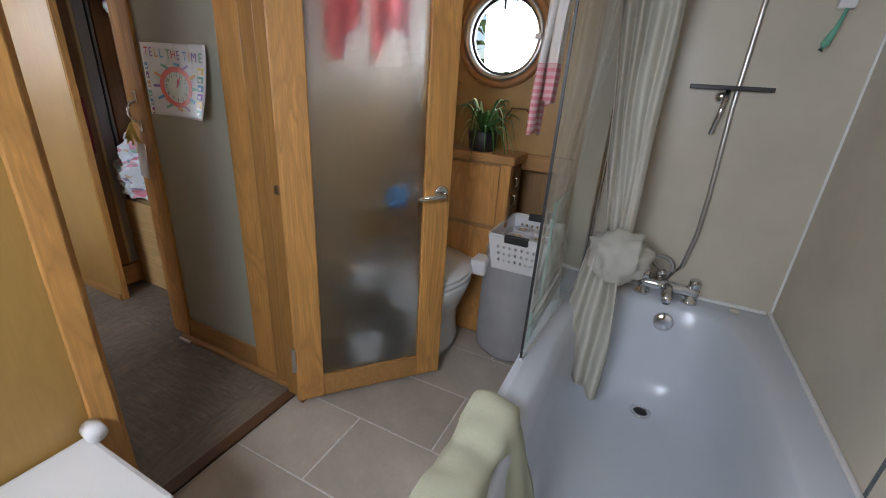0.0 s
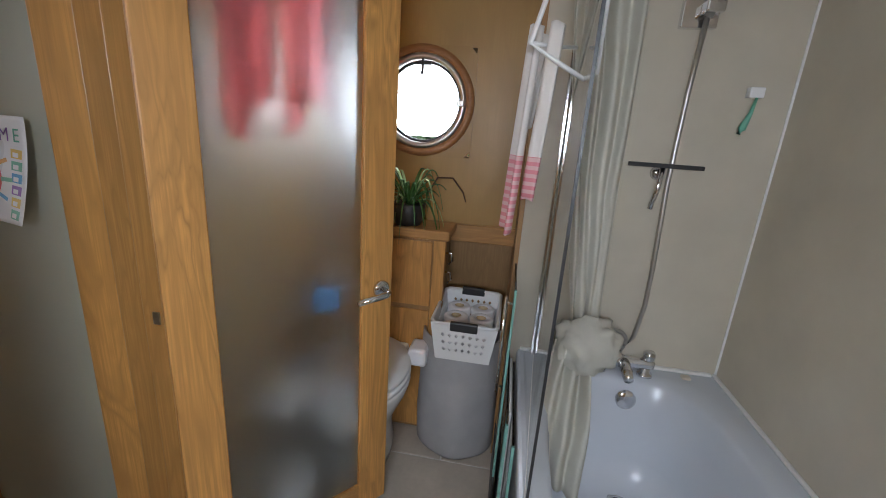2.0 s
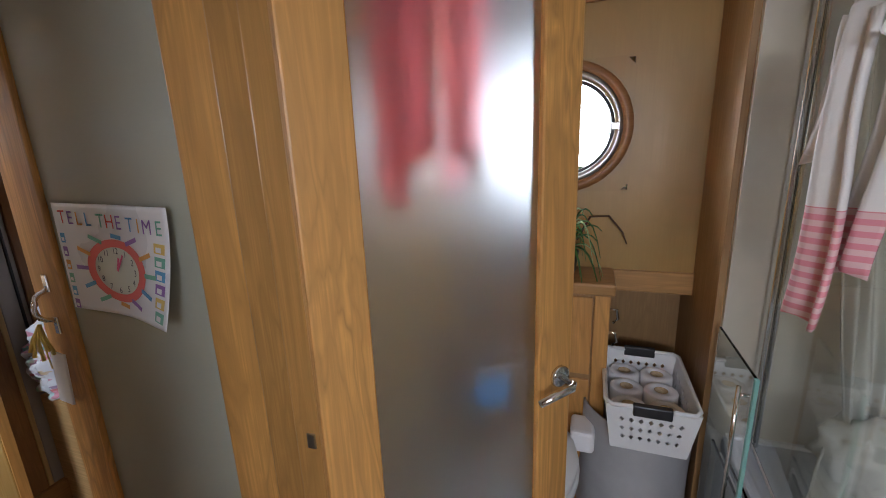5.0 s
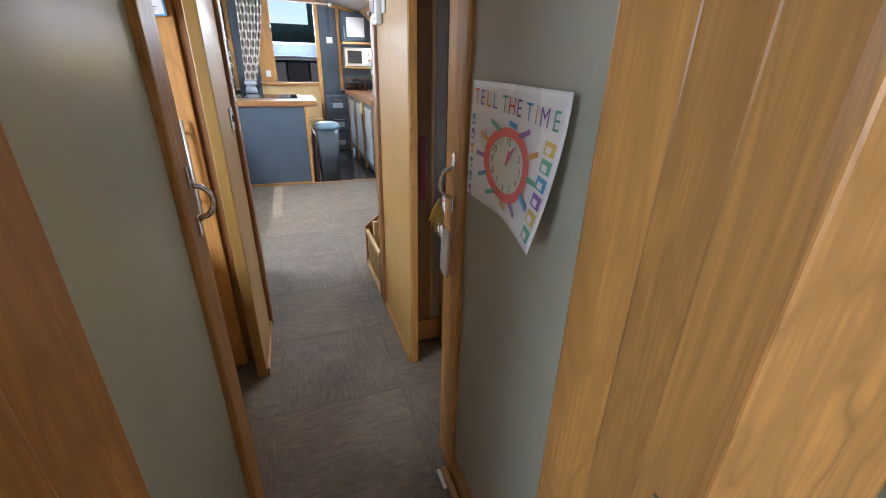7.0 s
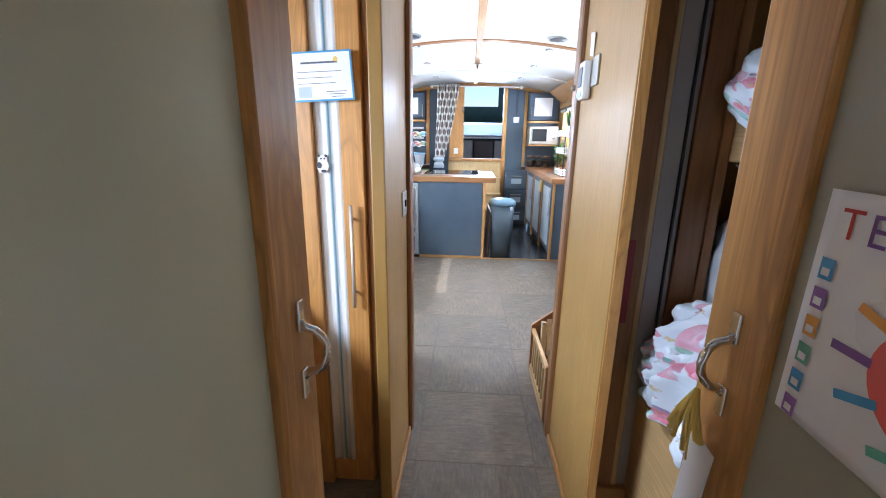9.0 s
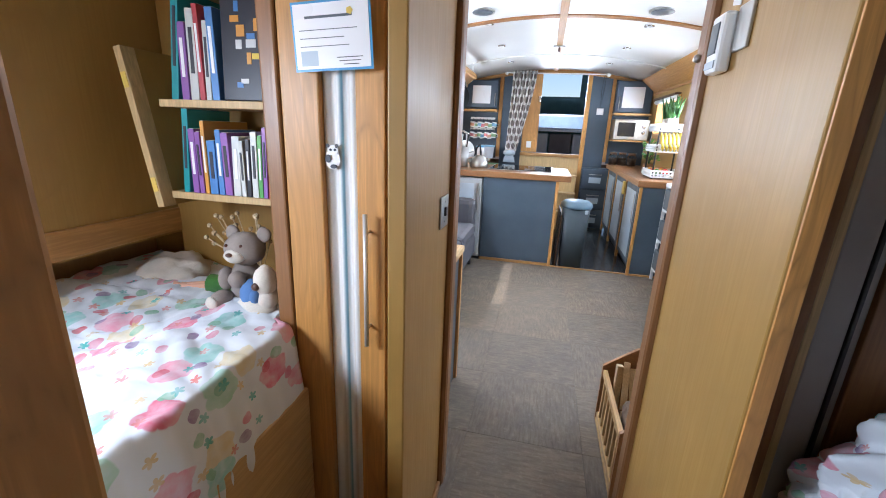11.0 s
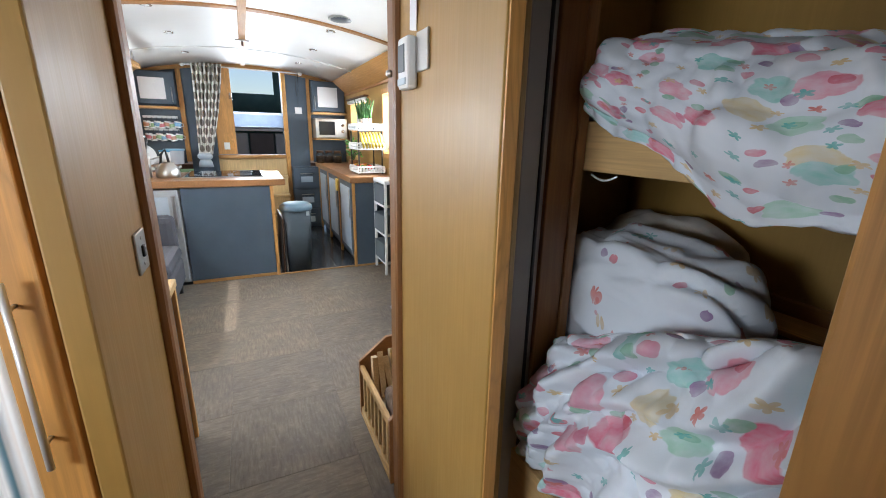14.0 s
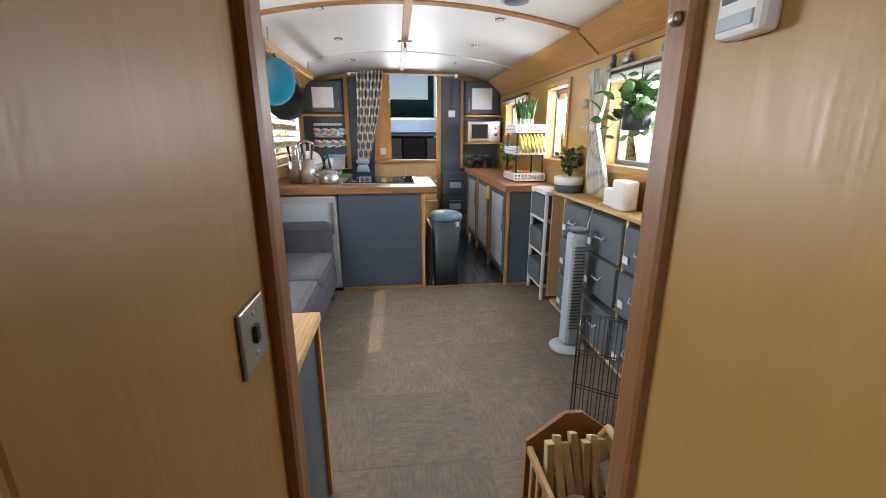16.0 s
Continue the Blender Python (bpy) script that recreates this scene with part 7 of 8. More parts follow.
# right run of units
for k in range(3):
    x0 = BK + 0.126 + k * 0.678
    x1 = x0 + 0.672
    unit = thing("kitchen_unit", ((x0 + x1) / 2, 1.8, 0), "slate blue galley unit with a pale blue inset door", "kitchen unit", "right galley units")
    slab("carcass", x0, x1, 1.60, 2.15, 0.09, 0.858, BLUE, unit)
    slab("kickboard", x0, x1, 1.63, 2.15, 0.004, 0.089, BLACK, unit)
    slab("door", x0 + 0.075, x1 - 0.03, 1.578, 1.599, 0.10, 0.85, BLUE, unit, "", 0.003)
    slab("door_panel", x0 + 0.13, x1 - 0.09, 1.574, 1.5775, 0.15, 0.80, LIGHT_GREY, unit, "pale blue inset panel", 0.001)
    slab("post", x0, x0 + 0.05, 1.574, 1.599, 0.004, 0.858, OAK, unit)
    part("handle", tube(bmesh.new(), [(x1 - 0.06, 1.56, 0.50), (x1 - 0.06, 1.56, 0.78)], 0.005, 8), STEEL, unit, "", True)
    part("handle_stud", tube(bmesh.new(), [(x1 - 0.06, 1.58, 0.52), (x1 - 0.06, 1.56, 0.52)], 0.004, 6), STEEL, unit, "", True)
endp = thing("end_panel", (PEN, 1.8, 0), "slate blue end panel with oak corner post", "kitchen panel")
slab("panel", PEN + 0.003, PEN + 0.022, 1.604, 2.15, 0.02, 0.858, BLUE, endp)
slab("post", PEN + 0.002, PEN + 0.03, 1.576, 1.603, 0.0, 0.858, OAK, endp)
slab("foot", PEN + 0.003, PEN + 0.026, 1.604, 2.15, 0.001, 0.019, OAK_Y, endp)
tagged(part("worktop", bx(bmesh.new(), BK + 0.002, PEN + 0.045, 1.553, 1.992, 0.860, 0.920, 0.008), WORKTOP), "oiled hardwood worktop along the window side", "worktop")
towelb = tagged(part("yellow_cloth", bx(bmesh.new(), -6.64, -6.56, 1.548, 1.572, 0.70, 0.84, 0.01), PRINTS["yellow"]), "yellow tea towel hung on a unit door", "tea towel")

# bin and trays
bn = thing("kitchen_bin", (-6.08, 1.05, 0), "grey plastic kitchen bin with a domed lid", "bin")
bm = bmesh.new()
for z0, z1, s0, s1 in ((0.003, 0.60, 0.80, 1.0),):
    vs = []
    for z, s in ((z0, s0), (z1, s1)):
        loop = []
        for k in range(28):
            t = math.tau * k / 28
            c, q = math.cos(t), math.sin(t)
            loop.append(bm.verts.new((-6.09 + 0.135 * s * math.copysign(abs(c) ** 0.5, c), 1.055 + 0.135 * s * math.copysign(abs(q) ** 0.5, q), z)))
        vs.append(loop)
    for k in range(28):
        bm.faces.new((vs[0][k], vs[0][(k + 1) % 28], vs[1][(k + 1) % 28], vs[1][k]))
    bm.faces.new(vs[0][::-1]), bm.faces.new(vs[1])
part("body", bm, plain("slate_bin_plastic", (0.045, 0.062, 0.075), 0.5, 0.08), bn, "", True)
part("lid", lathe(bmesh.new(), [(0.150, 0.601), (0.155, 0.615), (0.150, 0.645), (0.12, 0.668), (0.02, 0.675)], (-6.09, 1.055, 0), 32), plain("blue_grey_lid", (0.10, 0.165, 0.215), 0.35), bn, "blue-grey domed lid", True)
part("pedal_rim", bx(bmesh.new(), -5.95, -5.935, 1.13, 1.16, 0.56, 0.60, 0.004), LIGHT_GREY, bn)
for k in range(3):
    tr = tagged(part("tray", bx(bmesh.new(), -6.40, -5.98, -0.006, 0.006, 0.0, 0.56 - 0.03 * k, 0.004, pose(0, 0.885 + 0.017 * k, 0.003, -2, 0, 0)), BLACK if k != 1 else DARK), "dark tray standing between peninsula and bin", "tray", "trays by the bin")

# drawer trolley
tro = thing("storage_trolley", (-5.70, 1.92, 0), "white slim trolley with three grey fabric drawers", "storage trolley")
tx0, tx1, ty0, ty1 = -5.885, -5.545, 1.80, 1.975
for x in (tx0, tx1):
    for y in (ty0, ty1):
        slab("leg", x - 0.012, x + 0.012, y - 0.012, y + 0.012, 0.0, 0.88, WHITE, tro, "", 0.003)
for z in (0.10, 0.38, 0.66):
    slab("shelf", tx0 + 0.012, tx1 - 0.012, ty0 - 0.01, ty1 + 0.01, z, z + 0.025, WHITE, tro)
    bxs = slab("fabric_drawer", tx0 + 0.02, tx1 - 0.02, ty0 - 0.02, ty1, z + 0.026, z + 0.205, BOX_CLOTH, tro, "grey fabric drawer", 0.008)
    part("pull", bx(bmesh.new(), tx1 - 0.0195, tx1 - 0.010, 1.86, 1.91, z + 0.10, z + 0.12, 0.002), WHITE, bxs)
slab("top", tx0 - 0.015, tx1 + 0.015, ty0 - 0.015, ty1 + 0.015, 0.88, 0.915, WHITE, tro, "", 0.006)

# shelf unit with fabric boxes
su = thing("shelf_unit", (-4.5, 1.9, 0), "pale pine shelf unit under the window", "shelf unit")
slab("top", -5.32, -3.60, 1.835, 1.985, 0.900, 0.922, PALE_X, su, "", 0.004)
for x in (-5.30, -4.45, -3.62):
    slab("upright", x - 0.012, x + 0.012, 1.845, 1.98, 0.03, 0.899, PALE, su)
slab("base", -5.42, -3.60, 1.83, 1.985, 0.03, 0.06, PALE_X, su)
slab("middle_shelf", -5.288, -3.632, 1.85, 1.98, 0.36, 0.376, PALE_X, su)
for cx_ in (-5.07, -4.66, -4.24, -3.84):
    for z0, z1 in ((0.062, 0.33), (0.378, 0.62), (0.63, 0.87)):
        fb = thing("fabric_box", (cx_, 1.9, z0), "slate grey fabric storage box on the shelves", "storage box", "fabric storage boxes")
        part("box", bx(bmesh.new(), cx_ - 0.195, cx_ + 0.195, 1.815 + (0.012 if z0 > 0.6 else 0.0), 1.975, z0, z1, 0.014), BOX_CLOTH, fb)
        part("pull", tube(bmesh.new(), [(cx_ - 0.05, 1.815, (z0 + z1) / 2 + 0.02), (cx_ - 0.04, 1.80, (z0 + z1) / 2), (cx_ + 0.04, 1.80, (z0 + z1) / 2), (cx_ + 0.05, 1.815, (z0 + z1) / 2 + 0.02)], 0.006, 6), LIGHT_GREY, fb, "", True)
        part("label_card", bx(bmesh.new(), cx_ - 0.16, cx_ - 0.11, 1.811, 1.8145, z0 + 0.05, z0 + 0.09, 0), PAPER, fb)

fan = thing("tower_fan", (-4.736, 1.71, 0), "pale grey tower fan on a round base", "fan")
part("base", lathe(bmesh.new(), [(0.115, 0.002), (0.118, 0.012), (0.10, 0.026), (0.04, 0.035)], (-4.736, 1.70, 0), 32), LIGHT_GREY, fan, "", True)
part("column", bx(bmesh.new(), -4.79, -4.68, 1.65, 1.755, 0.035, 0.775, 0.03), LIGHT_GREY, fan)
part("control_cap", bx(bmesh.new(), -4.792, -4.678, 1.648, 1.757, 0.776, 0.80, 0.012), GREY_PLASTIC, fan, "grey control cap")
for k in range(26):
    part("slat", bx(bmesh.new(), -4.678, -4.674, 1.668, 1.735, 0.16 + 0.021 * k, 0.168 + 0.021 * k, 0), GREY_PLASTIC, fan)

pen2 = thing("wire_pen", (-3.95, 1.6, 0), "folded black wire pet pen leaning on the shelves", "wire pen")
for off in (0.0, 0.03):
    a0, b0 = Vector((-4.06 + off, 1.435, 0.004)), Vector((-3.80 + off, 1.80, 0.004))
    for k in range(13):
        p = a0.lerp(b0, k / 12)
        part("wire", tube(bmesh.new(), [p, p + Vector((0, 0, 0.56))], 0.0022 if k % 12 else 0.004, 6), BLACK, pen2, "", True)
    for z in (0.02, 0.19, 0.37, 0.56):
        part("rail", tube(bmesh.new(), [a0 + Vector((0, 0, z)), b0 + Vector((0, 0, z))], 0.003, 6), BLACK, pen2, "", True)

# log basket
lb = thing("log_basket", (-3.36, 1.22, 0), "slatted wooden log basket full of kindling and logs", "log basket")
LX0, LX1, LY0, LY1 = -3.60, -3.14, 1.055, 1.385
for x in (LX0, LX1):
    bm = bmesh.new()
    outline = [(LY0, 0.0), (LY1, 0.0), (LY1, 0.29), ((LY0 + LY1) / 2 + 0.03, 0.395), ((LY0 + LY1) / 2 - 0.03, 0.395), (LY0, 0.29)]
    f0 = [bm.verts.new((x - 0.008, y, z + 0.002)) for y, z in outline]
    f1 = [bm.verts.new((x + 0.008, y, z + 0.002)) for y, z in outline]
    bm.faces.new(f0), bm.faces.new(f1[::-1])
    for k in range(6):
        bm.faces.new((f0[k], f0[(k + 1) % 6], f1[(k + 1) % 6], f1[k]))
    part("end_board", bm, TRIM_X, lb)
for y in (LY0 + 0.012, LY1 - 0.012):
    slab("side_rail", LX0 + 0.008, LX1 - 0.008, y - 0.010, y + 0.010, 0.245, 0.275, PALE_X, lb, "", 0.004)
    slab("side_rail", LX0 + 0.008, LX1 - 0.008, y - 0.010, y + 0.010, 0.02, 0.05, PALE_X, lb, "", 0.004)
    for k in range(7):
        x = LX0 + 0.05 + k * 0.06
        slab("slat", x - 0.010, x + 0.010, y - 0.006, y + 0.006, 0.051, 0.244, PALE, lb, "", 0.003)
slab("floor_board", LX0 + 0.008, LX1 - 0.008, LY0, LY1, 0.004, 0.019, PALE_X, lb)
rng = random.Random(8)
for k in range(9):
    lg = tagged(part("kindling_stick", bx(bmesh.new(), -0.10, 0.10, -0.013, 0.013, -0.016, 0.016, 0.002, pose(LX0 + 0.10 + 0.012 * (k % 3), LY0 + 0.05 + 0.03 * k, 0.25 + 0.02 * (k % 2), rng.uniform(-20, 20), rng.uniform(55, 80), rng.uniform(-12, 12))), FIREWOOD), "split kindling stick standing in the basket", "kindling", "kindling in the basket")
for k in range(10):
    bm = tube(bmesh.new(), [(-0.11, 0, 0), (-0.04, 0.004, 0.003), (0.05, -0.004, 0), (0.11, 0, 0)], [0.036, 0.042, 0.041, 0.036], 9)
    for v in bm.verts:
        v.co += Vector((0, wob(v.co.x * 3, v.co.y * 9, v.co.z * 9 + k, 3, 0.012), wob(v.co.y * 9, v.co.x * 3, k, 3, 0.012)))
    bmesh.ops.transform(bm, matrix=pose(LX0 + 0.24 + 0.10 * (k % 2), LY0 + 0.075 + 0.055 * (k % 5), 0.07 + 0.085 * (k // 5) + 0.05 * (k % 3), rng.uniform(0, 90), rng.uniform(-12, 12), rng.uniform(-25, 25)), verts=bm.verts)
    tagged(part("log", bm, BARK if k % 3 else FIREWOOD, None, "", False), "split log with rough bark in the basket", "log", "logs in the basket")
loop_ = tagged(part("basket_handle", tube(bmesh.new(), [(LX0 + 0.02, 1.30, 0.27), (LX0 + 0.10, 1.30, 0.40), (LX0 + 0.25, 1.29, 0.41), (LX0 + 0.38, 1.29, 0.30)], 0.014, 10), PALE_X, lb, "bent wooden carrying handle", True))

# window dressing and things on the shelf
cur2 = thing("curtain", (-5.10, 1.95, 1.2), "pale striped curtain tied back beside the window", "curtain")


def tied(u, v):
    z = 1.74 - v * 0.78
    t = abs(v - 0.46) / 0.46
    half = 0.048 + 0.075 * min(1, t) ** 0.8
    return (-5.10 + 0.22 * max(0, v - 0.46) + (u - 0.5) * 2 * half, 1.925 + (0.014 + 0.012 * t) * math.sin(u * 34 + 1.5 * math.sin(v * 3)) + wob(u * 3, v * 3, 2, 1.5, 0.012), z)


def pale_stripes():
    n = Nodes("pale_striped_cloth")
    at = n.add("ShaderNodeSeparateXYZ")
    n.link(n.coord, at.inputs[0])
    wv = n.maths("FRACT", n.maths("MULTIPLY", at.outputs[0], 26.0))
    col = n.ramp(wv, (0.0, (0.62, 0.58, 0.50)), (0.4, (0.62, 0.58, 0.50)), (0.55, (0.30, 0.33, 0.30)), (0.75, (0.62, 0.58, 0.50)))
    return n.finish(col, 0.95, n.noise(n.mapped((1, 1, 1)), 600.0, 2.0), 0.2, 0.001)


PALE_STRIPES = pale_stripes()
part("cloth", sheet(bmesh.new(), 80, 18, tied), PALE_STRIPES, cur2, "", True, 0.003)
part("tie_band", lathe(bmesh.new(), [(0.05, 0), (0.054, 0.01), (0.054, 0.04), (0.05, 0.05)], (-5.10, 1.925, 1.36), 20, (1.0, 0.6)), PALE_STRIPES, cur2, "", True)
part("tie_bow", sheet(bmesh.new(), 6, 8, lambda u, v: (-5.16 - 0.07 * v, 1.90 + 0.02 * math.sin(v * 7), 1.38 + (u - 0.5) * 0.05 * (1 - v) + 0.02 * v)), PALE_STRIPES, cur2, "", True, 0.006)
rod2 = thing("curtain_rod", (-4.6, 1.93, 1.72), "steel curtain rod over the window", "curtain rod")
part("bar", tube(bmesh.new(), [(-5.20, 1.93, 1.715), (-3.95, 1.93, 1.715)], 0.009, 12), STEEL, rod2, "", True)
part("finial", lathe(bmesh.new(), [(0.02, -0.02), (0.026, 0), (0.02, 0.02)], (-5.22, 1.93, 1.715), 16), STEEL, rod2, "", True)
for x in (-5.17, -4.0):
    part("bracket", tube(bmesh.new(), [(x, 1.999, 1.715), (x, 1.93, 1.715)], 0.006, 8), STEEL, rod2, "", True)
for nm, x0, x1, z, lb_ in (("roller_blind", -5.05, -4.05, 1.675, "white rolled-up blind above the window"), ("roller_blind", -7.65, -6.78, 1.715, "white rolled-up blind above the galley window")):
    rb = thing(nm, ((x0 + x1) / 2, 1.96, z), lb_, "blind")
    part("roll", tube(bmesh.new(), [(x0, 1.965, z), (x1, 1.965, z)], 0.024, 16), WHITE, rb, "", True)
    part("pelmet", bx(bmesh.new(), x0 - 0.02, x1 + 0.02, 1.935, 1.998, z + 0.026, z + 0.044, 0.003), DARK, rb, "dark pelmet strip")
def ornament(at, label, material, pieces):
    ob = thing("ornament", at, label, "ornament")
    for nm, (x, y, z), r, st in pieces:
        bm = bmesh.new()
        for v in bmesh.ops.create_icosphere(bm, subdivisions=3, radius=r)["verts"]:
            v.co = Vector((at[0] + x + v.co.x * st[0], at[1] + y + v.co.y * st[1], at[2] + z + v.co.z * st[2]))
        part(nm, bm, material, ob, "", True)


ornament((-4.86, 1.965, 1.727), "small grey pottery animal on the pelmet", STEEL, [("body", (0, 0, 0.028), 0.028, (1.3, 0.9, 1)), ("head", (0.035, 0, 0.055), 0.018, (1.1, 1, 1))])
ornament((-4.48, 1.965, 1.727), "blue pottery bird on the pelmet", TEAL_PAN, [("body", (0, 0, 0.03), 0.03, (1.4, 0.9, 1)), ("head", (0.02, 0, 0.065), 0.016, (1, 1, 1.6))])
ornament((-5.02, 1.965, 1.727), "dark blue pottery hare on the pelmet", BLUE, [("body", (0, 0, 0.024), 0.022, (1, 0.9, 1.1)), ("ear", (0, 0, 0.06), 0.012, (0.6, 1, 2.2)), ("ear", (0.018, 0, 0.055), 0.012, (0.6, 1, 2.2))])
shell = tagged(part("shell_ornament", lathe(bmesh.new(), [(0.004, -0.05), (0.028, 0.0), (0.03, 0.02), (0.01, 0.04)], (0, 0, 0), 12), TOY_PALE, None, "", True), "cream shell ornament fixed to the wall", "ornament")
shell.data.transform(pose(-5.40, 1.985, 1.55, 0, 60, 0))


def potted(name, label, x, y, z, pot_r, pot_h, pot_mat, leaves, reach, rise, size, seed, leaf_mat=LEAF, trail=0.0):
    p = thing(name, (x, y, z), label, "plant")
    part("pot", lathe(bmesh.new(), [(pot_r * 0.85, 0), (pot_r, 0.008), (pot_r, pot_h), (pot_r * 0.92, pot_h), (pot_r * 0.9, pot_h - 0.015)], (x, y, z + 0.001), 28), pot_mat, p, "", True)
    r = random.Random(seed)
    for k in range(leaves):
        a, d = r.uniform(0, math.tau), r.uniform(0.1, 1) * reach
        h = pot_h + rise * r.uniform(0.15, 1) - trail * (d / reach) * r.random()
        tip = Vector((x + d * math.cos(a), min(y + d * math.sin(a), 1.98), z + h))
        m = Matrix.Translation(tip) @ pose(0, 0, 0, r.uniform(-50, 50), r.uniform(-60, 10), math.degrees(a))
        s = size * r.uniform(0.7, 1.2)
        bm = sheet(bmesh.new(), 5, 4, lambda u, v: ((u - 0.2) * s, (v - 0.5) * s * 0.75 * math.sin(math.pi * (0.08 + 0.9 * u)) * 1.2, -0.25 * s * (u - 0.4) ** 2 + 0.1 * s * abs(v - 0.5)))
        bmesh.ops.transform(bm, matrix=m, verts=bm.verts)
        part("leaf", bm, leaf_mat, p, "", True, 0.001)
        if k % 3 == 0:
            part("stem", tube(bmesh.new(), [(x, y, z + pot_h - 0.01), ((x + tip.x) / 2, (y + tip.y) / 2, z + pot_h + 0.6 * (h - pot_h) + 0.02), tip], 0.002, 5), LEAF, p, "", True)
    return p


potted("window_plant", "trailing green plant with broad leaves in a black pot", -4.62, 1.93, 1.36, 0.075, 0.13, BLACK, 54, 0.20, 0.16, 0.080, 5, plain("bright_leaf", (0.075, 0.19, 0.045), 0.4, 0.4, 14.0), 0.34)
part("hanger", tube(bmesh.new(), [(-4.62, 1.93, 1.71), (-4.62, 1.93, 1.48)], 0.003, 6), BLACK, bpy.data.objects["window_plant"], "", True)
pp = potted("pot_plant", "bushy dark-leaved plant in a white and grey oval pot", -5.42, 1.915, 0.922, 0.105, 0.11, GREY_PLASTIC, 90, 0.10, 0.21, 0.042, 9, plain("bronze_leaf", (0.09, 0.13, 0.05), 0.45, 0.4, 14.0))
part("pot_rim", lathe(bmesh.new(), [(0.106, 0.06), (0.109, 0.062), (0.109, 0.115), (0.104, 0.117)], (-5.42, 1.915, 0.923), 28), WHITE, pp, "white upper band", True)
slab("top_extension", -5.56, -5.325, 1.835, 1.985, 0.900, 0.9215, PALE_X, su)
slab("upright", -5.555, -5.535, 1.845, 1.98, 0.92 - 0.89, 0.899, PALE, su)
rt = thing("router", (-4.66, 1.91, 0.922), "white upright router on the shelf", "router")
part("tall_case", bx(bmesh.new(), -4.70, -4.56, 1.87, 1.96, 0.923, 1.09, 0.012), WHITE, rt)
part("short_case", bx(bmesh.new(), -4.83, -4.72, 1.89, 1.955, 0.923, 1.03, 0.010), WHITE, rt)
part("cable", tube(bmesh.new(), [(-4.80, 1.89, 0.95), (-4.84, 1.84, 0.90), (-4.85, 1.82, 0.80), (-4.84, 1.812, 0.72)], 0.003, 6), WHITE, rt, "", True)

# vegetable rack
vr = thing("vegetable_rack", (-6.3, 1.83, 0.92), "three-tier white plastic rack of fruit and vegetables", "vegetable rack")
for z in (0.935, 1.17, 1.36):
    for (x0, x1, y0, y1) in ((-6.48, -6.12, 1.69, 1.70), (-6.48, -6.12, 1.965, 1.975), (-6.485, -6.475, 1.69, 1.975), (-6.125, -6.115, 1.69, 1.975)):
        nseg = 12 if x1 - x0 > 0.1 else 9
        bm = bmesh.new()
        bx(bm, x0, x1, y0, y1, z, z + 0.012), bx(bm, x0, x1, y0, y1, z + 0.028, z + 0.038), bx(bm, x0, x1, y0, y1, z + 0.055, z + 0.07)
        for k in range(nseg + 1):
            if x1 - x0 > 0.1:
                xx = x0 + (x1 - x0) * k / nseg
                bx(bm, xx - 0.006, xx + 0.006, y0, y1, z + 0.012, z + 0.055)
            else:
                yy = y0 + (y1 - y0) * k / nseg
                bx(bm, x0, x1, yy - 0.006, yy + 0.006, z + 0.012, z + 0.055)
        part("basket_side", bm, WHITE, vr)
    slab("basket_floor", -6.475, -6.125, 1.70, 1.965, z, z + 0.006, WHITE, vr)
for x in (-6.46, -6.14):
    for y in (1.71, 1.955):
        part("post", tube(bmesh.new(), [(x, y, 0.921), (x, y, 1.40)], 0.008, 8), BLACK, vr, "", True)
BANANA = plain("banana_skin", (0.72, 0.52, 0.06), 0.5, 0.15, 20.0)
for k in range(7):
    y = 1.72 + 0.033 * k
    bm = tube(bmesh.new(), [(-6.105, y, 1.345), (-6.085, y + 0.004, 1.31), (-6.065, y + 0.012, 1.26), (-6.075, y + 0.024, 1.21), (-6.095, y + 0.032, 1.185)], [0.006, 0.015, 0.017, 0.015, 0.005], 8)
    tagged(part("banana", bm, BANANA, None, "", True), "ripe yellow banana hanging from the rack", "banana", "bananas on the rack")
for k in range(9):
    c = (PRINTS["orange"], LEAF, PRINTS["red"])[k % 3]
    bm = bmesh.new()
    bmesh.ops.create_icosphere(bm, subdivisions=3, radius=0.034, matrix=Matrix.Translation((-6.42 + 0.062 * (k % 5), 1.75 + 0.09 * (k // 5) + 0.01 * (k % 2), 0.982)))
    tagged(part("fruit", bm, c, None, "", True), "round fruit lying in the lowest basket", "fruit", "fruit in the rack")
for k in range(6):
    lk = thing("leek", (-6.40 + 0.05 * k, 1.85, 1.38), "leek with a pale shaft and green top", "leek", "leeks in the rack")
    x, y = -6.42 + 0.055 * k, 1.80 + 0.02 * (k % 3)
    part("shaft", tube(bmesh.new(), [(x, y, 1.37), (x - 0.01, y, 1.48)], [0.014, 0.016], 10), TOY_PALE, lk, "pale shaft", True)
    for j in range(4):
        a = j * 1.6 + k
        part("leaf", tube(bmesh.new(), [(x - 0.01, y, 1.475), (x - 0.01 + 0.02 * math.cos(a), y + 0.02 * math.sin(a), 1.56), (x - 0.01 + 0.05 * math.cos(a), y + 0.05 * math.sin(a), 1.62 + 0.02 * j)], [0.012, 0.012, 0.003], 6), LEAF, lk, "", True)
potted("herb_pot", "pot of bright green herbs on the worktop", -6.85, 1.82, 0.921, 0.06, 0.10, TRIM, 60, 0.09, 0.24, 0.045, 21, plain("herb_leaf", (0.10, 0.30, 0.04), 0.45, 0.3, 14.0))

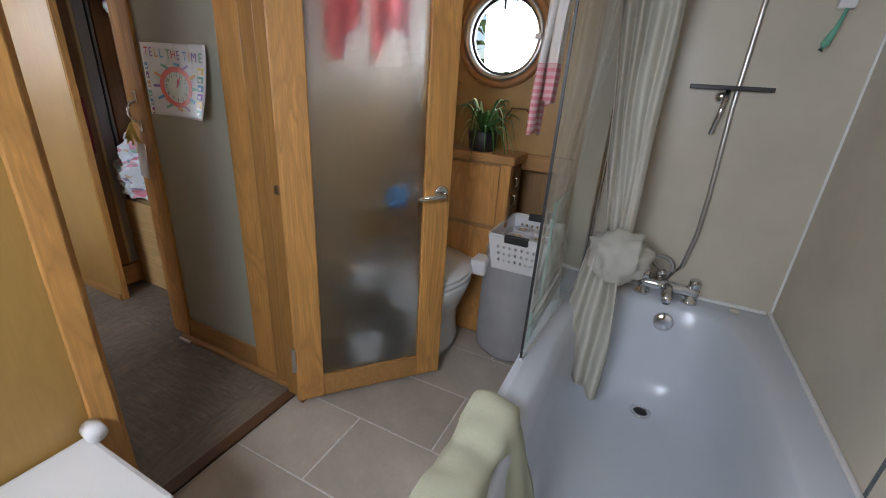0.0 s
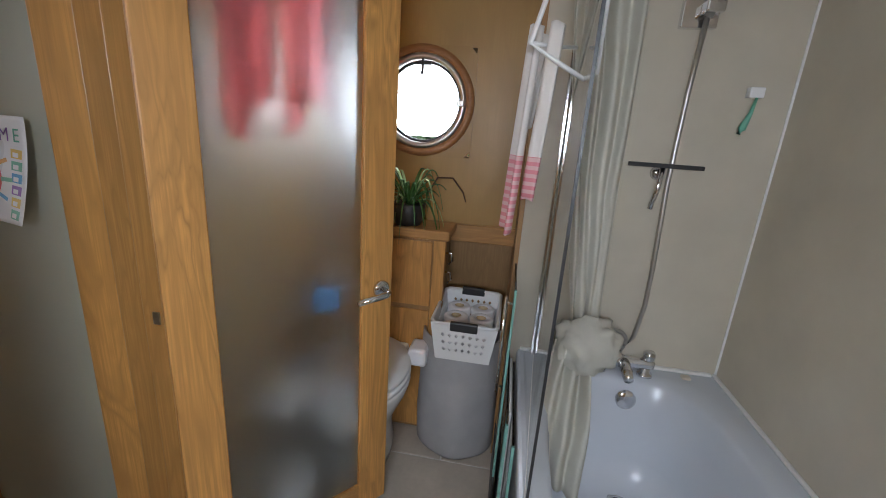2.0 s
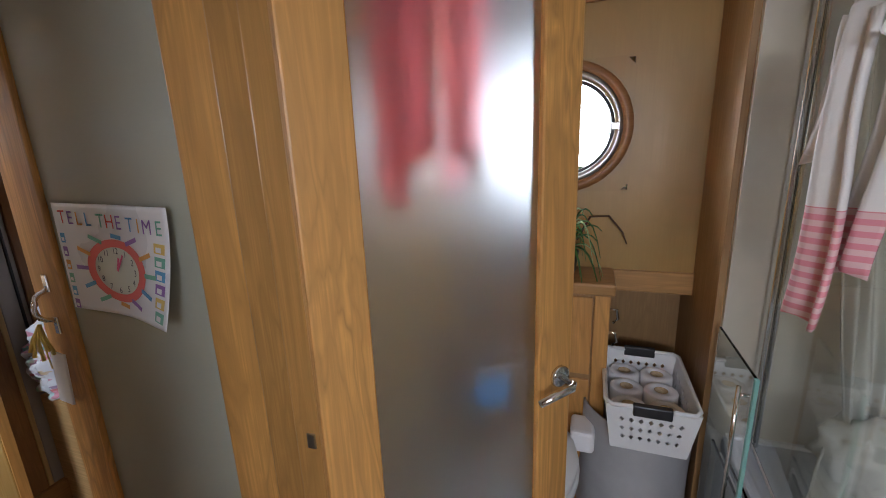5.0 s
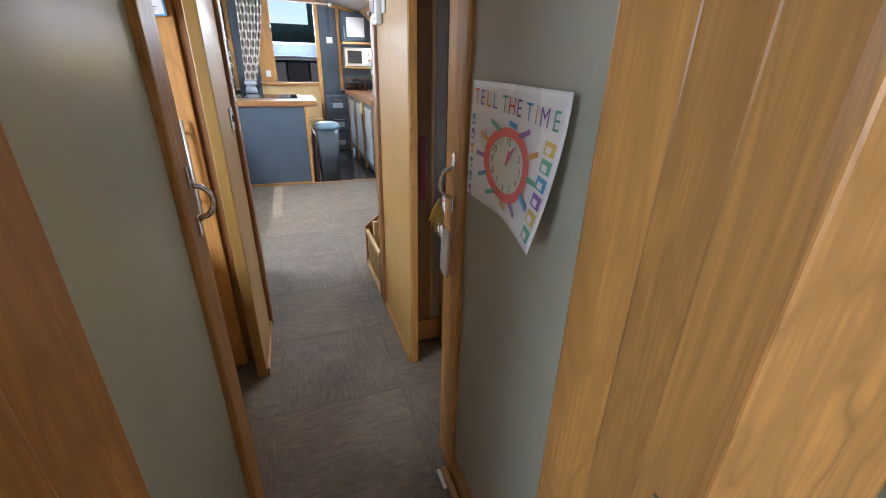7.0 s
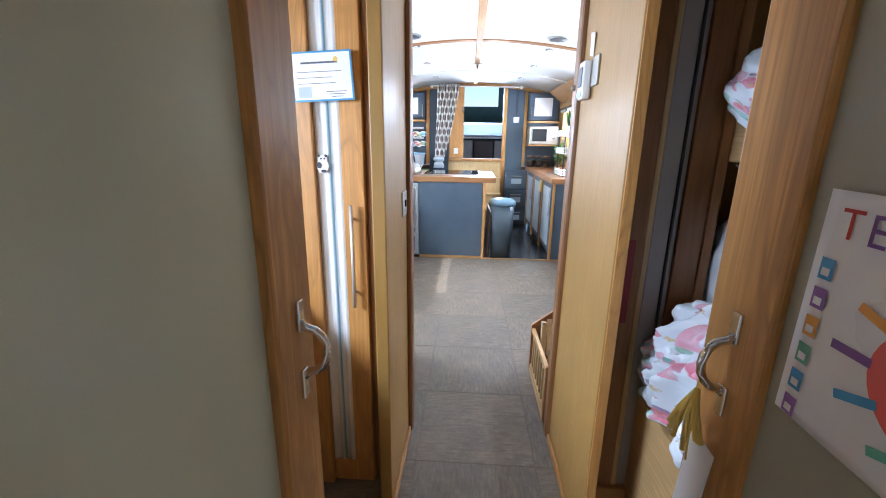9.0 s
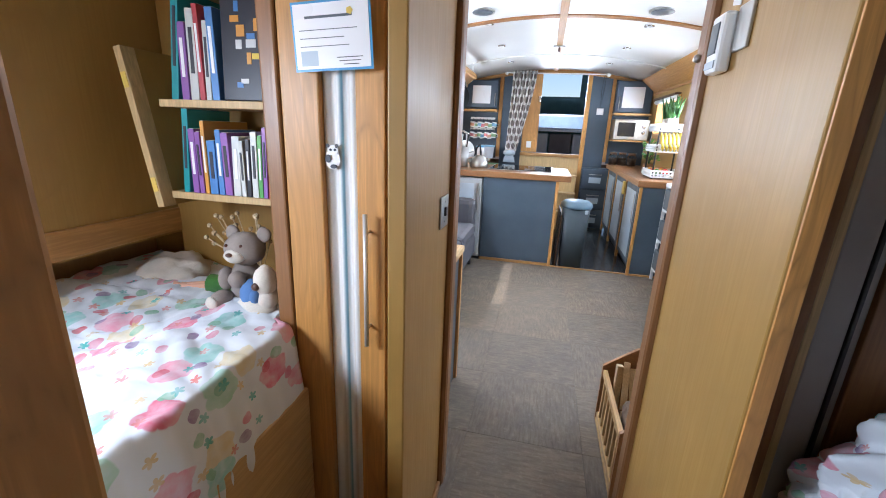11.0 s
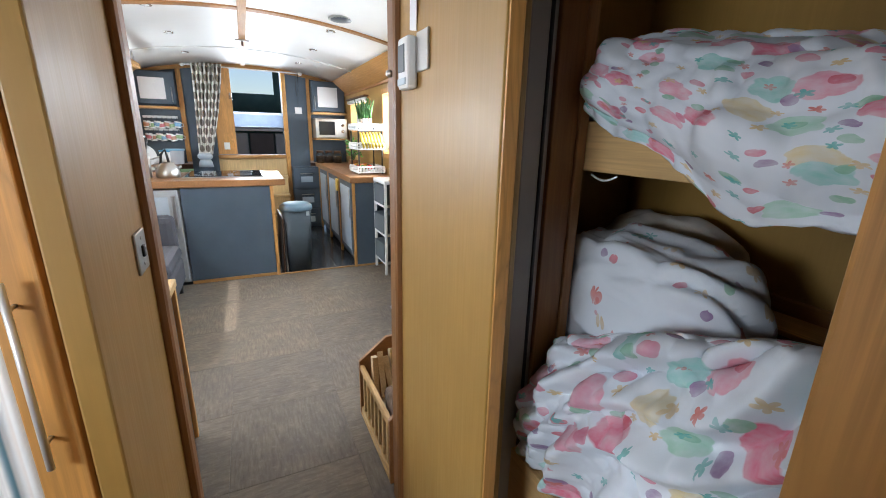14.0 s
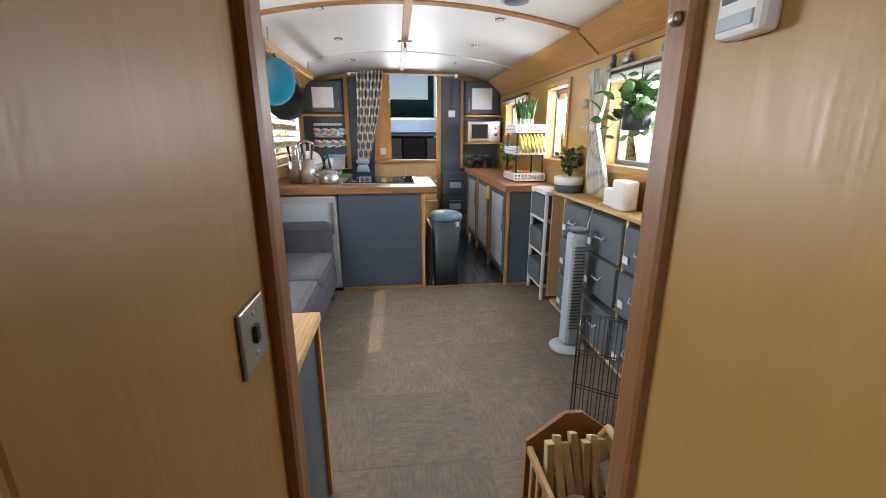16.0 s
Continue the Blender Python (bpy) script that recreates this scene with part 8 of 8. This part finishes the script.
# ---------------------------------------------------------------- stern deck under its canvas
deck = setting("floor_deck", -10.0, BK - 0.081, -0.55, 2.0, 0.84, 0.90, DARK, "dark stern deck boards", "floor")
setting("wall_canvas_left", -10.0, BK - 0.07, -0.60, -0.55, 0.9, 2.55, TEAL_CANVAS, "dark green canvas side of the stern tent", "wall")
setting("wall_canvas_right", -10.0, BK - 0.07, 2.0, 2.05, 0.9, 2.55, TEAL_CANVAS, "dark green canvas side of the stern tent", "wall")
setting("ceiling_canvas", -10.0, BK - 0.07, -0.60, 2.05, 2.55, 2.58, TEAL_CANVAS, "dark green canvas roof of the stern tent", "ceiling")
for nm, y0, y1, z0, z1 in (("wall_canvas_a", -0.55, 0.30, 0.9, 2.55), ("wall_canvas_b", 1.20, 1.30, 0.9, 2.55), ("wall_canvas_d", 1.44, 2.0, 0.9, 2.55), ("wall_canvas_c", 0.30, 1.20, 0.9, 1.94), ("wall_canvas_e", 1.30, 1.44, 0.9, 1.2)):
    setting(nm, -10.02, -9.98, y0, y1, z0, z1, TEAL_CANVAS, "dark green canvas end of the stern tent", "wall")
CRATE = plain("blue_grey_crate", (0.22, 0.26, 0.31), 0.45, 0.08)
CUSHION = fabric("blue_grey_deck_cloth", (0.36, 0.41, 0.50), 0.95, 500)
bench = thing("deck_bench", (-9.3, 0.85, 0.9), "grey storage bench with a cushion on the stern deck", "bench")
slab("top", -9.7, -9.25, 0.2, 1.7, 1.33, 1.365, LIGHT_GREY, bench)
for k, (y0, y1) in enumerate(((0.28, 0.72), (0.74, 1.10), (1.12, 1.50))):
    slab("storage_crate", -9.6, -9.28, y0, y1, 0.905, 1.30, SOFA if k == 1 else CRATE, bench, "", 0.02)
slab("back_cushion", -9.85, -9.70, 0.2, 1.7, 1.366, 1.63, CUSHION, bench, "", 0.04)
part("seat_pad", bx(bmesh.new(), -9.69, -9.26, 0.22, 1.68, 1.366, 1.40, 0.015), CUSHION, bench)

# ---------------------------------------------------------------- outside
bm = bmesh.new()
sheet(bm, 4, 4, lambda u, v: (-300 + 600 * u, -300 + 600 * v, -0.45))
tagged(part("ground", bm, GRASS), "grass and towpath around the boat", "ground", "", "structure")
setting("path", -40, 30, 3.6, 5.4, -0.45, -0.42, RENDERED, "pale gravel towpath", "path")
rng = random.Random(2)
for y, x0, x1, h, nm in ((6.6, -20, 4, 3.6, "hedge"), (-8.0, -20, 4, 2.6, "hedge")):
    verts, faces = [], []
    for k in range(9000):
        cx_, cy_, cz_ = rng.uniform(x0, x1), y + rng.gauss(0, 0.45), rng.uniform(-0.4, h * rng.uniform(0.55, 1.0))
        s = rng.uniform(0.07, 0.16)
        q = Euler((rng.uniform(-1.2, 1.2), rng.uniform(-1.2, 1.2), rng.uniform(0, 6.28))).to_matrix()
        base = len(verts)
        for c in ((-s, 0, 0), (0, s * 0.5, 0.02), (s, 0, 0), (0, -s * 0.5, 0.02)):
            verts.append(Vector((cx_, cy_, cz_)) + q @ Vector(c))
        faces.append((base, base + 1, base + 2, base + 3))
    me = bpy.data.meshes.new(nm)
    me.from_pydata(verts, [], faces)
    me.materials.append(HEDGE)
    tagged(new(nm, me), "loose green hedge beyond the towpath", "hedge", "", "stuff")

# ---------------------------------------------------------------- floors, laid piece by piece
setting("floor_base", STERN - 0.05, BOW, MID - HALF_LOW - 0.05, MID + HALF_LOW + 0.05, -0.06, -0.006, DARK, "plywood floor base under the coverings", "floor")
carpet_floor = thing("floor_carpet", (-4, 0.7, 0), "brown-grey carpet tiles laid quarter-turned", "floor", "", "structure")
grout_floor = setting("floor_bath_grout", -1.165, 0.395, LEFT, RIGHT + 0.15, -0.006, -0.0025, GROUT, "pale grout bed of the bathroom floor", "floor")


def tile_mesh(name, w, d, material, bevel=0.002, drop=0.006):
    bm = bmesh.new()
    lo = [bm.verts.new((x, y, -drop)) for x, y in ((0, 0), (w, 0), (w, d), (0, d))]
    mid = [bm.verts.new((x, y, -bevel * 0.6)) for x, y in ((0, 0), (w, 0), (w, d), (0, d))]
    hi = [bm.verts.new((x, y, 0)) for x, y in ((bevel, bevel), (w - bevel, bevel), (w - bevel, d - bevel), (bevel, d - bevel))]
    for a, b in ((lo, mid), (mid, hi)):
        for k in range(4):
            bm.faces.new((a[k], a[(k + 1) % 4], b[(k + 1) % 4], b[k]))
    bm.faces.new(hi)
    bmesh.ops.recalc_face_normals(bm, faces=bm.faces)
    me = bpy.data.meshes.new(name)
    bm.to_mesh(me)
    bm.free()
    me.materials.append(material)
    return me


def lay(name, me, x, y, z, parent):
    ob = new(name, me)
    ob.parent = parent
    ob.matrix_parent_inverse = Matrix.Translation(-base_of(parent))
    ob.location = (x, y, z)
    return ob


squares = [tile_mesh("carpet_tile", 0.4994, 0.4994, CARPET[k], 0.0015) for k in range(2)]
for i in range(11):
    for j in range(7):
        x, y = -5.94 + 0.018 + 0.5 * i - 0.42 + 0.0, -1.02 + 0.5 * j
        x0, x1 = max(x, -5.94), min(x + 0.5, -1.205)
        y0, y1 = max(y, MID - HALF_LOW), min(y + 0.5, MID + HALF_LOW)
        if x1 - x0 < 0.02 or y1 - y0 < 0.02:
            continue
        whole = x1 - x0 > 0.498 and y1 - y0 > 0.498
        me = squares[(i + j) % 2] if whole else tile_mesh("carpet_tile", x1 - x0 - 0.001, y1 - y0 - 0.001, CARPET[(i + j) % 2], 0.0015)
        lay("carpet_tile", me, x0, y0, 0.0, carpet_floor)

full = tile_mesh("floor_tile", 0.593, 0.297, BATH_TILE, 0.0025)
for row in range(10):
    y = 0.728 - 5 * 0.303 + row * 0.303
    shift = -0.868 if row % 2 == 1 else -0.56
    for k in range(-2, 4):
        x = shift + 0.6 * k
        x0, x1 = max(x, -1.163), min(x + 0.593, 0.39)
        y0, y1 = max(y, MID - HALF_LOW), min(y + 0.297, MID + HALF_LOW)
        if x1 - x0 < 0.03 or y1 - y0 < 0.03:
            continue
        whole = x1 - x0 > 0.592 and y1 - y0 > 0.296
        lay("floor_tile", full if whole else tile_mesh("floor_tile", x1 - x0, y1 - y0, BATH_TILE, 0.0025), x0, y0, 0.0, grout_floor)

galley_floor = setting("floor_galley_grout", STERN, -5.945, MID - HALF_LOW, MID + HALF_LOW, -0.006, -0.004, BLACK, "dark joint bed of the galley floor", "floor")
slate = tile_mesh("slate_tile", 0.597, 0.297, SLATE_TILE, 0.002)
for row in range(10):
    y = -0.70 + row * 0.30
    for k in range(5):
        x = -8.35 + 0.6 * k + (0.3 if row % 2 else 0.0)
        x0, x1 = max(x, STERN), min(x + 0.597, -5.947)
        y1 = min(y + 0.297, MID + HALF_LOW)
        if x1 - x0 < 0.03 or y1 - y < 0.03:
            continue
        lay("slate_tile", slate if x1 - x0 > 0.596 and y1 - y > 0.296 else tile_mesh("slate_tile", x1 - x0, y1 - y, SLATE_TILE, 0.002), x0, y, 0.0, galley_floor)
setting("trim_floor_edge", -5.955, -5.93, 0.86, 1.575, 0.001, 0.010, OAK_Y, "thin oak strip between carpet and galley tiles", "trim", 0.002)
